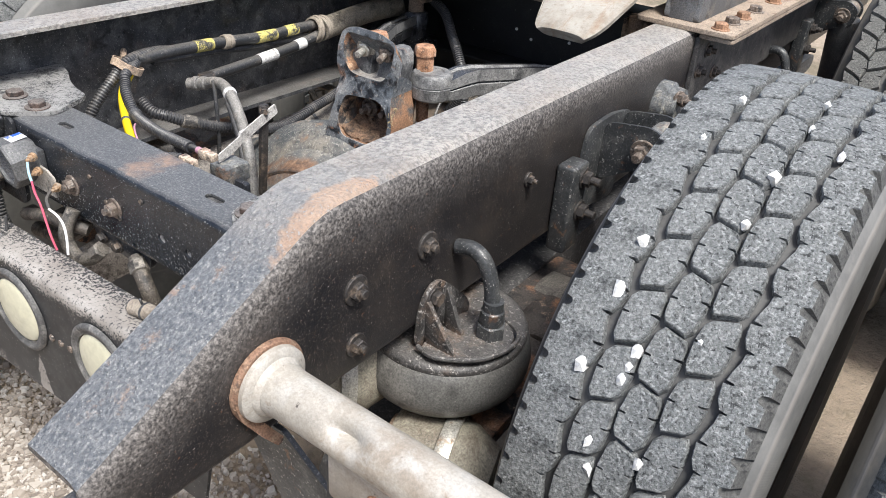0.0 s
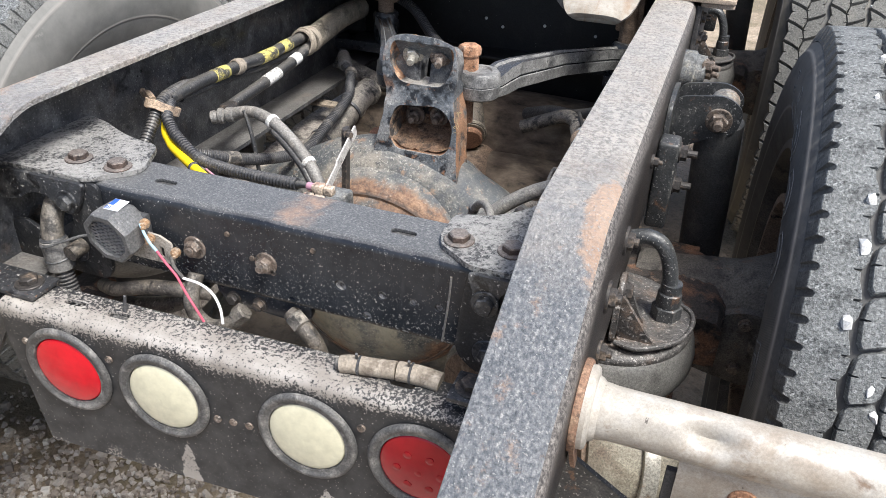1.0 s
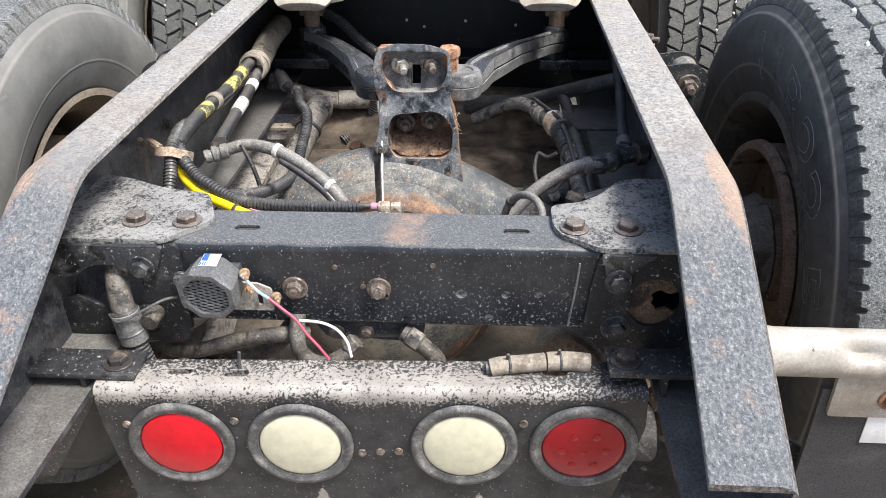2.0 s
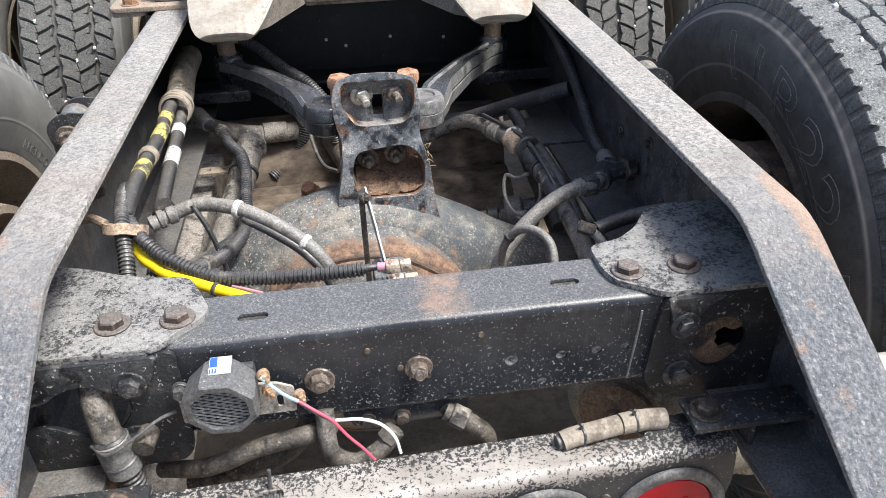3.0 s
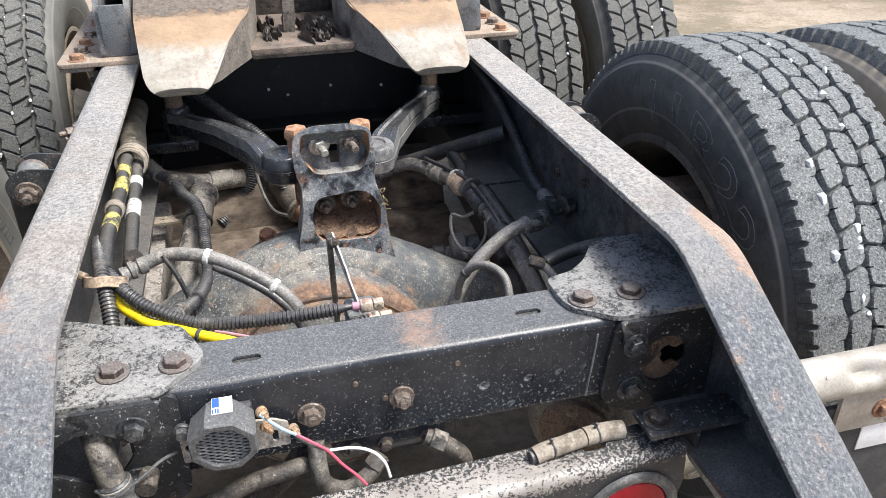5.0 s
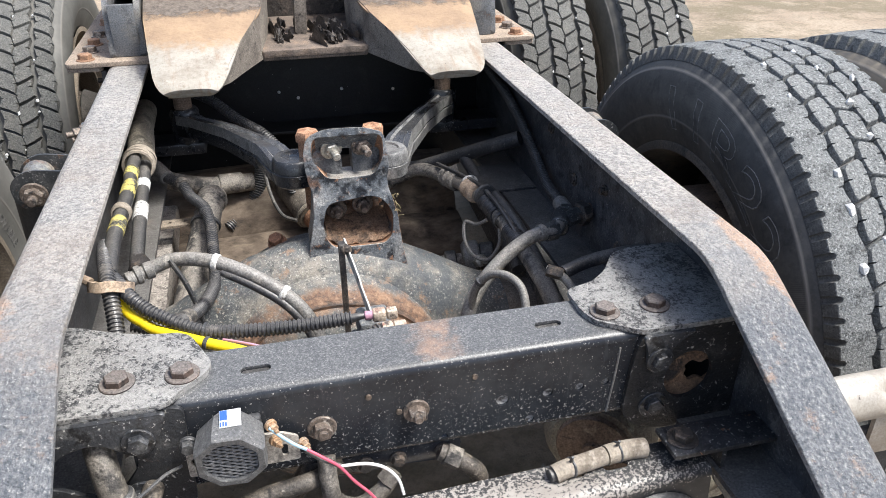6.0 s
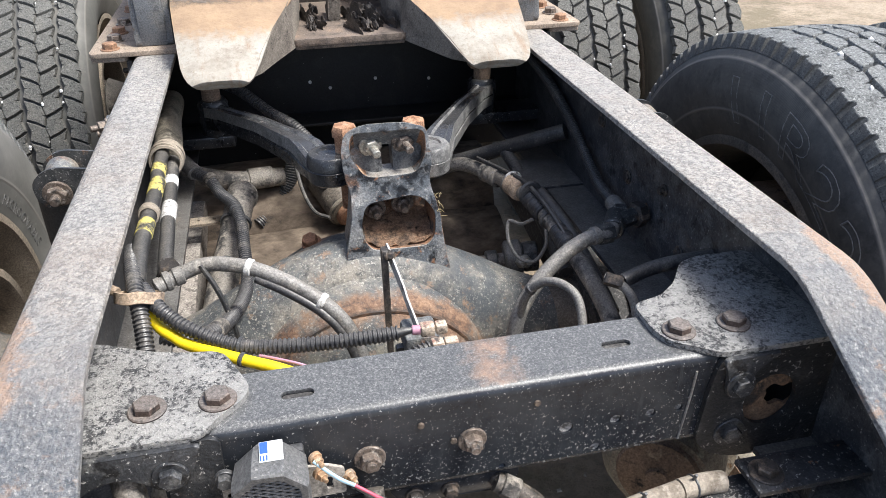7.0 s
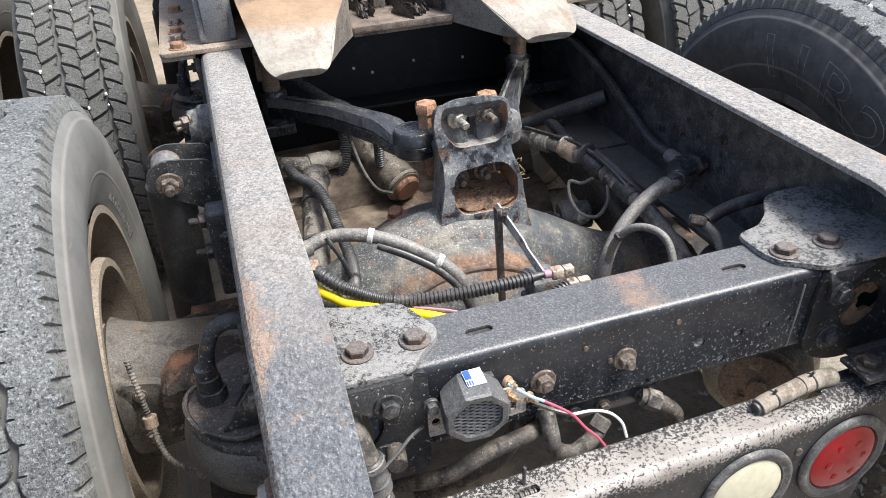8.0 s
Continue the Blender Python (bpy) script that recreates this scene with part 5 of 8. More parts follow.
def build_tower():
    root = thing("torque_rod_bracket", (0.005, 0.5, 0.60), "cast blue-black bracket tower with rust inside its two openings", "bracket")
    F = lambda u, v, d: Vector((u, 0.444 + (v - 0.61) * 0.19 + d, v))
    xc = 0.003
    bm = bmesh.new()
    out = rounded([(-0.088, 0.574), (-0.082, 0.600), (-0.074, 0.642), (-0.071, 0.683), (-0.061, 0.725), (-0.057, 0.768), (-0.064, 0.800), (-0.067, 0.836), (-0.062, 0.868), (-0.031, 0.880), (0.030, 0.879),
                   (0.060, 0.868), (0.065, 0.836), (0.065, 0.802), (0.062, 0.774), (0.070, 0.752), (0.077, 0.715), (0.079, 0.680), (0.083, 0.648), (0.092, 0.600), (0.099, 0.570)], 0.012, 4)
    up = rounded([(-0.052, 0.867), (0.058, 0.866), (0.058, 0.826), (0.042, 0.796), (-0.034, 0.795), (-0.054, 0.836)], 0.020, 8)
    low = rounded([(-0.044, 0.730), (-0.034, 0.757), (0.042, 0.763), (0.066, 0.738), (0.066, 0.695), (0.052, 0.677), (-0.032, 0.678), (-0.046, 0.700)], 0.020, 8)
    holed_plate(bm, out, [up, low], F, 0.0, 0.070, 1)
    bmesh.ops.recalc_face_normals(bm, faces=bm.faces)
    es = [e for e in bm.edges if len(e.link_faces) == 2 and e.calc_face_angle(0) > 1.0 and all(abs(v.co.y - F(0, v.co.z, 0).y) < 1e-4 for v in e.verts)]
    bmesh.ops.bevel(bm, geom=es, offset=0.0066, segments=5, affect="EDGES", profile=0.5, clamp_overlap=True)
    for v in bm.verts:
        v.co += Vector((0.0018 * noise.noise(v.co * 45), 0.0024 * noise.noise(v.co * 38 + Vector((5, 0, 0))), 0.0014 * noise.noise(v.co * 50)))
        # the waist of the casting is pressed back between ring and foot; the back draws in towards the pins
        back = max(0.0, v.co.y - F(0, v.co.z, 0).y - 0.03)
        v.co.x -= (v.co.x - xc) * back * 1.2
        up_part = max(0.0, min(1.0, (v.co.z - 0.785) / 0.03))
        v.co.y -= up_part * 0.68 * (v.co.y - F(0, v.co.z, 0).y)
        v.co.z -= max(0.0, v.co.z - 0.80) * min(0.45, back * 14)
        v.co.x += (v.co.x - xc) * 0.07
        v.co.y += 0.007 * math.exp(-((v.co.z - 0.782) / 0.016) ** 2) * (1 - min(1.0, back * 25))
    for f in bm.faces:
        c = f.calc_center_median()
        if c.z > 0.775:
            f.material_index = 1 if abs(f.normal.x) > 0.55 and c.x > -0.07 and abs(c.x - xc) < 0.062 else 0
        elif c.z < 0.630 and noise.noise(c * 30) > -0.05:
            f.material_index = 1
        elif f.normal.x > 0.6 and c.x > 0.05 and c.z > 0.63:
            f.material_index = 1
    part("casting", bm, [M["cast_blue"], M["cast_rust"]], root, angle=55)
    bm = bmesh.new()
    prism(bm, rounded([(xc - 0.062, 0.60), (xc + 0.062, 0.60), (xc + 0.054, 0.772), (xc - 0.052, 0.772)], 0.01), F, 0.082, 0.094, 0.003)
    part("back_wall", bm, M["cast_rust"], root)
    bm = bmesh.new()
    n = 14
    grid = [[bm.verts.new(F(xc - 0.046 + 0.110 * i / n, 0.679 + 0.009 * noise.noise((i * 0.6, j * 0.8, 3)) + 0.022 * (j / n) ** 1.3 + 0.012 * abs(2 * i / n - 1) ** 3, 0.006 + 0.074 * j / n)) for i in range(n + 1)] for j in range(n + 1)]
    for j in range(n):
        for i in range(n):
            bm.faces.new((grid[j][i], grid[j][i + 1], grid[j + 1][i + 1], grid[j + 1][i]))
    bmesh.ops.solidify(bm, geom=bm.faces[:], thickness=0.004)
    part("rust_scale", bm, M["scale_rust"], root, "orange rust scale on the opening's floor")
    # forked arms inside the ring, each with its stud and nut
    for x0, x1 in ((-0.058, -0.006), (0.012, 0.062)):
        bm = bmesh.new()
        prism(bm, rounded([(x0, 0.770), (x1, 0.770), (x1, 0.828), (x1 - 0.008, 0.850), (x0 + 0.008, 0.850), (x0, 0.828)], 0.008, 4), F, 0.024, 0.060, 0.004)
        for v in bm.verts:
            v.co.y += 0.10 * max(0.0, v.co.z - 0.79) + 0.002 * noise.noise(v.co * 60)
        part("arm", bm, M["cast_dusty"], root)
    for x, z, m in ((-0.022, 0.839, "zinc"), (0.030, 0.841, "bolt_brown")):
        bolt(root, F(x, z, 0.024), (0.20, -1, -0.16), M[m], 0.0135, 0.012, 1.42, 0.020)
    for x, z in ((-0.020, 0.722), (0.027, 0.727)):
        bolt(root, F(x, z, 0.056), (0, -1, -0.1), M["bolt_brown"], 0.0125, 0.012, 1.5, 0.014)
    # foot flange spreading onto the housing
    bm = bmesh.new()
    prism(bm, rounded([(-0.092, 0.590), (0.102, 0.584), (0.090, 0.634), (0.062, 0.662), (-0.050, 0.664), (-0.082, 0.640)], 0.014, 4), F, 0.004, 0.07, 0.004)
    for v in bm.verts:
        v.co += Vector((0, 0.003 * noise.noise(v.co * 40), 0.002 * noise.noise(v.co * 45)))
    part("foot", bm, M["cast_blue"], root)
    return root


build_tower()
M["straw"] = layered("straw", (0.36, 0.29, 0.16), [((0.30, 0.22, 0.10), 60, 0.5, 0.7, 4)], 0.8)


def build_straw_tuft():
    """A pinch of dry grass caught on the casting's flank."""
    root = thing("straw_tuft", (0.078, 0.468, 0.74), "few dry straw stalks caught on the casting", "straw")
    rnd = random.Random(12)
    for i in range(11):
        p = Vector((0.076 + rnd.uniform(-0.002, 0.004), 0.470 + rnd.uniform(-0.012, 0.016), 0.735 + rnd.uniform(-0.014, 0.022)))
        d = Vector((rnd.uniform(0.1, 1.0), rnd.uniform(-0.8, 0.4), rnd.uniform(-0.5, 1.0))).normalized() * rnd.uniform(0.007, 0.014)
        q = p + d * 0.5 + Vector((0, rnd.uniform(-0.004, 0.004), rnd.uniform(-0.003, 0.005)))
        bm = bmesh.new()
        tube(bm, [p, q, p + d], 0.0005, 5, 4)
        part("stalk", bm, M["straw"], root)
    return root


build_straw_tuft()


def build_torque_rod(side):
    x0, x1 = side * 0.092, side * 0.292
    y0, y1 = 0.580, 0.975
    z0, z1 = 0.796, 0.756
    root = thing("torque_rod", (side * 0.2, 0.78, 0.70), "forged black torque rod with grooved flanks running to the rail", "torque rod", "torque rods")
    bm = bmesh.new()
    d = Vector((x1 - x0, y1 - y0, z1 - z0)).normalized()
    w = Vector((d.y, -d.x, 0)).normalized()
    up = w.cross(d).normalized()
    if up.z < 0:
        up = -up
    prof = [(-0.9, -1), (-0.45, -1), (-0.3, -0.85), (0.3, -0.85), (0.45, -1), (0.9, -1), (1, -0.12), (0.93, -0.06), (0.93, 0.06), (1, 0.12), (0.9, 1), (0.55, 1), (0.40, 0.82), (-0.40, 0.82), (-0.55, 1), (-0.9, 1), (-1, 0.12), (-0.93, 0.06), (-0.93, -0.06), (-1, -0.12)]
    rings = []
    for t, hw, hh in ((-0.02, 0.024, 0.014), (0.05, 0.027, 0.020), (0.11, 0.025, 0.025), (0.18, 0.020, 0.025), (0.5, 0.0155, 0.023), (0.85, 0.0155, 0.022), (1.0, 0.020, 0.023)):
        p = Vector((x0, y0, z0)).lerp(Vector((x1, y1, z1)), t) + Vector((0, 0, 0.012 * math.sin(math.pi * max(0, t)) - 0.01 - 0.012 * max(0.0, 1 - max(t, 0) / 0.15)))
        rings.append([bm.verts.new(p + w * a * hw + up * b * hh) for a, b in prof])
    n = len(prof)
    for a, b in zip(rings, rings[1:]):
        for i in range(n):
            f = bm.faces.new((a[i], a[(i + 1) % n], b[(i + 1) % n], b[i]))
            # ridges and right flanks paler: dust plus edge highlights put into the colour
            f.material_index = 1 if i in ((5, 6, 8, 9, 11, 13, 15, 16, 18, 19) if side > 0 else (11, 13, 15, 9)) else 0
    bm.faces.new(rings[0])
    bm.faces.new(rings[-1])
    part("beam", bm, [M["forged"], M["forged_dust_glint"]], root, angle=25)
    bm = bmesh.new()
    lathe(bm, (side * 0.082, 0.580, 0.755), (0, 0, 1), [(0, 0.034), (0.004, 0.039), (0.026, 0.0415), (0.0275, 0.040), (0.0290, 0.0415), (0.046, 0.039), (0.0505, 0.035), (0.0515, 0.024), (0.048, 0.022)], 28)
    part("boss", bm, M["forged_dust_glint"] if side > 0 else M["forged"], root)
    bm = bmesh.new()
    lathe(bm, (side * 0.058 + 0.002, 0.584, 0.70), (0, 0, 1), [(0, 0.012), (0.090, 0.0125)], 14)
    lathe(bm, (side * 0.058 + 0.002, 0.584, 0.790), (0, 0, 1), [(0, 0.0180), (0.044, 0.0180)], 6, True, 0.3)
    lathe(bm, (side * 0.058 + 0.002, 0.584, 0.831), (0, 0, 1), [(0, 0.0212), (0.012, 0.0216), (0.0175, 0.0185), (0.019, 0.007)], 6, True, 0.3)
    for v in bm.verts:
        v.co += Vector((0.0008 * noise.noise(v.co * 90), 0.0008 * noise.noise(v.co * 80 + Vector((3, 0, 0))), 0))
    part("pin", bm, M["orange_rust"], root, "orange rusted pin with hex head")
    bm = bmesh.new()
    lathe(bm, (x1, y1 + 0.02, 0.70), (0, 0, 1), [(0, 0.03), (0.07, 0.032), (0.078, 0.026)], 20)
    part("end_eye", bm, M["forged"], root)
    bm = bmesh.new()
    cyl(bm, (x1, y1 + 0.02, 0.77), (x1, y1 + 0.02, 0.885), 0.019, 16, 0.002)
    box(bm, x1 - 0.028, x1 + 0.028, y1 + 0.012, y1 + 0.05, 0.80, 0.875, 0.004)
    part("post", bm, M["brown_shade"], root, "rust-brown bolted post")
    bm = bmesh.new()
    a, b = sorted((side * 0.255, side * 0.424))
    box(bm, a, b, y1 - 0.01, y1 + 0.07, 0.678, 0.704, 0.004)
    part("rail_foot", bm, M["black_steel"], root)
    return root


M["forged"] = layered("forged", (0.024, 0.026, 0.030), [((0.085, 0.084, 0.082), 24, 0.54, 0.74, 10), ((0.010, 0.010, 0.012), 30, 0.52, 0.66, 9), ((0.19, 0.115, 0.072), 26, 0.65, 0.74, 8), ((0.30, 0.29, 0.28), 190, 0.62, 0.70, 5)], 0.26, 0.0, (160, 0.6, 0.0012), 0.25, 0.3, 0.06)
# dusty forging, lightened further to carry the rod's highlights
M["forged_dust_glint"] = layered("forged_dust_glint", (0.165, 0.163, 0.158), [((0.33, 0.325, 0.31), 40, 0.50, 0.70, 8), ((0.035, 0.035, 0.037), 22, 0.50, 0.68, 9), ((0.04, 0.04, 0.04), 150, 0.60, 0.68, 6)], 0.42, 0.0, (110, 0.9, 0.002))
build_torque_rod(-1)
build_torque_rod(1)


# ---------- forward crossmember and fifth wheel ----------
M["front_black"] = layered("front_black", (0.009, 0.009, 0.010), [((0.03, 0.028, 0.026), 14, 0.52, 0.76, 9), ((0.40, 0.39, 0.37), 120, 0.74, 0.77, 2)], 0.55, 0.0, (250, 0.3, 0.0008))


def build_front_member():
    root = thing("front_crossmember", (0, 1.2, 0.66), "black plate crossmember in shade below the coupling", "crossmember")
    bm = bmesh.new()
    box(bm, -0.419, 0.419, 1.14, 1.148, 0.56, 0.872, 0.002)
    part("plate", bm, M["front_black"], root)
    for z in (0.672, 0.864):
        bm = bmesh.new()
        box(bm, -0.419, 0.419, 1.06, 1.1398, z, z + 0.008, 0.002)
        part("flange", bm, M["front_black"], root)
    for x, z in ((-0.08, 0.752), (-0.035, 0.735), (0.072, 0.75), (0.2, 0.74)):
        bolt(root, (x, 1.14, z), (0, -1, 0), M["wire_white"], 0.0032, 0.004, 1.2)
    return root


build_front_member()


M["plate_dusty"] = layered("plate_dusty", (0.27, 0.215, 0.165), [((0.36, 0.295, 0.235), 14, 0.5, 0.75, 8), ((0.16, 0.10, 0.065), 30, 0.56, 0.7, 8), ((0.08, 0.065, 0.055), 70, 0.60, 0.70, 8)], 0.85, 0.0, (200, 0.6, 0.0015))


def build_fifth_wheel():
    root = thing("fifth_wheel", (0, 1.3, 0.90), "cream-painted fifth wheel coupling with greasy ramps", "coupling")
    for s in (-1, 1):
        ko = 0.310 if s < 0 else 0.318
        ki = 0.193 if s < 0 else 0.196
        # top sheet of the ramp, in rows from the lip upwards: y, z, outer x, inner x
        rows = [(0.744, 0.883, ko - 0.026, ki + 0.024), (0.737, 0.887, ko - 0.020, ki + 0.016), (0.735, 0.892, ko - 0.012, ki + 0.008), (0.740, 0.897, ko - 0.005, ki + 0.001), (0.752, 0.903, ko + 0.001, ki - 0.005), (0.775, 0.913, ko + 0.007, ki - 0.014),
                (0.86, 0.950, ko + 0.017, 0.152), (0.95, 0.984, ko + 0.026, 0.108), (1.06, 1.012, ko + 0.03, 0.085), (1.40, 1.032, ko + 0.03, 0.080)]
        bm = bmesh.new()
        top, bot = [], []
        for y, z, xo, xi in rows:
            c = []
            for i in range(9):
                f = i / 8
                c.append(bm.verts.new((s * (xo + (xi - xo) * f), y, z - 0.006 * abs(2 * f - 1) ** 4)))
            top.append(c)
            bot.append([bm.verts.new((v.co.x, y + 0.010, z - 0.011)) for v in c])
        for sheet in (top, bot):
            for a, b in zip(sheet, sheet[1:]):
                for i in range(8):
                    bm.faces.new((a[i], a[i + 1], b[i + 1], b[i])).material_index = 0
        for i in (0, 8):
            for j in range(len(rows) - 1):
                bm.faces.new((top[j][i], top[j + 1][i], bot[j + 1][i], bot[j][i]))
        for j in (0, -1):
            for i in range(8):
                bm.faces.new((top[j][i], top[j][i + 1], bot[j][i + 1], bot[j][i]))
        ramp = part("ramp", bm, M["ramp"], root, "cream ramp with chipped lower lip")
        # cheek plate that drops from the ramp's inner edge to the deck
        bm = bmesh.new()
        q = [(0.752, 0.898, ki - 0.004, 0.886, ki + 0.004), (0.80, 0.920, 0.176, 0.880, 0.178), (0.86, 0.945, 0.152, 0.882, 0.150), (0.925, 0.972, 0.120, 0.890, 0.108), (1.00, 0.995, 0.098, 0.892, 0.100), (1.10, 1.012, 0.084, 0.892, 0.090)]
        a = [bm.verts.new((s * x, y, z)) for y, z, x, zb, xb in q]
        b = [bm.verts.new((s * xb, y + 0.004, zb)) for y, z, x, zb, xb in q]
        c2 = [bm.verts.new((s * (x + 0.012), y + 0.004, z - 0.015)) for y, z, x, zb, xb in q]
        d2 = [bm.verts.new((s * (xb + 0.012), y + 0.004, zb)) for y, z, x, zb, xb in q]
        for u, v in ((a, b), (c2, d2), (a, c2), (b, d2)):
            for i in range(len(q) - 1):
                bm.faces.new((u[i], u[i + 1], v[i + 1], v[i]))
        for i in (0, -1):
            bm.faces.new((a[i], b[i], d2[i], c2[i]))
        part("cheek", bm, M["ramp_skirt"], root)
    # deck between the ramps, its front edge folded down
    bm = bmesh.new()
    prism(bm, rounded([(-0.112, 0.922), (0.112, 0.922), (0.112, 1.30), (-0.112, 1.30)], 0.006), XY, 0.893, 0.906, 0.003)
    box(bm, -0.110, 0.110, 0.926, 0.938, 0.884, 0.894, 0.003)
    part("deck", bm, M["deck_brown"], root, "brown dusty deck plate")
    rnd = random.Random(8)
    # caked grease: heaps with torn ridges
    for i in range(34):
        if i < 22:
            x, y, r = rnd.gauss(0.035, 0.022), rnd.uniform(0.955, 1.10), rnd.uniform(0.008, 0.019)
        else:
            x, y, r = rnd.gauss(-0.055, 0.018), rnd.uniform(0.985, 1.12), rnd.uniform(0.007, 0.015)
        bm = bmesh.new()
        bmesh.ops.create_icosphere(bm, subdivisions=3, radius=r)
        ang = rnd.uniform(0, 3.14)
        for v in bm.verts:
            k = 1 + 0.9 * noise.noise(v.co * 90 + Vector((i * 3, 0, 0))) + 0.5 * noise.noise(v.co * 260 + Vector((0, i, 0)))
            p = Vector((v.co.x * 0.55 * k, v.co.y * 1.7 * k, v.co.z * 1.1 * k))
            v.co = Vector((x + p.x * math.cos(ang) - p.y * 0.4 * math.sin(ang), y + p.y, 0.908 + p.z + 0.10 * max(0.0, y - 1.0)))
        part("grease_lump", bm, M["grease_black"], root)
    # release latch standing on the deck
    bm = bmesh.new()
    prism(bm, rounded([(-0.032, 0.905), (-0.006, 0.905), (0.000, 1.02), (-0.026, 1.02)], 0.006), XZ, 1.06, 1.10, 0.004)
    part("latch", bm, M["ramp_skirt"], root, "grey greasy latch arm")
    bm = bmesh.new()
    prism(bm, [(-0.11, 0.905), (0.11, 0.905), (0.10, 1.03), (-0.10, 1.03)], XZ, 1.26, 1.275)
    part("back_web", bm, M["grease_black"], root)
    bm = bmesh.new()
    prism(bm, rounded([(-0.36, 1.05), (-0.09, 1.05), (-0.06, 1.32), (0.06, 1.32), (0.09, 1.05), (0.36, 1.05), (0.45, 1.25), (0.44, 1.75), (0.2, 1.95), (-0.2, 1.95), (-0.44, 1.75), (-0.45, 1.25)], 0.05), XY, 1.036, 1.060, 0.004)
    part("top_plate", bm, M["grease_dirt"], root, "greasy top plate")
    for s in (-1, 1):
        bm = bmesh.new()
        box(bm, s * 0.33 - 0.03, s * 0.33 + 0.03, 1.2, 1.7, 0.895, 1.036, 0.008)
        part("pedestal", bm, M["grease_dirt"], root)
    return root


def ramp_material():
    m, nt, bsdf, tc = base_mat("ramp")
    sep = nt.nodes.new("ShaderNodeSeparateXYZ")
    nt.links.new(tc, sep.inputs[0])
    n1 = noise_node(nt, 13, 6, 0.7, tc)
    n2 = noise_node(nt, 90, 5, 0.7, tc)
    cream = ramp_node(nt, n1, [(0.32, (0.22, 0.185, 0.145)), (0.5, (0.34, 0.312, 0.265)), (0.68, (0.40, 0.375, 0.33))])
    cream = mix_node(nt, ramp_node(nt, n2, [(0.54, (0, 0, 0)), (0.68, (0.8, 0.8, 0.8))]), cream, (0.24, 0.20, 0.16))
    z = math_node(nt, "MULTIPLY_ADD", n1, 0.030, math_node(nt, "MULTIPLY_ADD", noise_node(nt, 45, 7, 0.75, tc), 0.035, math_node(nt, "ADD", sep.outputs["Z"], -0.0175)))
    mp = nt.nodes.new("ShaderNodeMapping")
    mp.inputs["Scale"].default_value = (1.0, 0.22, 0.22)
    nt.links.new(tc, mp.inputs["Vector"])
    run_off = ramp_node(nt, noise_node(nt, 38, 8, 0.75, mp.outputs[0]), [(0.52, (0, 0, 0)), (0.66, (0.7, 0.7, 0.7))])
    cream = mix_node(nt, run_off, cream, (0.25, 0.165, 0.105))
    cracks = ramp_node(nt, noise_node(nt, 70, 9, 0.8, tc), [(0.64, (0, 0, 0)), (0.68, (0.9, 0.9, 0.9))])
    cream = mix_node(nt, cracks, cream, (0.07, 0.058, 0.05))
    tan = ramp_node(nt, z, [(0.052, (0, 0, 0)), (0.066, (1, 1, 1))])
    col = mix_node(nt, tan, cream, ramp_node(nt, n1, [(0.35, (0.25, 0.17, 0.11)), (0.62, (0.36, 0.25, 0.155))]))
    dirt = ramp_node(nt, z, [(0.096, (0, 0, 0)), (0.101, (1, 1, 1))])
    brown = ramp_node(nt, n2, [(0.35, (0.085, 0.068, 0.055)), (0.55, (0.16, 0.132, 0.108)), (0.70, (0.22, 0.185, 0.15))])
    col = mix_node(nt, dirt, col, brown)
    nt.links.new(col, bsdf.inputs["Base Color"])
    bsdf.inputs["Roughness"].default_value = 0.75
    bump(nt, bsdf, math_node(nt, "ADD", math_node(nt, "ADD", n2, math_node(nt, "MULTIPLY", n1, 1.5)), math_node(nt, "MULTIPLY", dirt, 1.6)), 0.7, 0.003)
    return m


M["ramp"] = ramp_material()
M["deck_brown"] = layered("deck_brown", (0.15, 0.118, 0.095), [((0.26, 0.185, 0.13), 18, 0.52, 0.70, 8), ((0.055, 0.045, 0.038), 24, 0.50, 0.66, 8)], 0.75, 0.0, (140, 0.7, 0.002))
M["grease_black"] = layered("grease_black", (0.045, 0.038, 0.033), [((0.13, 0.105, 0.085), 40, 0.52, 0.74, 8), ((0.012, 0.010, 0.010), 60, 0.50, 0.66, 8)], 0.5, 0.0, (90, 1.0, 0.004))
M["ramp_skirt"] = layered("ramp_skirt", (0.20, 0.175, 0.145), [((0.10, 0.083, 0.07), 16, 0.45, 0.68, 8), ((0.30, 0.265, 0.215), 30, 0.6, 0.75, 6), ((0.05, 0.042, 0.036), 60, 0.58, 0.68, 8)], 0.8, 0.0, (120, 0.6, 0.002))
build_fifth_wheel()


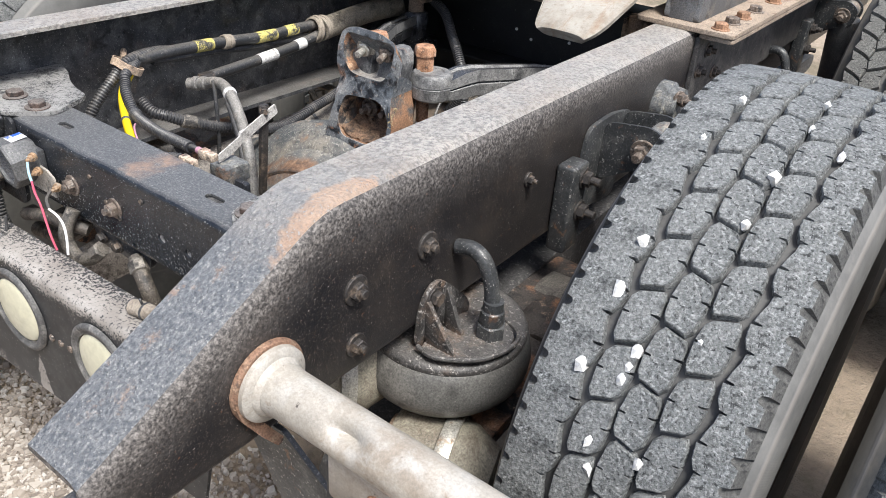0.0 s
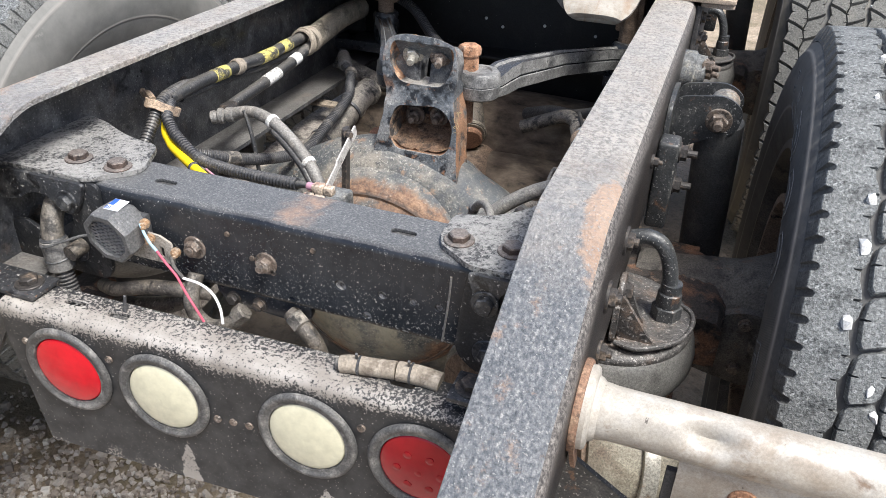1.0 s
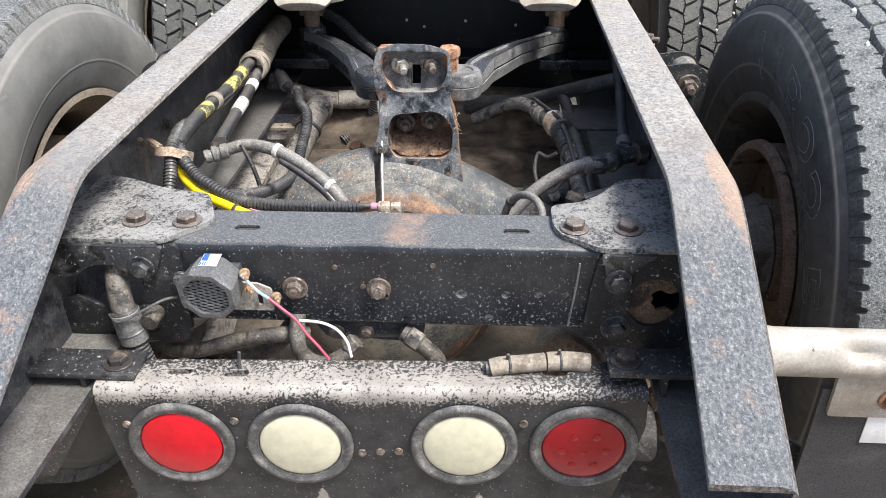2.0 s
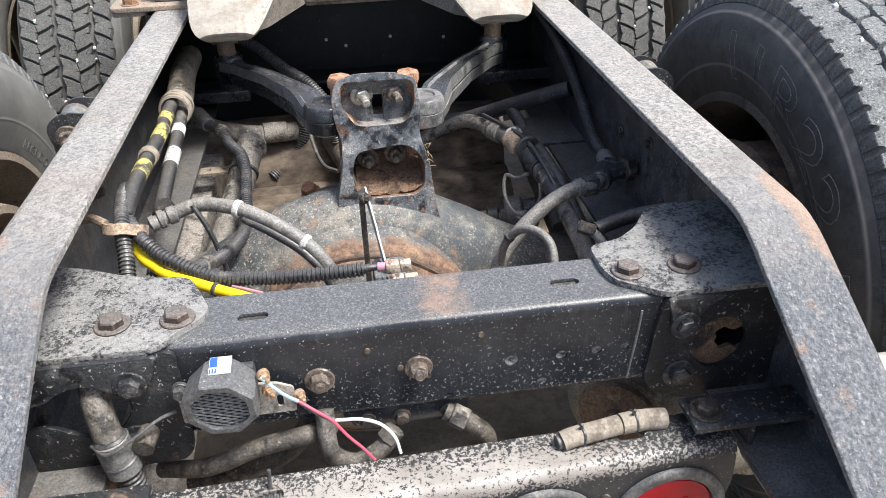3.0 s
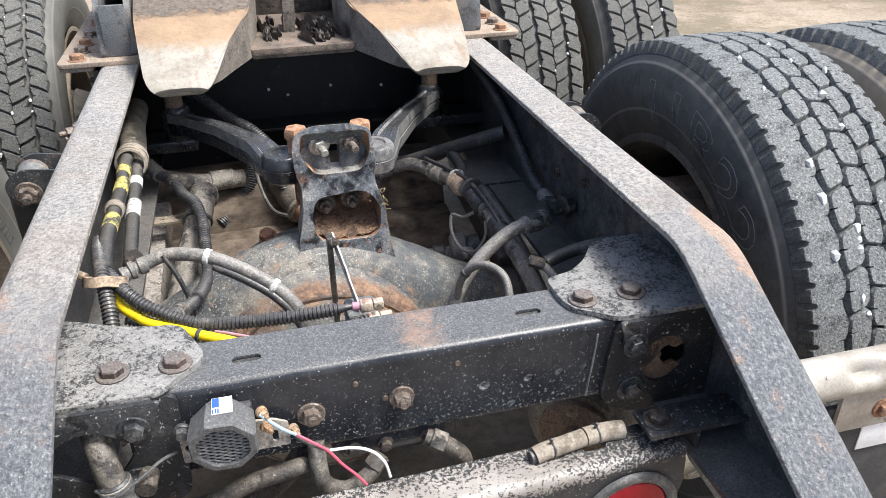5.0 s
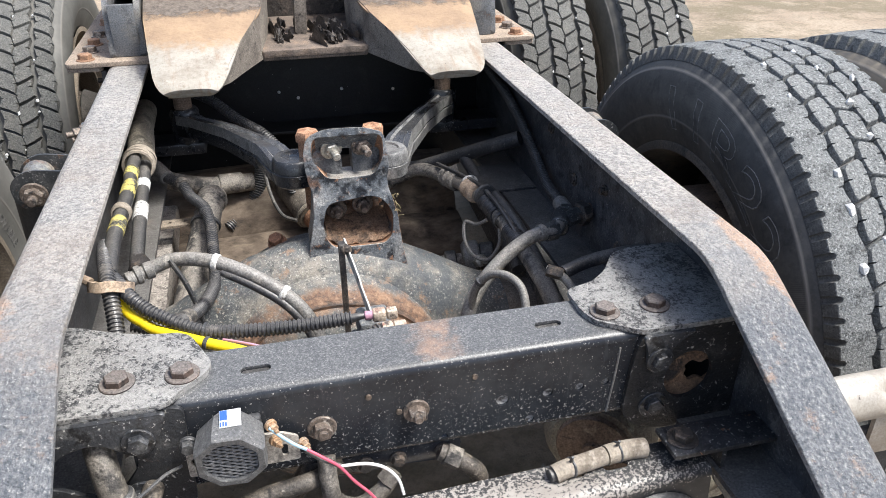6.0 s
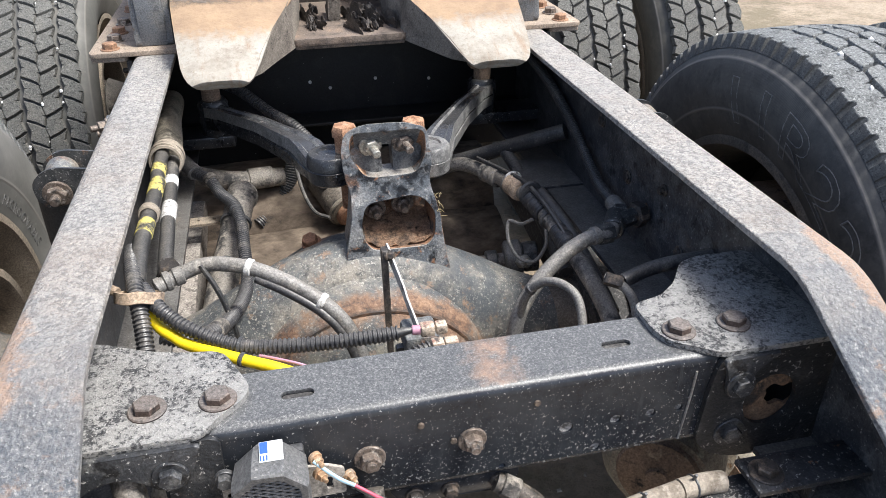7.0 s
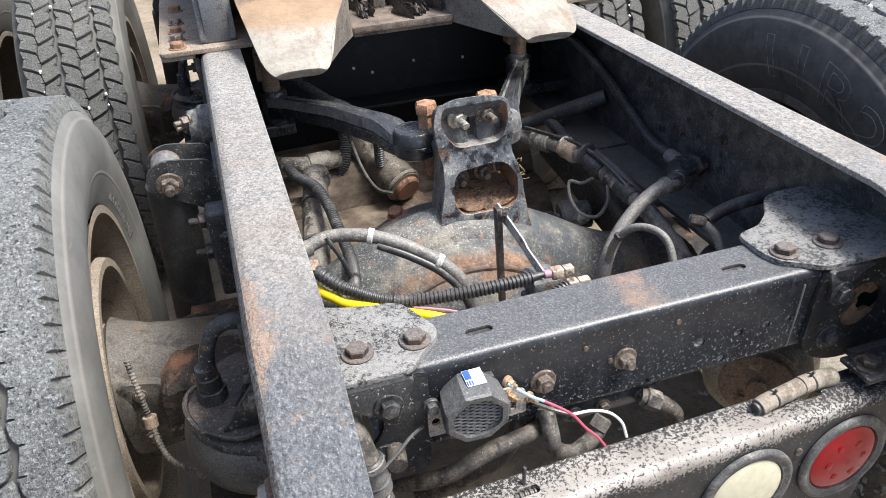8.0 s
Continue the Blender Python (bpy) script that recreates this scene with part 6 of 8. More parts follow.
def build_mount_plate(side):
    root = thing("mounting_plate", (side * 0.43, 1.4, RAIL_TOP), "dusty steel mounting plate with rusty bolts on the rail top", "mounting plate", "mounting plates")
    bm = bmesh.new()
    a, b = sorted((side * 0.300, side * 0.503))
    prism(bm, rounded([(a, 0.960), (b, 0.960), (b, 2.2), (a, 2.2)], 0.012), XY, RAIL_TOP + 0.0008, RAIL_TOP + 0.0095, 0.0015)
    a2, b2 = sorted((side * 0.434, side * 0.502))
    prism(bm, rounded([(a2, 0.966), (b2, 0.966), (b2, 2.2), (a2, 2.2)], 0.008), XY, RAIL_TOP - 0.0095, RAIL_TOP - 0.0012, 0.0015)
    part("plate", bm, M["plate_dusty"], root)
    bm = bmesh.new()
    a, b = sorted((side * 0.345, side * 0.418))
    prism(bm, rounded([(0.992, 0.895), (2.1, 0.895), (2.1, 1.034), (1.05, 1.034), (1.008, 0.99)], 0.01), YZ, a, a + 0.012, 0.002)
    prism(bm, rounded([(0.992, 0.895), (2.1, 0.895), (2.1, 1.034), (1.05, 1.034), (1.008, 0.99)], 0.01), YZ, b - 0.012, b, 0.002)
    prism(bm, [(a + 0.011, 0.895), (b - 0.011, 0.895), (b - 0.011, 1.0), (a + 0.011, 1.0)], XZ, 0.994, 1.004, 0.002)
    part("upright", bm, M["grey_paint"], root, "grey painted upright angle")
    for i, y in enumerate((0.990, 1.055, 1.12, 1.20, 1.33, 1.48)):
        bolt(root, (side * 0.466, y, RAIL_TOP + 0.0095), (0, 0, 1), M["bolt_orange"] if i % 2 == 0 else M["bolt_brown"], 0.014, 0.013, 1.3, 0.0, 0.3 * i)
    bm = bmesh.new()
    prism(bm, [(0.972, 0.72), (0.972, RAIL_TOP - 0.010), (1.9, RAIL_TOP - 0.010), (1.9, 0.72)], YZ, side * 0.428, side * 0.438, 0.001)
    part("side_plate", bm, M["dusty_steel"], root)
    for y, z in ((0.998, 0.803), (1.03, 0.84), (1.1, 0.78)):
        bolt(root, (side * 0.438, y, z), (side, 0, 0), M["bolt_dark"], 0.011, 0.010, 1.4, 0.01)
    return root


M["bolt_orange"] = layered("bolt_orange", (0.26, 0.15, 0.092), [((0.2, 0.11, 0.06), 60, 0.5, 0.7, 4)], 0.8)
build_mount_plate(-1)
build_mount_plate(1)


# ---------- outboard suspension ----------
def build_airbag(side):
    s = side
    c = Vector((s * 0.419, 0.205, 0))
    root = thing("air_spring", (c.x, c.y, 0.40), "dark rubber air spring with rusty top plate under its bracket", "air spring", "air springs")
    bm = bmesh.new()
    lathe(bm, (c.x, c.y, 0), (0, 0, 1), [(0.512, 0.060), (0.509, 0.080), (0.512, 0.095), (0.520, 0.108), (0.532, 0.119), (0.547, 0.1255), (0.564, 0.1265), (0.582, 0.1225), (0.594, 0.1165), (0.600, 0.110)], 56)
    for v in bm.verts:
        k = max(0.0, min(1.0, (0.600 - v.co.z) / 0.09))
        v.co += Vector((0, -0.008 * k, 0))
    part("bellows", bm, M["rubber_grey"], root)
    bm = bmesh.new()
    lathe(bm, (c.x, c.y, 0), (0, 0, 1), [(0.593, 0.112), (0.595, 0.1155), (0.600, 0.1165), (0.605, 0.1145), (0.608, 0.109), (0.6095, 0.099), (0.6105, 0.080), (0.6125, 0.03)], 56)
    part("top_plate", bm, M["dark_rusty"], root, "black rust-edged top plate")
    bm = bmesh.new()
    lathe(bm, (c.x, c.y, 0), (0, 0, 1), [(0.36, 0.062), (0.46, 0.066), (0.500, 0.066), (0.504, 0.05)], 32)
    part("piston", bm, M["rubber"], root)
    # bracket with two gusset ribs, bolted to the rail web
    bm = bmesh.new()
    prism(bm, rounded([(0.112, 0.6130), (0.235, 0.6130), (0.225, 0.640), (0.175, 0.690), (0.155, 0.706), (0.130, 0.700), (0.116, 0.670)], 0.014, 5), YZ, s * 0.428, s * 0.436, 0.002)
    prism(bm, rounded([(s * 0.4362, 0.112), (s * 0.468, 0.108), (s * 0.512, 0.140), (s * 0.530, 0.185), (s * 0.524, 0.222), (s * 0.490, 0.240), (s * 0.4362, 0.236)], 0.022, 5), XY, 0.6130, 0.6200, 0.003)
    for y in (0.128, 0.172):
        q = [(0.4362, 0.6201), (0.488 if y < 0.15 else 0.470, 0.6201), (0.476 if y < 0.15 else 0.460, 0.632), (0.4362, 0.688)]
        prism(bm, rounded([(s * a, b) for a, b in q], 0.006), XZ, y - 0.0035, y + 0.0035, 0.0012)
    part("bracket", bm, M["dark_rusty"], root)
    bm = bmesh.new()
    tube(bm, [(s * 0.4362, 0.110, 0.6210), (s * 0.470, 0.107, 0.6210), (s * 0.514, 0.140, 0.6210), (s * 0.532, 0.186, 0.6210), (s * 0.525, 0.224, 0.6210), (s * 0.490, 0.242, 0.6210)], 0.0035, 8, 6)
    part("weld_bead", bm, M["dark_rusty"], root, "dusty weld bead round the bracket foot")
    for y, z in ((0.142, 0.684),):
        bolt(root, (s * 0.436, y, z), (s, 0, 0), M["bolt_dark"], 0.011, 0.011, 1.4)
    bm = bmesh.new()
    tube(bm, [(s * 0.430, 0.197, 0.736), (s * 0.452, 0.198, 0.741), (s * 0.472, 0.198, 0.732), (s * 0.485, 0.199, 0.706), (s * 0.491, 0.199, 0.675), (s * 0.494, 0.199, 0.640)], 0.0108, 16)
    part("air_pipe", bm, M["chipped_black"], root)
    bm = bmesh.new()
    lathe(bm, (s * 0.494, 0.199, 0.619), (0, 0, 1), [(0, 0.021), (0.020, 0.021), (0.022, 0.018)], 6)
    lathe(bm, (s * 0.494, 0.199, 0.6405), (0, 0, 1), [(0, 0.0165), (0.004, 0.0175), (0.020, 0.0165), (0.022, 0.0145), (0.036, 0.0145)], 18)
    part("fitting", bm, M["chipped_black"], root)
    return root


M["rubber_grey"] = layered("rubber_grey", (0.105, 0.102, 0.095), [((0.19, 0.178, 0.16), 10, 0.46, 0.8, 8), ((0.04, 0.039, 0.037), 24, 0.54, 0.70, 7), ((0.25, 0.235, 0.21), 200, 0.62, 0.72, 5), ((0.17, 0.125, 0.09), 16, 0.60, 0.74, 8)], 0.42, 0.0, (80, 0.4, 0.0012))
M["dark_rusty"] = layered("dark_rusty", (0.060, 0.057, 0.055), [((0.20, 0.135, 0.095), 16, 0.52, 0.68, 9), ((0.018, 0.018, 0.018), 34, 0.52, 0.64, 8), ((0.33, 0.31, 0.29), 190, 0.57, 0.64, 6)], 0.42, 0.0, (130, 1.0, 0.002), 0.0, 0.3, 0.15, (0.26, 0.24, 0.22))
for _s in (1, -1):
    copy_thing(build_airbag(_s), pose(_s * 0.419, 0.205 + 1.35, 0.40))


M["shock_black"] = layered("shock_black", (0.055, 0.056, 0.057), [((0.14, 0.134, 0.125), 18, 0.48, 0.76, 9), ((0.20, 0.195, 0.18), 380, 0.64, 0.72, 3), ((0.16, 0.10, 0.07), 40, 0.62, 0.74, 7)], 0.55, 0.0, (200, 0.5, 0.001))


def build_side_bracket(side):
    s = side
    root = thing("shock_mount", (s * 0.45, 0.55, 0.45), "black shock absorber and its bolted rail bracket", "shock absorber", "shock absorbers")
    bm = bmesh.new()
    box(bm, *sorted((s * 0.428, s * 0.462)), 0.455, 0.505, 0.618, 0.772, 0.006, 3)
    part("clamp_block", bm, M["chipped_black"], root)
    for z in (0.747, 0.689):
        bolt(root, (s * 0.462, 0.490, z), (s, 0, 0), M["bolt_dark"], 0.013, 0.013, 1.35, 0.016)
    bm = bmesh.new()
    prism(bm, rounded([(0.52, 0.66), (0.68, 0.64), (0.70, 0.80), (0.62, 0.812), (0.54, 0.806)], 0.02), YZ, s * 0.428, s * 0.436, 0.001)
    for d in (0.594, 0.668):
        prism(bm, rounded([(s * 0.4365, 0.70), (s * 0.50, 0.738), (s * 0.545, 0.752), (s * 0.552, 0.795), (s * 0.52, 0.818), (s * 0.4365, 0.806)], 0.018), XZ, d, d + 0.005)
    part("bracket", bm, M["chipped_black"], root)
    bm = bmesh.new()
    cyl(bm, (s * 0.515, 0.6, 0.778), (s * 0.518, 0.668, 0.784), 0.026, 20, 0.004)
    part("eye", bm, M["cast_grey"], root, "dusty round eye bushing")
    bolt(root, (s * 0.513, 0.585, 0.776), (0, -1, -0.1), M["bolt_brown"], 0.016, 0.014, 1.4, 0.014)
    bm = bmesh.new()
    cyl(bm, (s * 0.517, 0.63, 0.765), (s * 0.535, 0.68, 0.42), 0.040, 24, 0.006)
    part("shock_body", bm, M["shock_black"], root)
    # boss with pipe fittings further forward on the web
    bm = bmesh.new()
    lathe(bm, (s * 0.427, 0.845, 0.775), (s, 0, 0), [(0, 0.042), (0.022, 0.042), (0.026, 0.036), (0.044, 0.034), (0.046, 0.02)], 24)
    part("boss", bm, M["cast_grey"], root)
    for y, z in ((0.83, 0.795), (0.87, 0.77), (0.84, 0.74)):
        bolt(root, (s * 0.470, y, z), (s, -0.4, 0), M["bolt_brown"], 0.012, 0.016, 1.2, 0.014)
    return root


for _s in (1, -1):
    copy_thing(build_side_bracket(_s), pose(_s * 0.45, 0.55 + 1.35, 0.45))


M["seat_scale"] = layered("seat_scale", (0.050, 0.042, 0.037), [((0.25, 0.13, 0.075), 9, 0.50, 0.60, 9), ((0.36, 0.26, 0.19), 40, 0.58, 0.68, 8), ((0.016, 0.015, 0.015), 30, 0.52, 0.62, 9)], 0.7, 0.0, (70, 1.0, 0.005))


def build_axle_seat(side):
    """Rusty trailing arm and seat between the air spring and the axle."""
    s = side
    root = thing("axle_seat", (s * 0.46, 0.42, 0.42), "rust-scaled axle seat and trailing arm beside the air spring", "axle seat", "axle seats")
    bm = bmesh.new()
    prism(bm, rounded([(0.10, 0.435), (0.30, 0.455), (0.36, 0.43), (0.60, 0.43), (0.62, 0.50), (0.56, 0.545), (0.40, 0.548), (0.33, 0.52), (0.26, 0.475), (0.10, 0.458)], 0.02, 5), YZ, s * 0.405, s * 0.530, 0.010)
    for v in bm.verts:
        v.co += Vector((0, 0.004 * noise.noise(v.co * 25), 0.006 * noise.noise(v.co * 22)))
    part("arm", bm, M["seat_scale"], root)
    bm = bmesh.new()
    bmesh.ops.create_grid(bm, x_segments=14, y_segments=14, size=0.5)
    for v in bm.verts:
        u, w = v.co.x + 0.5, v.co.y + 0.5
        v.co = Vector((s * (0.436 + 0.150 * u), 0.345 + 0.205 * w, 0.552 + 0.006 * noise.noise((u * 9, w * 9, 2.0)) - 0.020 * (2 * u - 1) ** 6 - 0.02 * (2 * w - 1) ** 6))
    ext = bmesh.ops.extrude_face_region(bm, geom=bm.faces[:])
    for v in [g for g in ext["geom"] if isinstance(g, bmesh.types.BMVert)]:
        v.co.z = 0.44
    bmesh.ops.recalc_face_normals(bm, faces=bm.faces)
    part("seat_block", bm, M["seat_scale"], root, "rust-flaked square seat block")
    return root


for _s in (1, -1):
    copy_thing(build_axle_seat(_s), pose(_s * 0.46, 0.42 + 1.35, 0.42))


M["hub_grey"] = layered("hub_grey", (0.105, 0.095, 0.083), [((0.20, 0.18, 0.152), 14, 0.48, 0.70, 8), ((0.04, 0.037, 0.034), 24, 0.52, 0.66, 9), ((0.17, 0.115, 0.08), 30, 0.60, 0.70, 8)], 0.7, 0.0, (120, 0.8, 0.002))


def build_brakes(side):
    s = side
    # right drum a darker brown than the left, with its shade painted in
    tan = M["tan_dirt"] if s < 0 else M["brown_shade"]
    root = thing("brake_drum", (s * 0.70, AX_Y, 0.28), "dust-caked brake drum and backing inside the wheel", "brake drum", "brake drums")
    bm = bmesh.new()
    lathe(bm, (0, AX_Y, AX_Z), (s, 0, 0), [(0.70, 0.190), (0.645, 0.192), (0.640, 0.196), (0.640, 0.210), (0.655, 0.214), (0.662, 0.207), (0.78, 0.205), (0.79, 0.15)], 48, False)
    lathe(bm, (0, AX_Y, AX_Z), (s, 0, 0), [(0.70, 0.19), (0.705, 0.07)], 48, False)
    part("drum", bm, tan, root)
    bm = bmesh.new()
    lathe(bm, (0, AX_Y, AX_Z), (s, 0, 0), [(0.630, 0.072), (0.640, 0.09), (0.665, 0.10), (0.70, 0.10)], 32)
    part("spider", bm, tan, root)
    bm = bmesh.new()
    prism(bm, rounded([(s * 0.655, 0.395), (s * 0.655, 0.545), (s * 0.60, 0.540), (s * 0.53, 0.500), (s * 0.51, 0.45), (s * 0.55, 0.41)], 0.022, 5), XZ, 0.372, 0.388, 0.003)
    lathe(bm, (0, AX_Y, 0.487), (s, 0, 0), [(0.43, 0.070), (0.50, 0.074), (0.56, 0.079), (0.60, 0.086), (0.63, 0.097), (0.652, 0.108), (0.656, 0.110), (0.662, 0.104)], 36)
    for v in bm.verts:
        v.co += Vector((0, 0.003 * noise.noise(v.co * 24), 0.004 * noise.noise(v.co * 22)))
    part("cam_bracket", bm, M["hub_grey"], root, "grey-brown dusty axle end and cam bracket")
    for x, z in ((0.62, 0.52), (0.62, 0.43), (0.55, 0.48)):
        bolt(root, (s * x, 0.372, z), (0, -1, 0), M["bolt_brown"], 0.009, 0.009, 1.3)
    for i in range(6):
        a = radians(30 + 60 * i)
        bolt(root, (s * 0.665, AX_Y + 0.095 * math.cos(a), AX_Z + 0.095 * math.sin(a)), (-s, 0, 0), M["bolt_brown"], 0.011, 0.012, 1.3)
    return root


for _s in (1, -1):
    copy_thing(build_brakes(_s), pose(_s * 0.70, FR_Y, 0.28))


def build_chamber(p, axis, label, r=0.078):
    root = thing("brake_chamber", (p[0], p[1], p[2] - r), label, "brake chamber", "brake chambers")
    bm = bmesh.new()
    lathe(bm, p, axis, [(-0.085, 0.02), (-0.082, r * 0.8), (-0.06, r), (-0.006, r + 0.002), (0.006, r + 0.002), (0.03, r * 0.97), (0.07, r * 0.7), (0.078, 0.02)], 32)
    part("can", bm, M["chamber_pale"], root)
    bm = bmesh.new()
    lathe(bm, p, axis, [(-0.083, r * 0.70), (-0.089, r * 0.66), (-0.090, r * 0.2), (-0.096, r * 0.18), (-0.097, 0.002)], 28)
    part("end_plate", bm, M["brown_shade"], root)
    bm = bmesh.new()
    lathe(bm, p, axis, [(-0.011, r + 0.001), (-0.011, r + 0.011), (-0.004, r + 0.013), (0.004, r + 0.013), (0.011, r + 0.011), (0.011, r + 0.001)], 32, False)
    part("clamp_band", bm, M["zinc"], root, "bright clamp band")
    return root


M["chamber_pale"] = layered("chamber_pale", (0.25, 0.23, 0.18), [((0.13, 0.10, 0.075), 14, 0.46, 0.66, 9), ((0.42, 0.41, 0.31), 30, 0.6, 0.75, 7)], 0.7)
build_chamber((0.315, 0.085, 0.545), (0.75, 1, -0.1), "pale dusty brake chamber with clamp band below the crossmember")
build_chamber((0.492, 0.115, 0.425), (1, 0.35, -0.1), "pale dusty brake chamber below the air spring")


# ---------- mudflap hangers ----------
M["ring_rust"] = layered("ring_rust", (0.20, 0.115, 0.075), [((0.36, 0.25, 0.17), 40, 0.5, 0.7, 7), ((0.07, 0.05, 0.04), 50, 0.56, 0.68, 6)], 0.8, 0.0, (120, 0.8, 0.002))


def build_hanger(side):
    s = side
    y, z = -0.138, 0.719
    root = thing("mudflap_hanger", (s * 0.8, y, 0.25), "dented pale painted mudflap hanger tube with black flap", "mudflap hanger", "mudflap hangers")
    bm = bmesh.new()
    seg, L = 48, 110
    rings = []
    for i in range(L + 1):
        x = 0.428 + (1.22 - 0.428) * i / L
        ring = []
        for k in range(seg):
            a = 2 * math.pi * k / seg
            yy, zz = math.cos(a), math.sin(a)
            dx, da = (x - 0.556) / 0.021, (a - radians(136)) / 0.55
            dent = 0.021 * math.exp(-dx * dx - da * da)
            lump = 0.0022 * math.exp(-((x - 0.452) / 0.006) ** 2) * (1 + noise.noise((a * 2.0, 1.0, 0.0)))
            rr = 0.0280 - dent + lump + 0.0004 * noise.noise((x * 30, a * 2, 4.0))
            ring.append(bm.verts.new((s * x, y + yy * rr, z + zz * rr)))
        rings.append(ring)
    for a, b in zip(rings, rings[1:]):
        for i in range(seg):
            bm.faces.new((a[i], a[(i + 1) % seg], b[(i + 1) % seg], b[i]))
    bm.faces.new(rings[0])
    bm.faces.new(rings[-1])
    part("tube", bm, M["pale_paint"], root, "dented cream tube")
    bm = bmesh.new()
    lathe(bm, (s * 0.4275, y, z), (s, 0, 0), [(0, 0.0485), (0.004, 0.0490), (0.0075, 0.0470), (0.008, 0.040)], 36, False)
    part("flange_ring", bm, M["ring_rust"], root, "rusted flange ring at the rail")
    bm = bmesh.new()
    lathe(bm, (s * 0.4345, y, z), (s, 0, 0), [(0, 0.0440), (0.006, 0.0435), (0.0085, 0.0410), (0.010, 0.0340), (0.0135, 0.0325), (0.017, 0.0295), (0.019, 0.027)], 36, False)
    part("collar", bm, M["pale_paint"], root)
    bm = bmesh.new()
    prism(bm, rounded([(s * 0.535, 0.640), (s * 1.20, 0.640), (s * 1.20, 0.702), (s * 0.535, 0.702)], 0.004), XZ, y - 0.018, y - 0.012, 0.001)
    part("flap_bar", bm, M["pale_paint"], root)
    for x in (0.60, 0.85, 1.1):
        bolt(root, (s * x, y - 0.018, 0.668), (0, -1, 0), M["rust"], 0.010, 0.008, 1.5)
    bm = bmesh.new()
    box(bm, *sorted((s * 0.525, s * 1.18)), y - 0.0115, y - 0.0035, 0.12, 0.675, 0.001)
    part("flap", bm, M["mudflap"], root, "black rubber mudflap")
    bm = bmesh.new()
    box(bm, *sorted((s * 0.585, s * 1.0)), y - 0.0135, y - 0.0117, 0.595, 0.637, 0.0004)
    part("patch", bm, M["label_white"], root, "white strip on the flap")
    bm = bmesh.new()
    prism(bm, rounded([(y - 0.049, 0.715), (y - 0.040, 0.690), (y - 0.016, 0.652), (y + 0.006, 0.622), (y + 0.014, 0.630), (y - 0.008, 0.664), (y - 0.028, 0.694)], 0.004), YZ, s * 0.430, s * 0.435, 0.001)
    part("hanger_strap", bm, M["ring_rust"], root)
    return root


build_hanger(1)
build_hanger(-1)


# ---------- backup alarm ----------
def build_alarm():
    root = thing("backup_alarm", (-0.2, -0.06, 0.69), "black plastic reversing alarm with louvred round face and white label", "alarm")
    c = Vector((-0.202, -0.05, 0.742))
    ax = Vector((-0.05, -1, -0.12)).normalized()
    bm = bmesh.new()
    lathe(bm, c, ax, [(-0.010, 0.029), (0.0, 0.0365), (0.022, 0.0388), (0.034, 0.0388), (0.0372, 0.0368), (0.0375, 0.0325), (0.0372, 0.0300)], 8, False, radians(22.5))
    lathe(bm, c, ax, [(0.0374, 0.0312), (0.0374, 0.0292), (0.028, 0.0285)], 32, False)
    body = part("body", bm, M["alarm_grey"], root, angle=30)
    bm = bmesh.new()
    lathe(bm, c, ax, [(0.022, 0.0290), (0.0222, 0.001)], 32)
    part("grille_back", bm, M["rubber"], body, "dark recess behind the louvres")
    d, u, w = frame_of(ax)
    for ang in (0.34, -0.34):
        uu = (u * math.cos(ang) + w * math.sin(ang))
        ww = d.cross(uu)
        for i in range(-5, 6):
            off = i * 0.0051
            hl = math.sqrt(max(0, 0.0288 ** 2 - off ** 2))
            if hl < 0.006:
                continue
            bm = bmesh.new()
            tube(bm, [c + d * 0.032 + ww * off - uu * hl, c + d * 0.032 + ww * off + uu * hl], 0.0011, 6, 1)
            part("louvre", bm, M["louvre_grey"], body)
    bm = bmesh.new()
    n = Vector((0, -0.1, 1)).normalized()
    box(bm, -0.0125, 0.0095, -0.012, 0.012, -0.0004, 0.0004)
    me_m = Matrix.Translation(c + Vector((0.004, -0.013, 0.0352))) @ Matrix.Rotation(radians(6), 4, "X")
    bmesh.ops.transform(bm, matrix=me_m, verts=bm.verts)
    lab = part("label", bm, M["label_white"], body, "white maker's label")
    bm = bmesh.new()
    box(bm, -0.0120, -0.0045, -0.002, 0.0115, 0.0004, 0.0007)
    for k in range(3):
        box(bm, -0.0120 + 0.0028 * k, -0.0104 + 0.0028 * k, -0.0108, -0.0045, 0.0004, 0.0007)
    bmesh.ops.transform(bm, matrix=me_m, verts=bm.verts)
    part("print", bm, M["label_blue"], lab, "blue printed block")
    bm = bmesh.new()
    holed_plate(bm, rounded([(-0.252, 0.695), (-0.133, 0.695), (-0.133, 0.728), (-0.150, 0.736), (-0.242, 0.742), (-0.252, 0.738)], 0.004), [rounded([(-0.1525, 0.7035), (-0.1455, 0.7035), (-0.1455, 0.7195), (-0.1525, 0.7195)], 0.003), slot(-0.243, 0.716, 0.0001, 0.005)], XZ, -0.052, -0.0485)
    part("bracket", bm, M["bracket_pale"], root, "pale slotted mounting bracket")
    bm = bmesh.new()
    box(bm, -0.222, -0.170, -0.050, -0.0382, 0.705, 0.760, 0.003)
    part("spacer", bm, M["plastic_black"], root)
    bolt(root, (-0.247, -0.052, 0.742), (0, -1, 0), M["plastic_black"], 0.008, 0.010, 1.2)
    for p in ((-0.160, -0.062, 0.758), (-0.158, -0.060, 0.735), (-0.129, -0.050, 0.715)):
        bolt(root, p, (0.5, -1, 0), M["brass"], 0.005, 0.009, 1.35, 0.005, name="terminal")
    return root


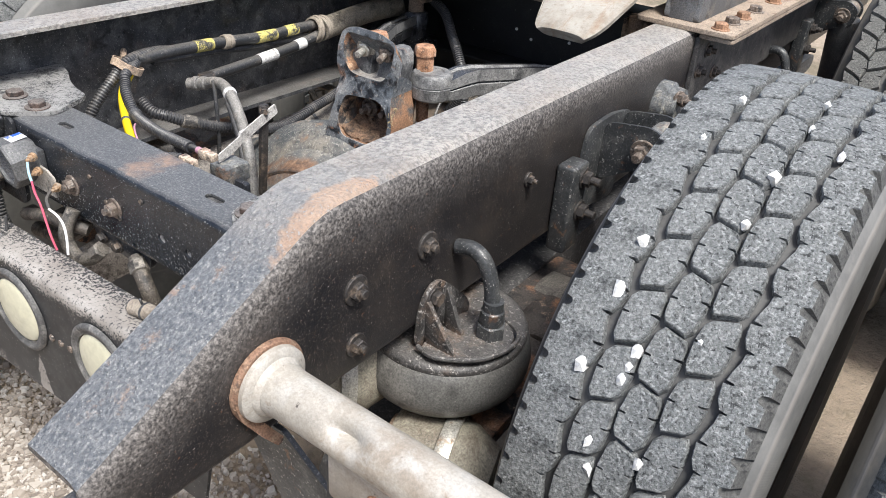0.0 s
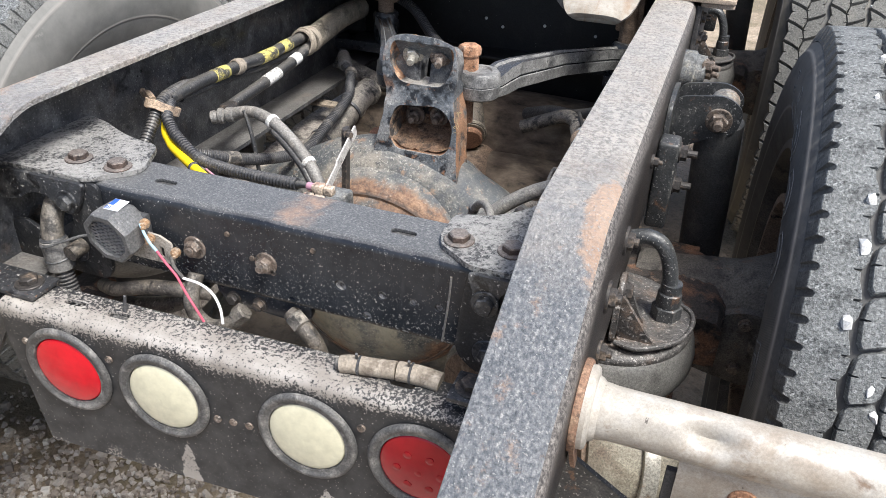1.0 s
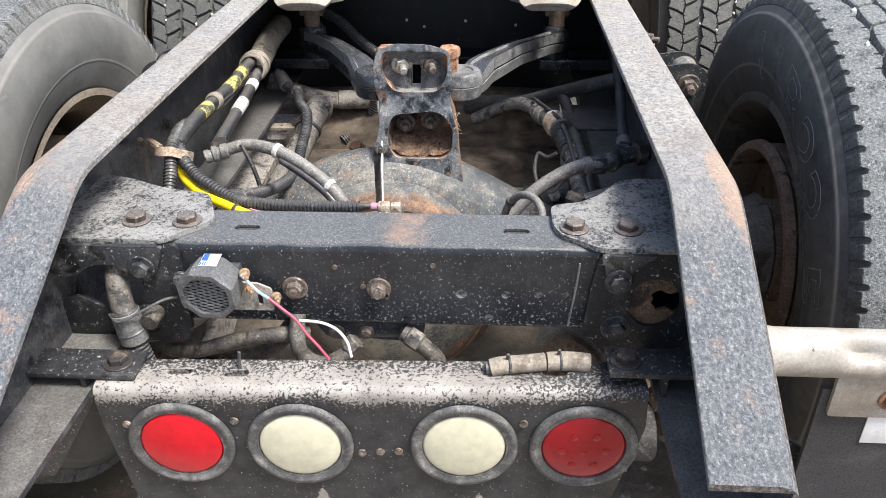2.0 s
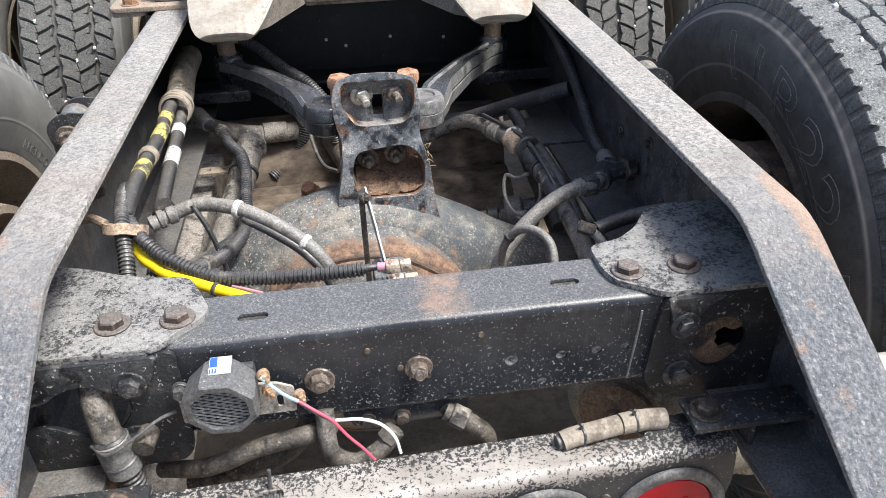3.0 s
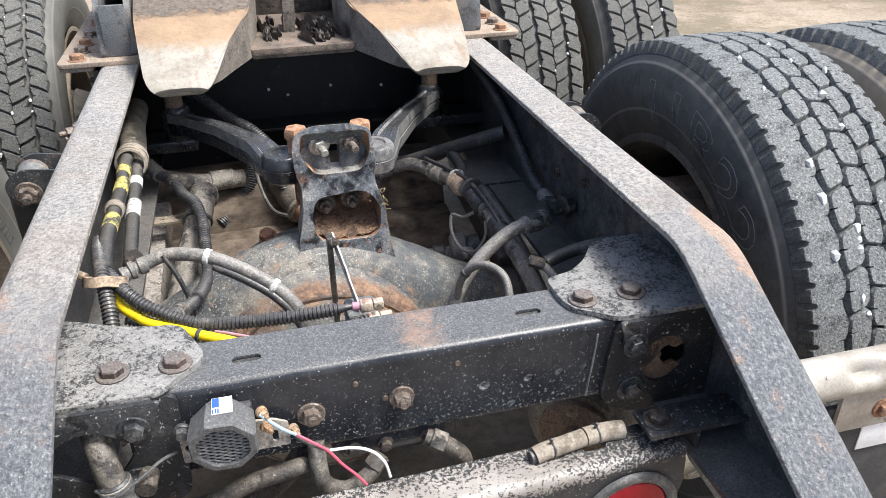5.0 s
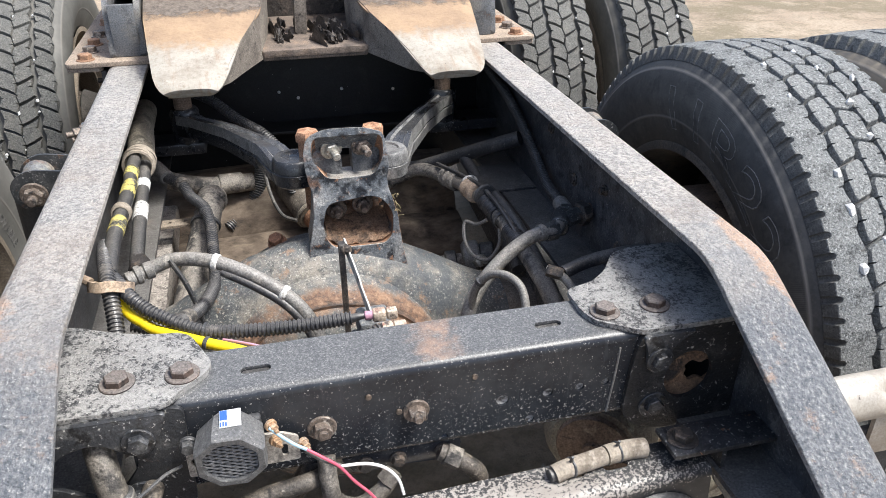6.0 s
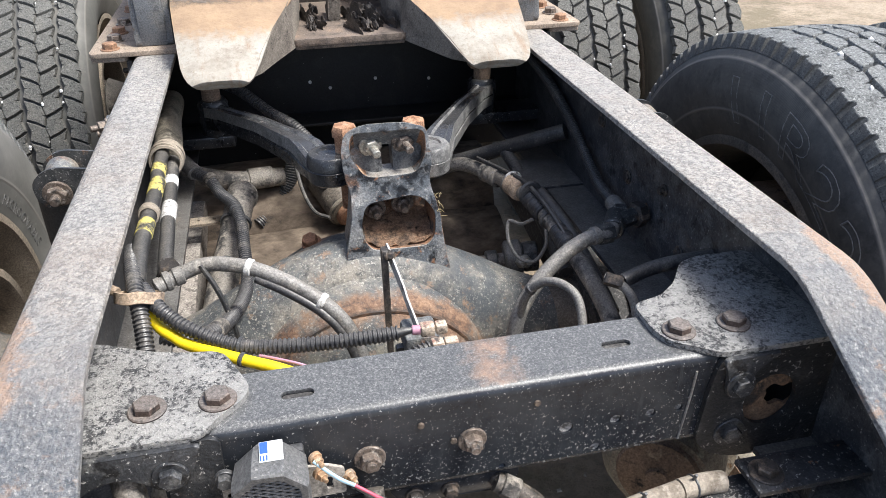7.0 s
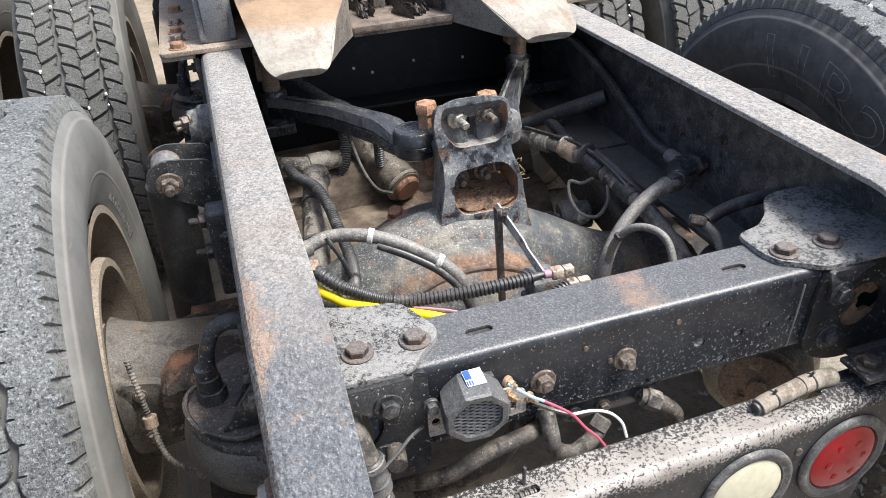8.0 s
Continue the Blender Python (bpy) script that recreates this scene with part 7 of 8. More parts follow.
M["alarm_grey"] = layered("alarm_grey", (0.105, 0.106, 0.107), [((0.19, 0.187, 0.18), 24, 0.46, 0.78, 8), ((0.05, 0.05, 0.052), 60, 0.56, 0.70, 8), ((0.27, 0.262, 0.25), 260, 0.60, 0.70, 4)], 0.45, 0.0, (300, 0.5, 0.0009))
M["louvre_grey"] = layered("louvre_grey", (0.13, 0.131, 0.133), [((0.24, 0.235, 0.225), 60, 0.48, 0.75, 6)], 0.45)
M["yellow_worn"] = layered("yellow_worn", (0.50, 0.43, 0.13), [((0.06, 0.058, 0.052), 46, 0.50, 0.58, 8), ((0.30, 0.27, 0.18), 120, 0.52, 0.7, 6)], 0.6)
M["bracket_pale"] = layered("bracket_pale", (0.36, 0.33, 0.29), [((0.12, 0.11, 0.1), 40, 0.5, 0.7, 6)], 0.7)
M["brass"] = layered("brass", (0.38, 0.25, 0.15), [((0.5, 0.42, 0.34), 90, 0.5, 0.7, 4)], 0.5, 0.4)
build_alarm()


def run(name, pts, r, mat, label, category="hose", ribbed=0.0, seg=12, group="", extra=()):
    """A hose, cable or pipe as a thing; extra: (part name, point, direction, half length, radius, material)."""
    base = Vector(pts[0])
    root = thing(name, base, label, category, group)
    bm = bmesh.new()
    tube(bm, pts, r, seg, 8, ribbed)
    part("run", bm, mat, root)
    for nm, p, d, hl, rr, mt in extra:
        d = Vector(d).normalized()
        p = Vector(p)
        bm = bmesh.new()
        b = rr * 0.12
        if nm == "tape":
            k = max(3, int(hl * 2 / 0.006))
            prof = [(-hl, rr * 0.9)]
            for i in range(k):
                o = -hl + 2 * hl * i / k
                prof += [(o + 0.0006, rr * (0.97 + 0.06 * math.sin(i * 2.3))), (o + hl / k, rr * (1.05 + 0.05 * math.sin(i * 1.7))), (o + 2 * hl / k - 0.0006, rr * (0.96 + 0.05 * math.sin(i * 3.1)))]
            prof.append((hl, rr * 0.9))
            lathe(bm, p, d, prof, 16)
        elif nm == "wrap":
            _, u, w = frame_of(d)
            k = max(4, int(hl / 0.0042))
            for i in range(k):
                tilt = d + u * 0.16 * math.sin(i * 2.1) + w * 0.16 * math.cos(i * 1.3)
                q = p + d * (hl * (2 * i / (k - 1) - 1)) + u * 0.0012 * math.sin(i * 3.7)
                ro = rr * (1 + 0.05 * math.sin(i * 1.9))
                lathe(bm, q, tilt, [(-0.0042, ro * 0.86), (-0.0036, ro), (0.0, ro * 1.05), (0.0036, ro * 1.01), (0.0042, ro * 0.86), (-0.0042, ro * 0.86)], 22, False)
        elif nm == "band":
            lathe(bm, p, d, [(-hl, rr), (-hl + 0.001, rr + 0.0022), (hl - 0.001, rr + 0.0026), (hl, rr), (-hl, rr)], 28, False)
            for v in bm.verts:
                v.co += (v.co - p).cross(d) * 0.15 + d * 0.001 * math.sin(v.co.x * 200)
        elif nm == "nut":
            lathe(bm, p, d, [(-hl, rr * 0.8), (-hl + b, rr), (hl - b, rr), (hl, rr * 0.8)], 6)
        else:
            lathe(bm, p, d, [(-hl, rr * 0.86), (-hl + b, rr), (hl - b, rr), (hl, rr * 0.86)], 16)
        part(nm, bm, mt, root)
    return root


TAPE, NUT = "tape", "nut"
M["loom_tan"] = layered("loom_tan", (0.235, 0.205, 0.16), [((0.10, 0.088, 0.07), 26, 0.50, 0.64, 9), ((0.34, 0.31, 0.25), 60, 0.55, 0.68, 8)], 0.8, 0.0, (120, 0.8, 0.002))
M["hose_brown"] = layered("hose_brown", (0.135, 0.115, 0.093), [((0.035, 0.033, 0.031), 34, 0.50, 0.60, 9), ((0.33, 0.29, 0.235), 40, 0.54, 0.66, 9), ((0.22, 0.135, 0.085), 22, 0.58, 0.68, 8)], 0.6, 0.0, (140, 0.8, 0.002))
M["hose_mud"] = layered("hose_mud", (0.085, 0.073, 0.061), [((0.028, 0.025, 0.023), 30, 0.48, 0.60, 9), ((0.20, 0.17, 0.135), 36, 0.52, 0.66, 9), ((0.30, 0.265, 0.22), 180, 0.60, 0.70, 6)], 0.55, 0.0, (140, 0.9, 0.002))
M["hose_taupe"] = layered("hose_taupe", (0.125, 0.112, 0.096), [((0.04, 0.037, 0.034), 34, 0.48, 0.60, 9), ((0.30, 0.27, 0.23), 60, 0.55, 0.66, 8)], 0.55, 0.0, (140, 0.9, 0.002))
M["sleeve_tan"] = layered("sleeve_tan", (0.29, 0.25, 0.20), [((0.17, 0.14, 0.11), 40, 0.5, 0.66, 7), ((0.38, 0.335, 0.28), 70, 0.56, 0.7, 5)], 0.8, fine=0.12)
run("wire", [(-0.162, -0.068, 0.760), (-0.150, -0.076, 0.752), (-0.138, -0.082, 0.744), (-0.126, -0.086, 0.738)], 0.0019, M["wire_blue"], "pale blue insulated alarm wire", "wire", 0, 8)
run("wire", [(-0.126, -0.086, 0.738), (-0.110, -0.092, 0.728), (-0.094, -0.095, 0.714), (-0.080, -0.099, 0.694), (-0.066, -0.103, 0.678), (-0.055, -0.104, 0.660)], 0.0017, M["wire_red"], "red wire trailing from the alarm", "wire", 0, 8)
run("wire", [(-0.127, -0.062, 0.714), (-0.110, -0.078, 0.712), (-0.092, -0.086, 0.706)], 0.0026, M["hose"], "grey wire end from the alarm terminal", "wire", 0, 8)
run("wire", [(-0.092, -0.086, 0.706), (-0.065, -0.088, 0.705), (-0.045, -0.092, 0.698), (-0.032, -0.098, 0.684), (-0.027, -0.103, 0.664)], 0.0018, M["wire_white"], "white wire trailing from the alarm", "wire", 0, 8)

# bundle along the inside of the left rail
run("cable_bundle", [(-0.360, 0.725, 0.762), (-0.364, 0.80, 0.767), (-0.372, 0.90, 0.772), (-0.375, 1.02, 0.770)], 0.0255, M["loom_tan"], "thick dusty tan loom sleeve along the rail web", "cable loom", 0, 16,
    extra=[("wrap", (-0.360, 0.722, 0.766), (0.05, 1, 0), 0.018, 0.0285, M["sleeve_tan"])])
run("air_hose", [(-0.366, 0.735, 0.775), (-0.366, 0.64, 0.776), (-0.362, 0.569, 0.776), (-0.360, 0.46, 0.785), (-0.358, 0.34, 0.792), (-0.352, 0.245, 0.793)], 0.0115, M["hose"], "black air hose with worn yellow marking", "hose",
    extra=[("marking", (-0.365, 0.64, 0.776), (0, 1, 0), 0.018, 0.0122, M["yellow_worn"]), ("marking", (-0.362, 0.565, 0.777), (0, 1, -0.03), 0.028, 0.0122, M["yellow_worn"]), ("marking", (-0.359, 0.40, 0.789), (0, 1, -0.05), 0.022, 0.0122, M["yellow_worn"]),
           ("wrap", (-0.360, 0.460, 0.785), (0, 1, -0.06), 0.008, 0.0142, M["sleeve_tan"])])
run("air_hose", [(-0.352, 0.73, 0.758), (-0.352, 0.66, 0.745), (-0.350, 0.57, 0.737), (-0.346, 0.48, 0.733), (-0.342, 0.40, 0.730), (-0.338, 0.372, 0.727)], 0.0115, M["hose"], "black air hose with white paint marks", "hose",
    extra=[("marking", (-0.352, 0.655, 0.7445), (0, 1, 0.1), 0.014, 0.0122, M["white_tape"]), ("marking", (-0.349, 0.555, 0.7365), (0, 1, 0.07), 0.026, 0.0122, M["white_tape"]), (NUT, (-0.338, 0.385, 0.728), (0, 1, 0), 0.016, 0.015, M["bolt_dark"])])
run("conduit", [(-0.372, 0.35, 0.785), (-0.362, 0.29, 0.797), (-0.350, 0.225, 0.795), (-0.342, 0.180, 0.766), (-0.338, 0.135, 0.725), (-0.336, 0.10, 0.66)], 0.0105, M["conduit"], "black corrugated conduit passing through the tape clamp", "conduit", 0.0017, 14,
    extra=[("band", (-0.347, 0.222, 0.788), (0.1, 0.5, 0.85), 0.0075, 0.026, M["tape_brown"])])
run("tape_tail", [(-0.372, 0.232, 0.793), (-0.392, 0.245, 0.797), (-0.408, 0.255, 0.790), (-0.419, 0.262, 0.792)], 0.006, M["tape_brown"], "twisted brown tape tail tied to the rail web", "tape", 0, 8)
run("conduit", [(-0.345, 0.24, 0.790), (-0.324, 0.203, 0.783), (-0.308, 0.190, 0.771), (-0.288, 0.177, 0.762), (-0.234, 0.156, 0.744), (-0.156, 0.139, 0.745), (-0.10, 0.132, 0.748), (-0.046, 0.130, 0.750)], 0.0096, M["conduit"], "black corrugated conduit sagging behind the crossmember", "conduit", 0.0017, 14,
    extra=[("cable_tie", (-0.234, 0.156, 0.744), (1, -0.35, -0.15), 0.0025, 0.0118, M["plastic_black"])])
run("conduit", [(-0.075, 0.072, 0.738), (-0.045, 0.081, 0.750), (-0.015, 0.089, 0.755)], 0.0078, M["conduit"], "short black corrugated conduit at the sensor plug", "conduit", 0.0021, 12)
run("yellow_tube", [(-0.343, 0.222, 0.772), (-0.327, 0.197, 0.759), (-0.310, 0.182, 0.752), (-0.291, 0.169, 0.745), (-0.234, 0.137, 0.739), (-0.186, 0.113, 0.733), (-0.13, 0.095, 0.710)], 0.0072, M["yellow"], "bright yellow plastic tube behind the crossmember", "tube",
    extra=[("cable_tie", (-0.232, 0.136, 0.7385), (1, -0.5, -0.1), 0.0028, 0.0090, M["plastic_black"])])
run("wire", [(-0.212, 0.140, 0.738), (-0.19, 0.124, 0.741), (-0.16, 0.108, 0.738), (-0.13, 0.098, 0.720)], 0.0016, M["wire_pink"], "pink wire beside the yellow tube", "wire", 0, 8)
run("air_hose", [(-0.352, 0.350, 0.722), (-0.324, 0.366, 0.728), (-0.281, 0.372, 0.738), (-0.223, 0.350, 0.737), (-0.172, 0.326, 0.720), (-0.128, 0.303, 0.695), (-0.098, 0.285, 0.662), (-0.080, 0.275, 0.61), (-0.075, 0.27, 0.56)], 0.0108, M["hose_dusty"], "grey dusty air hose arching over the axle housing", "hose", 0, 14,
    extra=[("ferrule", (-0.322, 0.366, 0.728), (1, 0.3, 0.15), 0.007, 0.0135, M["hose_dusty"]), ("ferrule", (-0.337, 0.360, 0.7255), (1, 0.35, 0.15), 0.005, 0.0145, M["hose_dusty"]), ("ferrule", (-0.349, 0.354, 0.723), (1, 0.4, 0.2), 0.005, 0.0120, M["hose_dusty"]), ("clip", (-0.223, 0.350, 0.737), (1, -0.45, -0.2), 0.005, 0.0132, M["white_tape"]), ("clip", (-0.128, 0.303, 0.695), (1, -0.5, -0.6), 0.005, 0.0132, M["white_tape"])])
run("cable", [(-0.215, 0.339, 0.725), (-0.172, 0.316, 0.708), (-0.131, 0.294, 0.684), (-0.103, 0.277, 0.651), (-0.086, 0.266, 0.60), (-0.08, 0.261, 0.55)], 0.0070, M["conduit"], "thin black cable strapped under the grey hose", "cable", 0, 10)
run("cable", [(-0.29, 0.365, 0.742), (-0.27, 0.352, 0.70), (-0.255, 0.34, 0.64), (-0.25, 0.33, 0.58)], 0.004, M["hose"], "thin black cable hanging from the hose", "cable", 0, 8)
run("drain_pipe", [(-0.245, 0.80, 0.648), (-0.252, 0.77, 0.640), (-0.273, 0.677, 0.597), (-0.295, 0.56, 0.56), (-0.31, 0.44, 0.52)], 0.0265, M["hose_grimy"], "thick dusty grey pipe with taped joint", "pipe", 0, 18,
    extra=[(TAPE, (-0.247, 0.79, 0.645), (0.1, 1, 0.3), 0.014, 0.0285, M["hose_grimy"]), ("band", (-0.262, 0.725, 0.620), (0.2, 1, 0.45), 0.004, 0.0268, M["plastic_black"]), ("band", (-0.283, 0.63, 0.580), (0.2, 1, 0.35), 0.004, 0.0268, M["plastic_black"])])
run("conduit", [(-0.365, 0.90, 0.690), (-0.335, 0.850, 0.678), (-0.305, 0.820, 0.672), (-0.286, 0.775, 0.662), (-0.259, 0.718, 0.661), (-0.247, 0.65, 0.652), (-0.244, 0.590, 0.642), (-0.240, 0.50, 0.626), (-0.246, 0.43, 0.635), (-0.256, 0.36, 0.655), (-0.271, 0.29, 0.682), (-0.286, 0.252, 0.700), (-0.307, 0.236, 0.707), (-0.335, 0.232, 0.722)], 0.0112, M["conduit"], "grey corrugated conduit lying over the pipe", "conduit", 0.0021, 12,
    extra=[("coupler", (-0.272, 0.286, 0.684), (0.25, 1, -0.4), 0.014, 0.0130, M["hose_grimy"]), ("elbow", (-0.345, 0.868, 0.682), (-0.6, 1, 0.25), 0.026, 0.0155, M["hose_dusty"]), ("knuckle", (-0.303, 0.818, 0.673), (0.5, -1, -0.1), 0.007, 0.0140, M["hose_grimy"]), ("cable_tie", (-0.256, 0.700, 0.659), (0.2, -1, -0.1), 0.003, 0.0128, M["plastic_black"])])
run("conduit", [(-0.138, 1.04, 0.650), (-0.143, 1.02, 0.603), (-0.160, 1.00, 0.557), (-0.196, 0.98, 0.517), (-0.235, 0.95, 0.495)], 0.0165, M["conduit"], "thick black corrugated conduit dropping behind the torque rod", "conduit", 0.0026, 16)
run("pipe", [(-0.40, 0.93, 0.66), (-0.32, 0.95, 0.620), (-0.256, 0.97, 0.598), (-0.165, 0.99, 0.590)], 0.0205, M["hose_grimy"], "dusty pale air pipe ahead of the axle", "pipe", 0, 16,
    extra=[("coupler", (-0.215, 0.98, 0.595), (1, 0.2, -0.05), 0.028, 0.0235, M["hose_grimy"])])
run("cable", [(-0.14, 0.98, 0.66), (-0.13, 0.90, 0.60), (-0.11, 0.85, 0.565), (-0.08, 0.82, 0.56)], 0.004, M["hose"], "thin black cable under the torque rod", "cable", 0, 8)

run("conduit", [(-0.285, 1.05, 0.80), (-0.234, 1.04, 0.775), (-0.178, 1.0, 0.737), (-0.125, 0.955, 0.712), (-0.085, 0.93, 0.66), (-0.08, 0.93, 0.58)], 0.0125, M["conduit"], "black corrugated hose dropping behind the torque rod", "conduit", 0.0017, 14)
run("cable", [(-0.368, 0.72, 0.752), (-0.371, 0.62, 0.752), (-0.367, 0.52, 0.760), (-0.362, 0.40, 0.773), (-0.356, 0.28, 0.782)], 0.0070, M["hose"], "thin black cable between the two marked hoses", "cable", 0, 10)


def woody_material():
    """Dust-caked brown timber-like beam: long streaks with black cracks."""
    m, nt, bsdf, tc = base_mat("woody")
    mp = nt.nodes.new("ShaderNodeMapping")
    mp.inputs["Scale"].default_value = (0.55, 1.0, 1.0)
    nt.links.new(tc, mp.inputs["Vector"])
    g = noise_node(nt, 24, 9, 0.68, mp.outputs[0], 0.2)
    n = noise_node(nt, 14, 6, 0.7, tc)
    col = ramp_node(nt, g, [(0.34, (0.020, 0.016, 0.013)), (0.44, (0.085, 0.064, 0.047)), (0.56, (0.15, 0.115, 0.085)), (0.7, (0.25, 0.20, 0.15))])
    col = mix_node(nt, ramp_node(nt, n, [(0.5, (0, 0, 0)), (0.75, (0.5, 0.5, 0.5))]), col, (0.06, 0.045, 0.035))
    nt.links.new(col, bsdf.inputs["Base Color"])
    bsdf.inputs["Roughness"].default_value = 0.85
    bump(nt, bsdf, g, 0.9, 0.004)
    return m


M["woody"] = woody_material()
# right side runs
run("conduit", [(0.380, 0.455, 0.711), (0.386, 0.49, 0.708), (0.392, 0.56, 0.708), (0.399, 0.65, 0.732), (0.403, 0.75, 0.765), (0.403, 0.88, 0.80), (0.403, 1.04, 0.82)], 0.0105, M["conduit"], "dusty corrugated conduit along the rail web", "conduit", 0.0017, 12,
    extra=[("ferrule", (0.381, 0.452, 0.711), (0.1, 1, -0.05), 0.020, 0.0145, M["hose_dusty"]), (NUT, (0.377, 0.428, 0.711), (0.3, 1, 0), 0.008, 0.017, M["chipped_black"])])
run("air_hose", [(0.370, 0.425, 0.704), (0.335, 0.371, 0.710), (0.300, 0.362, 0.712), (0.262, 0.352, 0.700), (0.225, 0.338, 0.680), (0.190, 0.322, 0.652), (0.162, 0.300, 0.618), (0.150, 0.285, 0.56)], 0.0120, M["hose_dusty"], "grey dusty air hose curving down to the axle", "hose", 0, 14,
    extra=[(NUT, (0.325, 0.369, 0.7105), (1, 0.2, 0), 0.014, 0.0165, M["chipped_black"]), ("ferrule", (0.306, 0.364, 0.712), (1, 0.2, 0), 0.006, 0.0145, M["hose_dusty"]), ("elbow", (0.360, 0.408, 0.706), (0.6, 1, 0), 0.026, 0.0185, M["chipped_black"])])
run("fitting_block", [(0.362, 0.405, 0.708), (0.390, 0.412, 0.712), (0.419, 0.420, 0.714)], 0.015, M["chipped_black"], "black tee fitting bolted to the rail web", "fitting", 0, 8,
    extra=[(NUT, (0.402, 0.414, 0.713), (1, 0.3, 0), 0.010, 0.022, M["bolt_dark"])])
run("cable", [(0.165, 0.298, 0.620), (0.170, 0.290, 0.665), (0.188, 0.275, 0.697), (0.208, 0.252, 0.707), (0.222, 0.222, 0.700), (0.222, 0.195, 0.670), (0.214, 0.175, 0.62)], 0.0065, M["hose_dusty"], "thin grey hose looped behind the crossmember", "hose", 0, 10,
    extra=[("cable_tie", (0.176, 0.286, 0.680), (0.4, -0.3, 1), 0.004, 0.0085, M["plastic_black"])])
run("sensor_lead", [(0.262, 0.225, 0.726), (0.278, 0.212, 0.722), (0.292, 0.192, 0.705), (0.293, 0.170, 0.670), (0.288, 0.15, 0.62)], 0.0068, M["hose_dusty"], "grey sensor lead with brass fitting", "cable", 0, 10,
    extra=[(NUT, (0.272, 0.216, 0.724), (1, -0.6, -0.2), 0.013, 0.0095, M["bolt_dark"])])
run("pipe", [(0.285, 0.215, 0.722), (0.330, 0.225, 0.730), (0.375, 0.222, 0.738), (0.419, 0.215, 0.744)], 0.0105, M["conduit"], "black rubber hose from sensor to rail web", "hose", 0, 12)
run("air_hose", [(0.10, 0.88, 0.585), (0.16, 0.875, 0.615), (0.205, 0.855, 0.637), (0.242, 0.805, 0.640), (0.262, 0.72, 0.655), (0.283, 0.625, 0.660), (0.300, 0.53, 0.648), (0.304, 0.43, 0.640), (0.312, 0.33, 0.615), (0.315, 0.25, 0.58)], 0.0150, M["hose_grimy"], "dusty taped air hose bundle beside the axle", "hose", 0, 14,
    extra=[(TAPE, (0.272, 0.665, 0.661), (0.2, -1, 0), 0.022, 0.0195, M["tape_brown"]), (TAPE, (0.252, 0.76, 0.648), (0.25, -1, 0.15), 0.030, 0.0190, M["hose_grimy"]), (TAPE, (0.289, 0.59, 0.656), (0.15, -1, -0.12), 0.030, 0.0174, M["conduit"]), (TAPE, (0.302, 0.48, 0.644), (0.05, -1, -0.08), 0.028, 0.0170, M["conduit"]), ("cable_tie", (0.297, 0.545, 0.650), (0.1, -1, -0.1), 0.004, 0.019, M["plastic_black"])])
run("air_hose", [(0.305, 0.62, 0.668), (0.315, 0.52, 0.655), (0.325, 0.42, 0.625), (0.33, 0.32, 0.59)], 0.012, M["hose"], "black air hose beside the taped bundle", "hose")
run("cable", [(0.272, 0.56, 0.645), (0.255, 0.575, 0.63), (0.238, 0.595, 0.628), (0.232, 0.575, 0.600), (0.242, 0.545, 0.578), (0.265, 0.52, 0.580), (0.285, 0.52, 0.61), (0.288, 0.53, 0.64)], 0.0035, M["hose_dusty"], "thin grey looped cable", "cable", 0, 8)
run("air_hose", [(0.08, 1.00, 0.57), (0.15, 0.96, 0.60), (0.215, 0.915, 0.617), (0.300, 0.850, 0.665), (0.36, 0.805, 0.698), (0.41, 0.775, 0.722)], 0.0165, M["rubber"], "black rubber air hose crossing to the rail", "hose", 0, 14)
run("air_hose", [(0.300, 0.855, 0.665), (0.312, 0.80, 0.645), (0.318, 0.72, 0.62), (0.322, 0.62, 0.59), (0.32, 0.5, 0.56)], 0.013, M["rubber"], "black rubber branch hose", "hose")
run("slack_adjuster", [(0.143, 0.675, 0.492), (0.203, 0.672, 0.496), (0.253, 0.665, 0.501)], 0.015, M["beam_grit"], "dusty push rod and black slack adjuster ahead of the axle", "brake part", 0, 14,
    extra=[("collar", (0.228, 0.670, 0.499), (1, -0.1, 0.05), 0.012, 0.022, M["plastic_black"]), ("housing", (0.271, 0.662, 0.504), (1, -0.15, 0.1), 0.018, 0.038, M["hose_dusty"]), ("cap", (0.305, 0.657, 0.507), (1, -0.2, 0.1), 0.016, 0.031, M["cast_dusty"]), (NUT, (0.279, 0.620, 0.520), (0.1, -1, 0.5), 0.012, 0.014, M["zinc"]), ("stud", (0.281, 0.608, 0.526), (0.1, -1, 0.5), 0.016, 0.007, M["zinc"])])
run("brown_beam", [(-0.42, 0.925, 0.345), (-0.1, 0.925, 0.355), (0.12, 0.925, 0.36), (0.31, 0.925, 0.356)], 0.13, M["woody"], "brown dust-caked tube beam ahead of the axle", "beam", 0, 24)
# filler beam, added to hide the bright ground below the front plate
run("brown_beam", [(-0.42, 1.08, 0.43), (-0.1, 1.08, 0.44), (0.12, 1.08, 0.44), (0.31, 1.08, 0.434)], 0.15, M["woody"], "brown beam added to fill the gap further ahead of the axle", "beam", 0, 24)
run("air_can", [(-0.105, 1.06, 0.602), (-0.068, 0.975, 0.566), (-0.034, 0.897, 0.533)], 0.043, M["hose_brown"], "brown dusty canister with a rusted end behind the tower", "canister", 0, 20,
    extra=[("end_cap", (-0.031, 0.891, 0.530), (0.4, -1, -0.42), 0.008, 0.033, M["rust"]), ("rim", (-0.0365, 0.902, 0.535), (0.4, -1, -0.42), 0.007, 0.0455, M["loom_tan"])])
run("driveshaft", [(-0.02, 0.80, 0.44), (-0.01, 1.0, 0.45), (0.0, 1.6, 0.47)], 0.05, M["brown_shade"], "dusty brown driveshaft running forward", "driveshaft", 0, 20)

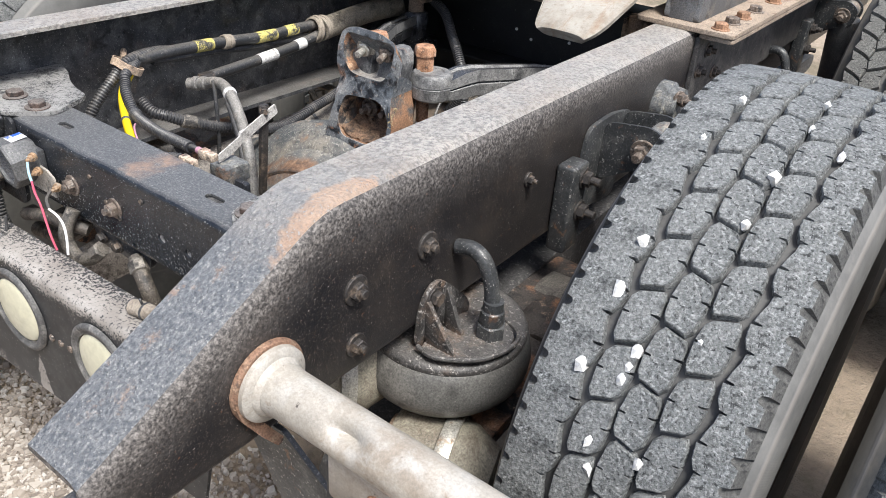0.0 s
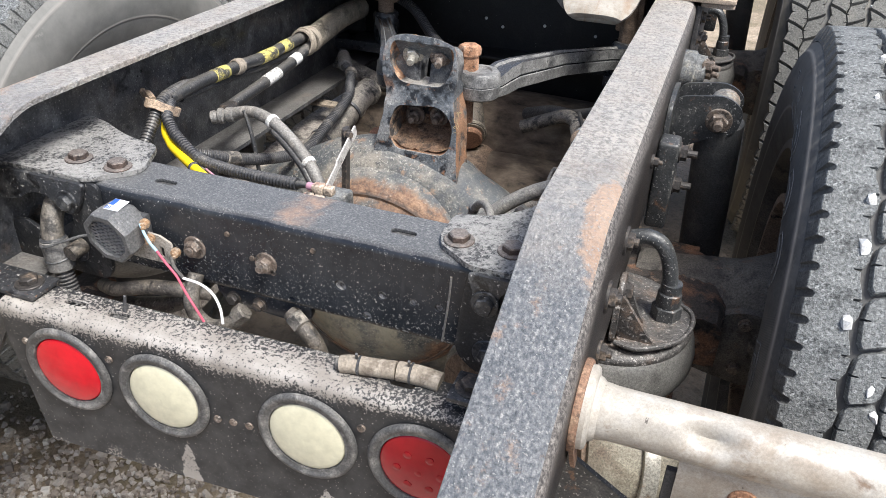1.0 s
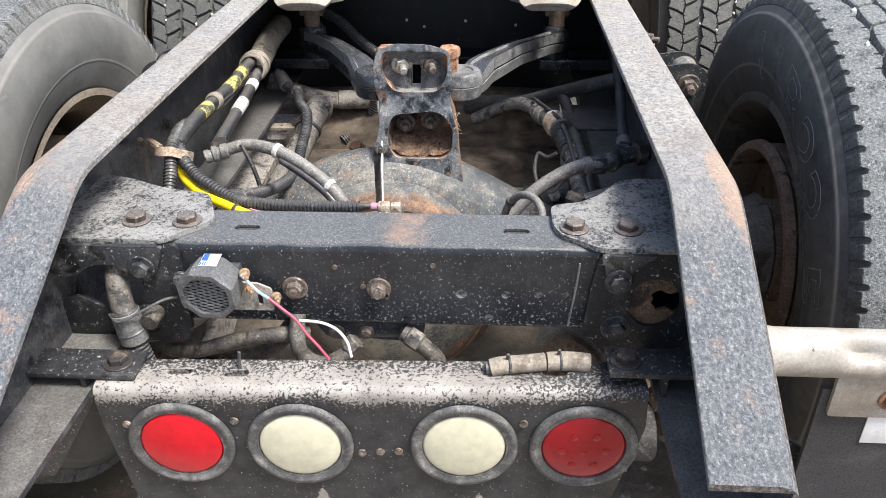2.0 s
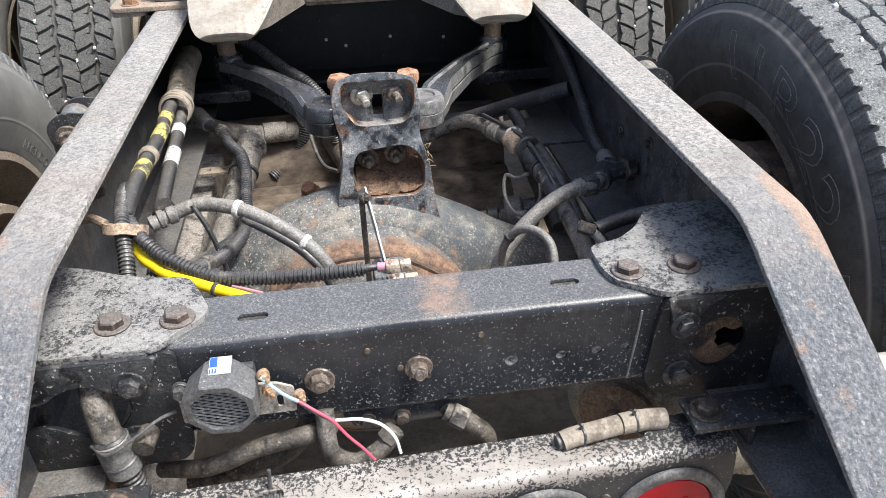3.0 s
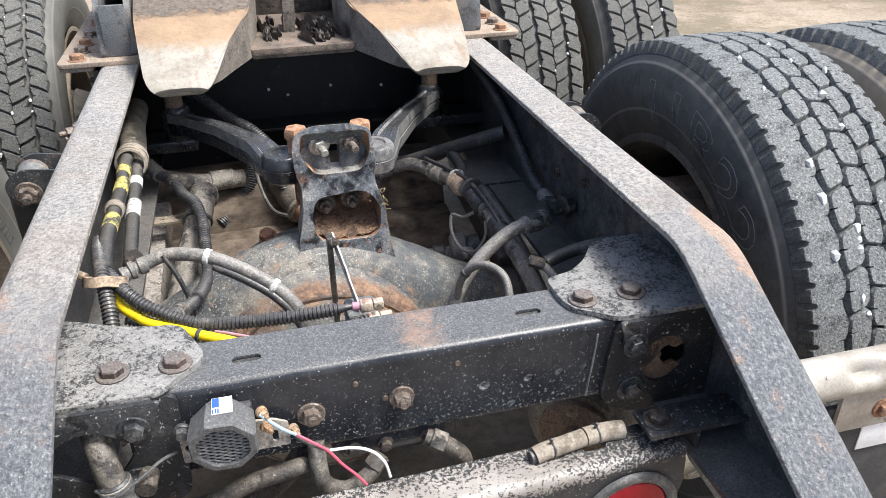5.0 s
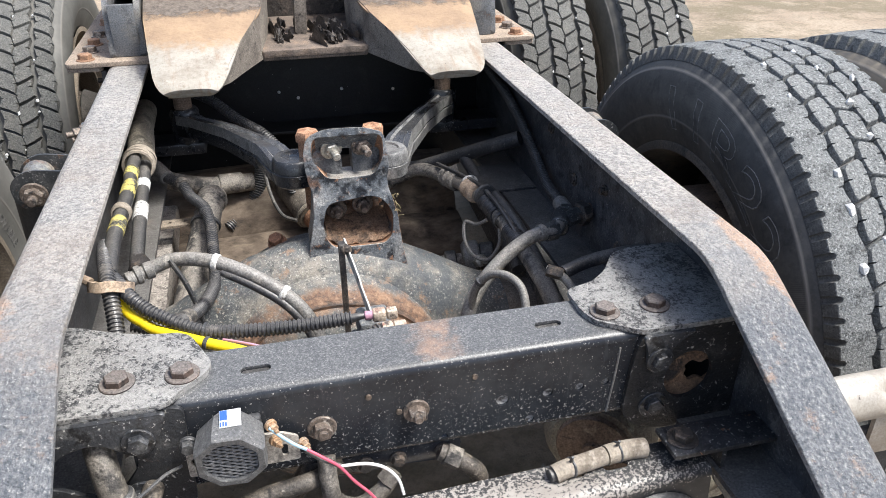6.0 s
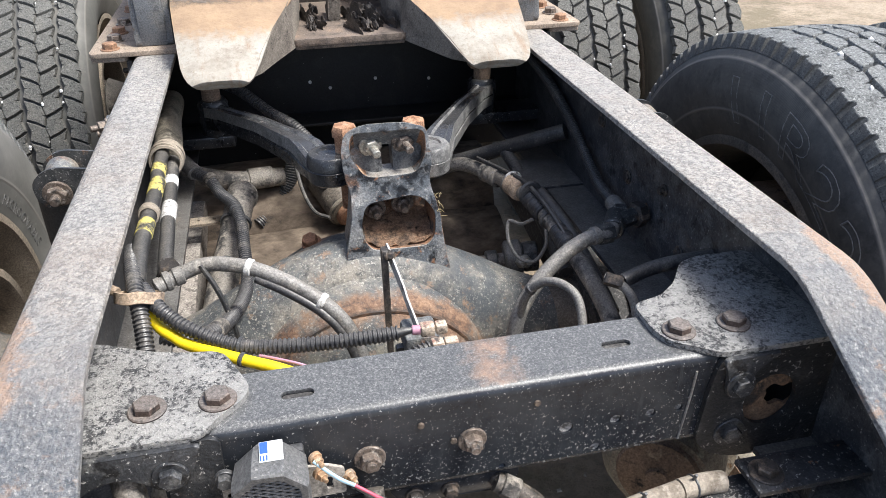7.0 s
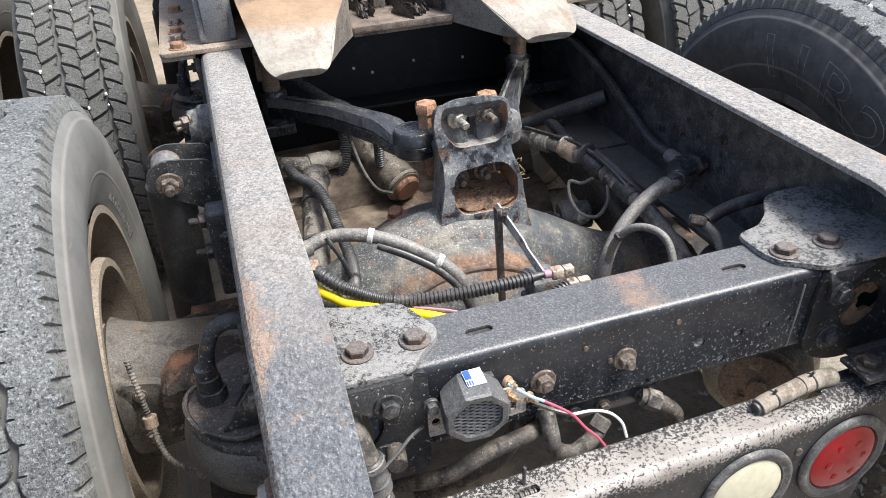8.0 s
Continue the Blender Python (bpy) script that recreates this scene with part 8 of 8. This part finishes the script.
# height sensor linkage
def build_linkage():
    root = thing("height_sensor", (-0.02, 0.2, 0.70), "levelling sensor link with plugged tan connectors", "sensor")
    bm = bmesh.new()
    prism(bm, rounded([(0.268, 0.785), (0.284, 0.785), (0.268, 0.62), (0.256, 0.62)], 0.003), YZ, -0.044, -0.036, 0.001)
    part("link_rod", bm, M["bolt_dark"], root)
    bm = bmesh.new()
    prism(bm, rounded([(0.294, 0.784), (0.212, 0.759), (0.204, 0.752), (0.178, 0.744), (0.158, 0.738), (0.156, 0.724), (0.176, 0.726), (0.194, 0.732), (0.206, 0.737), (0.214, 0.741), (0.300, 0.766)], 0.004), YZ, -0.0245, -0.0220)
    for v in bm.verts:
        v.co.x -= 0.12 * (v.co.y - 0.21)
    part("arm", bm, M["arm_pale"], root, "pale bent arm")
    bolt(root, (-0.036, 0.272, 0.776), (1, -0.6, 0.1), M["bolt_dark"], 0.006, 0.010, 1.4)
    bm = bmesh.new()
    box(bm, -0.035, 0.010, 0.150, 0.20, 0.690, 0.722, 0.006)
    part("sensor_box", bm, M["cast_grey"], root)
    bm = bmesh.new()
    tube(bm, [(-0.050, 0.130, 0.749), (-0.038, 0.130, 0.751), (-0.028, 0.130, 0.751)], 0.0066, 10, 6, 0, 0.0038)
    part("boot", bm, M["hose"], root, "grey rubber boot")
    bm = bmesh.new()
    cyl(bm, (-0.030, 0.130, 0.751), (-0.019, 0.129, 0.751), 0.0060, 12, 0.001)
    part("seal", bm, M["wire_pink"], root, "pink wire seal")
    bm = bmesh.new()
    box(bm, -0.001, 0.013, 0.122, 0.136, 0.744, 0.757, 0.002)
    part("plug_end", bm, M["connector_tan"], root, "pale plug end")
    bm = bmesh.new()
    box(bm, 0.002, 0.018, 0.083, 0.096, 0.749, 0.761, 0.002)
    part("plug_end", bm, M["connector_tan"], root, "pale plug end")
    bm = bmesh.new()
    box(bm, -0.014, 0.001, 0.082, 0.097, 0.748, 0.762, 0.003)
    part("connector", bm, M["connector_tan"], root, "tan plug connector")
    bm = bmesh.new()
    box(bm, -0.020, -0.002, 0.121, 0.137, 0.743, 0.758, 0.003)
    part("connector", bm, M["connector_tan"], root, "tan plug connector")
    bm = bmesh.new()
    prism(bm, rounded([(-0.045, 0.60), (0.035, 0.60), (0.035, 0.70), (-0.045, 0.70)], 0.004), XZ, 0.165, 0.175, 0.001)
    part("stay", bm, M["black_steel"], root)
    return root


M["arm_pale"] = layered("arm_pale", (0.46, 0.44, 0.41), [((0.16, 0.15, 0.14), 60, 0.54, 0.66, 7)], 0.55)
M["connector_tan"] = layered("connector_tan", (0.42, 0.345, 0.27), [((0.10, 0.08, 0.07), 70, 0.52, 0.64, 8), ((0.25, 0.10, 0.07), 50, 0.55, 0.7, 4), ((0.55, 0.5, 0.42), 60, 0.6, 0.75, 4)], 0.7)
build_linkage()

# beams and straps seen between the rails
def build_floor_straps():
    bm = bmesh.new()
    holed_plate(bm, rounded([(-0.419, 0.750), (-0.255, 0.756), (-0.255, 0.786), (-0.419, 0.782)], 0.005), [disc(-0.335, 0.770, 0.004, 10), disc(-0.305, 0.771, 0.004, 10)], XY, 0.606, 0.611)
    solo("cross_strap", bm, M["tan_dirt"], "flat tan drilled strap off the rail web", "strap")
    bm = bmesh.new()
    box(bm, 0.30, 0.419, 0.68, 0.82, 0.640, 0.648, 0.002)
    solo("web_shelf", bm, M["inner_web"], "black steel shelf plate on the rail web", "bracket")


build_floor_straps()

# hoses below and through the rear crossmember
run("tan_hose", [(-0.352, 0.03, 0.750), (-0.343, -0.020, 0.742), (-0.336, -0.044, 0.728), (-0.330, -0.058, 0.706), (-0.326, -0.063, 0.690)], 0.0150, M["hose_taupe"], "tan dusty hose drooping through the gusset arch", "hose", 0, 16,
    extra=[("cable_tie", (-0.3265, -0.0625, 0.697), (0.12, -0.1, -1), 0.0025, 0.0176, M["plastic_black"]), ("coupler", (-0.3235, -0.064, 0.674), (0.13, -0.06, -1), 0.024, 0.0185, M["hose_dusty"]), ("cable_tie", (-0.3230, -0.0642, 0.670), (0.13, 0.1, -1), 0.0025, 0.0200, M["plastic_black"])])
run("conduit", [(-0.320, -0.066, 0.655), (-0.316, -0.068, 0.635), (-0.308, -0.070, 0.60), (-0.30, -0.06, 0.55)], 0.0135, M["conduit"], "black conduit below the drooping hose", "conduit", 0.0017, 14)
run("clamp_knob", [(-0.292, -0.046, 0.685), (-0.293, -0.056, 0.685), (-0.294, -0.062, 0.684), (-0.295, -0.070, 0.683)], 0.0115, M["hose_mud"], "dusty round clamp below the gusset", "clamp", 0, 12)
run("cable", [(-0.345, -0.068, 0.694), (-0.325, -0.084, 0.694), (-0.300, -0.076, 0.704), (-0.275, -0.060, 0.712), (-0.258, -0.050, 0.712)], 0.0020, M["plastic_black"], "thin black cable tie tail under the gusset", "cable", 0, 8)
run("air_hose", [(-0.30, -0.02, 0.60), (-0.24, -0.055, 0.63), (-0.18, -0.055, 0.650), (-0.13, -0.05, 0.655), (-0.10, -0.03, 0.645)], 0.0105, M["hose_mud"], "muddy black hose slung under the crossmember", "hose")
run("air_hose", [(-0.27, -0.03, 0.58), (-0.20, -0.035, 0.60), (-0.15, -0.03, 0.62), (-0.11, -0.01, 0.66)], 0.013, M["hose_mud"], "muddy brown hose below the crossmember", "hose")
run("air_hose", [(-0.105, -0.045, 0.685), (-0.105, -0.062, 0.660), (-0.100, -0.066, 0.635), (-0.075, -0.066, 0.620), (-0.045, -0.06, 0.632), (-0.03, -0.05, 0.65)], 0.0105, M["hose_taupe"], "short tan hose elbow below the crossmember", "hose", 0, 12,
    extra=[(NUT, (-0.035, -0.055, 0.645), (1, 0.4, 1), 0.009, 0.0128, M["hose_taupe"])])
run("air_hose", [(0.03, -0.035, 0.652), (0.055, -0.045, 0.640), (0.075, -0.05, 0.620), (0.078, -0.045, 0.590)], 0.0115, M["hose_mud"], "tan hose stub below the crossmember", "hose", 0, 12,
    extra=[(NUT, (0.045, -0.042, 0.646), (1, -0.4, -0.5), 0.011, 0.0138, M["hose_taupe"])])
run("cable_sleeve", [(0.146, -0.115, 0.663), (0.160, -0.113, 0.666), (0.185, -0.109, 0.666), (0.212, -0.105, 0.667)], 0.0112, M["sleeve_tan"], "tan cable sleeve tied along the light bar top", "cable", 0, 14,
    extra=[("cable_tie", (0.168, -0.112, 0.666), (1, 0.15, 0), 0.0022, 0.0124, M["plastic_black"]), ("tie_tail", (0.166, -0.115, 0.6815), (0.1, -0.3, 1), 0.005, 0.0018, M["plastic_black"]), ("core", (0.143, -0.1155, 0.6628), (1, 0.15, 0.05), 0.004, 0.0078, M["rubber"])])
run("cable_sleeve", [(0.214, -0.104, 0.666), (0.232, -0.102, 0.666), (0.250, -0.101, 0.665), (0.266, -0.101, 0.663)], 0.0121, M["sleeve_tan"], "tan cable sleeve end beside the light bar strap", "cable", 0, 14,
    extra=[("cable_tie", (0.230, -0.102, 0.666), (1, 0.1, 0), 0.0022, 0.0133, M["plastic_black"]), ("tie_tail", (0.228, -0.105, 0.6825), (0.1, -0.3, 1), 0.005, 0.0018, M["plastic_black"])])
run("conduit", [(-0.215, -0.124, 0.632), (-0.190, -0.126, 0.641), (-0.165, -0.126, 0.644), (-0.140, -0.125, 0.641), (-0.11, -0.122, 0.630)], 0.0085, M["conduit"], "corrugated conduit tied below a light bar slot", "conduit", 0.0018, 12,
    extra=[("tie_tail", (-0.164, -0.120, 0.664), (0.08, 0.15, 1), 0.016, 0.0022, M["plastic_black"])])
run("conduit", [(-0.62, 0.36, 0.60), (-0.612, 0.335, 0.55), (-0.607, 0.325, 0.50), (-0.59, 0.28, 0.46), (-0.54, 0.24, 0.44)], 0.0052, M["hose_grimy"], "dusty corrugated brake sensor lead", "conduit", 0.0012, 12,
    extra=[("clip", (-0.608, 0.327, 0.50), (0, 0.3, 1), 0.010, 0.011, M["tape_brown"])])

# shadowed recess at the right end of the crossmember
# rust of the torn disc, darkened to hold the recess's shade
M["disc_rust_shaded"] = layered("disc_rust_shaded", (0.17, 0.105, 0.065), [((0.035, 0.030, 0.028), 24, 0.48, 0.60, 9), ((0.30, 0.20, 0.13), 40, 0.56, 0.68, 8)], 0.8, 0.0, (110, 0.9, 0.003))


def build_end_casting():
    root = thing("end_casting", (0.36, -0.03, 0.66), "black cast end socket with rusty hollow beside the crossmember", "casting")
    bm = bmesh.new()
    lathe(bm, (0.352, 0.04, 0.714), (0.0, -1, 0.0), [(0.0, 0.030), (0.050, 0.044), (0.070, 0.045), (0.071, 0.042), (0.05, 0.040), (0.004, 0.020), (0.003, 0.002)], 24)
    # socket near-black: the hole's shade is put into its colour
    part("socket", bm, M["front_black"], root)
    bm = bmesh.new()
    hole = [(0.366 + 0.022 * math.cos(a) * (1 + 0.12 * math.sin(3 * a + 1) + 0.08 * math.sin(8 * a)), 0.714 + 0.017 * math.sin(a) * (1 + 0.25 * math.sin(2 * a + 2) + 0.12 * math.cos(6 * a))) for a in (2 * math.pi * i / 30 for i in range(30))]
    holed_plate(bm, disc(0.347, 0.715, 0.0385, 28), [hole], XZ, -0.0375, -0.0330)
    for v in bm.verts:
        v.co.y += 0.004 * noise.noise(v.co * 60)
    part("torn_disc", bm, M["disc_rust_shaded"], root, "rusty torn disc in the hole")
    return root


build_end_casting()


M["end_black"] = layered("end_black", (0.014, 0.015, 0.017), [((0.075, 0.073, 0.071), 24, 0.54, 0.72, 9), ((0.34, 0.33, 0.31), 150, 0.62, 0.66, 6), ((0.09, 0.06, 0.045), 30, 0.62, 0.70, 8)], 0.48, 0.0, (130, 0.9, 0.002))


def build_end_plate(side):
    """Black web plate at the crossmember's end, pierced by a large round hole."""
    bm = bmesh.new()
    s = side
    if s > 0:
        holed_plate(bm, rounded([(0.262, 0.668), (0.285, 0.645), (0.320, 0.634), (0.4185, 0.634), (0.4185, 0.7865), (0.276, 0.7865), (0.268, 0.74)], 0.014), [disc(0.347, 0.715, 0.036, 28, 0.9)], XZ, -0.0448, -0.0386)
    else:
        # a low bar under the flap's arch, rising to a cheek beside the channel
        prism(bm, rounded([(-0.4185, 0.637), (-0.262, 0.635), (-0.250, 0.652), (-0.246, 0.7865), (-0.300, 0.7865), (-0.301, 0.716), (-0.318, 0.692), (-0.336, 0.677), (-0.360, 0.686), (-0.392, 0.706), (-0.4185, 0.700)], 0.010), XZ, -0.0448, -0.0386, 0.0012)
    ob = solo("end_plate", bm, M["end_black"], "black steel end plate with a large round hole beside the rail", "bracket", "end plates", angle=35)
    bolt(ob, Vector((s * 0.304, -0.0448, 0.676)), (0, -1, 0), M["flap_black"], 0.012, 0.009, 1.6)
    return ob


build_end_plate(-1)
build_end_plate(1)


# pebbles lodged in the near tyre
def build_pebbles():
    spots = ((0.688, 129.1, 8), (0.687, 135.9, 9), (0.684, 146.2, 8), (0.731, 141.9, 8), (0.730, 144.2, 6), (0.728, 145.9, 7), (0.722, 154.4, 6), (0.731, 157.8, 7), (0.775, 154.2, 7),
             (0.772, 122.2, 6), (0.773, 114.1, 8), (0.692, 99.7, 6), (0.821, 106.7, 6), (0.779, 102.3, 5), (0.777, 94.6, 6), (0.683, 110.6, 4), (0.784, 138.0, 4))
    for i, (x, deg, mm) in enumerate(spots):
        a = radians(deg)
        r = TR - 0.0025
        bm = bmesh.new()
        bmesh.ops.create_icosphere(bm, subdivisions=1, radius=mm * 0.00112)
        for v in bm.verts:
            v.co = Vector((v.co.x * 0.75, v.co.y * 0.9, v.co.z * 1.1)) * (1 + 0.6 * noise.noise(v.co * 160 + Vector((i * 3, 0, 0))))
            v.co += Vector((x, AX_Y + r * math.cos(a), AX_Z + r * math.sin(a)))
        solo("pebble", bm, M["pebble"], "white stone chip lodged in the tyre tread", "stone", "stones in the tread", smooth=False)


build_pebbles()


def build_front_pebbles():
    """White chips caught between the tread blocks of the forward wheels."""
    rnd = random.Random(5)
    for x0, n in ((-TIN, 26), (TIN, 16), (TOUT, 9), (-TOUT, 8)):
        for i in range(n):
            x = x0 + (rnd.randint(0, 3) - 1.5) * 0.048 + rnd.uniform(-0.003, 0.003)
            a = radians(rnd.uniform(98, 172))
            crown = 0.006 * (abs(x - x0) / 0.12) ** 2
            r = TR - 0.004 - crown
            bm = bmesh.new()
            bmesh.ops.create_icosphere(bm, subdivisions=1, radius=rnd.uniform(0.0035, 0.0065))
            for v in bm.verts:
                v.co = Vector((v.co.x * 0.8, v.co.y, v.co.z)) * (1 + 0.6 * noise.noise(v.co * 160 + Vector((i * 3, x, 0))))
                v.co += Vector((x, FR_Y + r * math.cos(a), AX_Z + r * math.sin(a)))
            solo("pebble", bm, M["pebble"], "white stone chip lodged in the forward tyre's tread", "stone", "stones in the forward treads", smooth=False)


build_front_pebbles()
# thin leads tied along the taped bundle
run("cable", [(0.236, 0.82, 0.662), (0.262, 0.72, 0.675), (0.282, 0.63, 0.683), (0.294, 0.53, 0.673), (0.306, 0.43, 0.642)], 0.0042, M["conduit"], "thin black lead tied along the taped hose bundle", "cable", 0, 8,
    extra=[("cable_tie", (0.284, 0.615, 0.672), (0.12, -1, 0), 0.003, 0.024, M["plastic_black"]), ("cable_tie", (0.272, 0.69, 0.662), (0.2, -1, 0), 0.003, 0.023, M["white_tape"])])
run("cable", [(0.285, 0.70, 0.655), (0.298, 0.60, 0.668), (0.306, 0.50, 0.655), (0.318, 0.40, 0.625), (0.322, 0.32, 0.595)], 0.005, M["hose_grimy"], "dusty lead beside the black air hose", "cable", 0, 8)
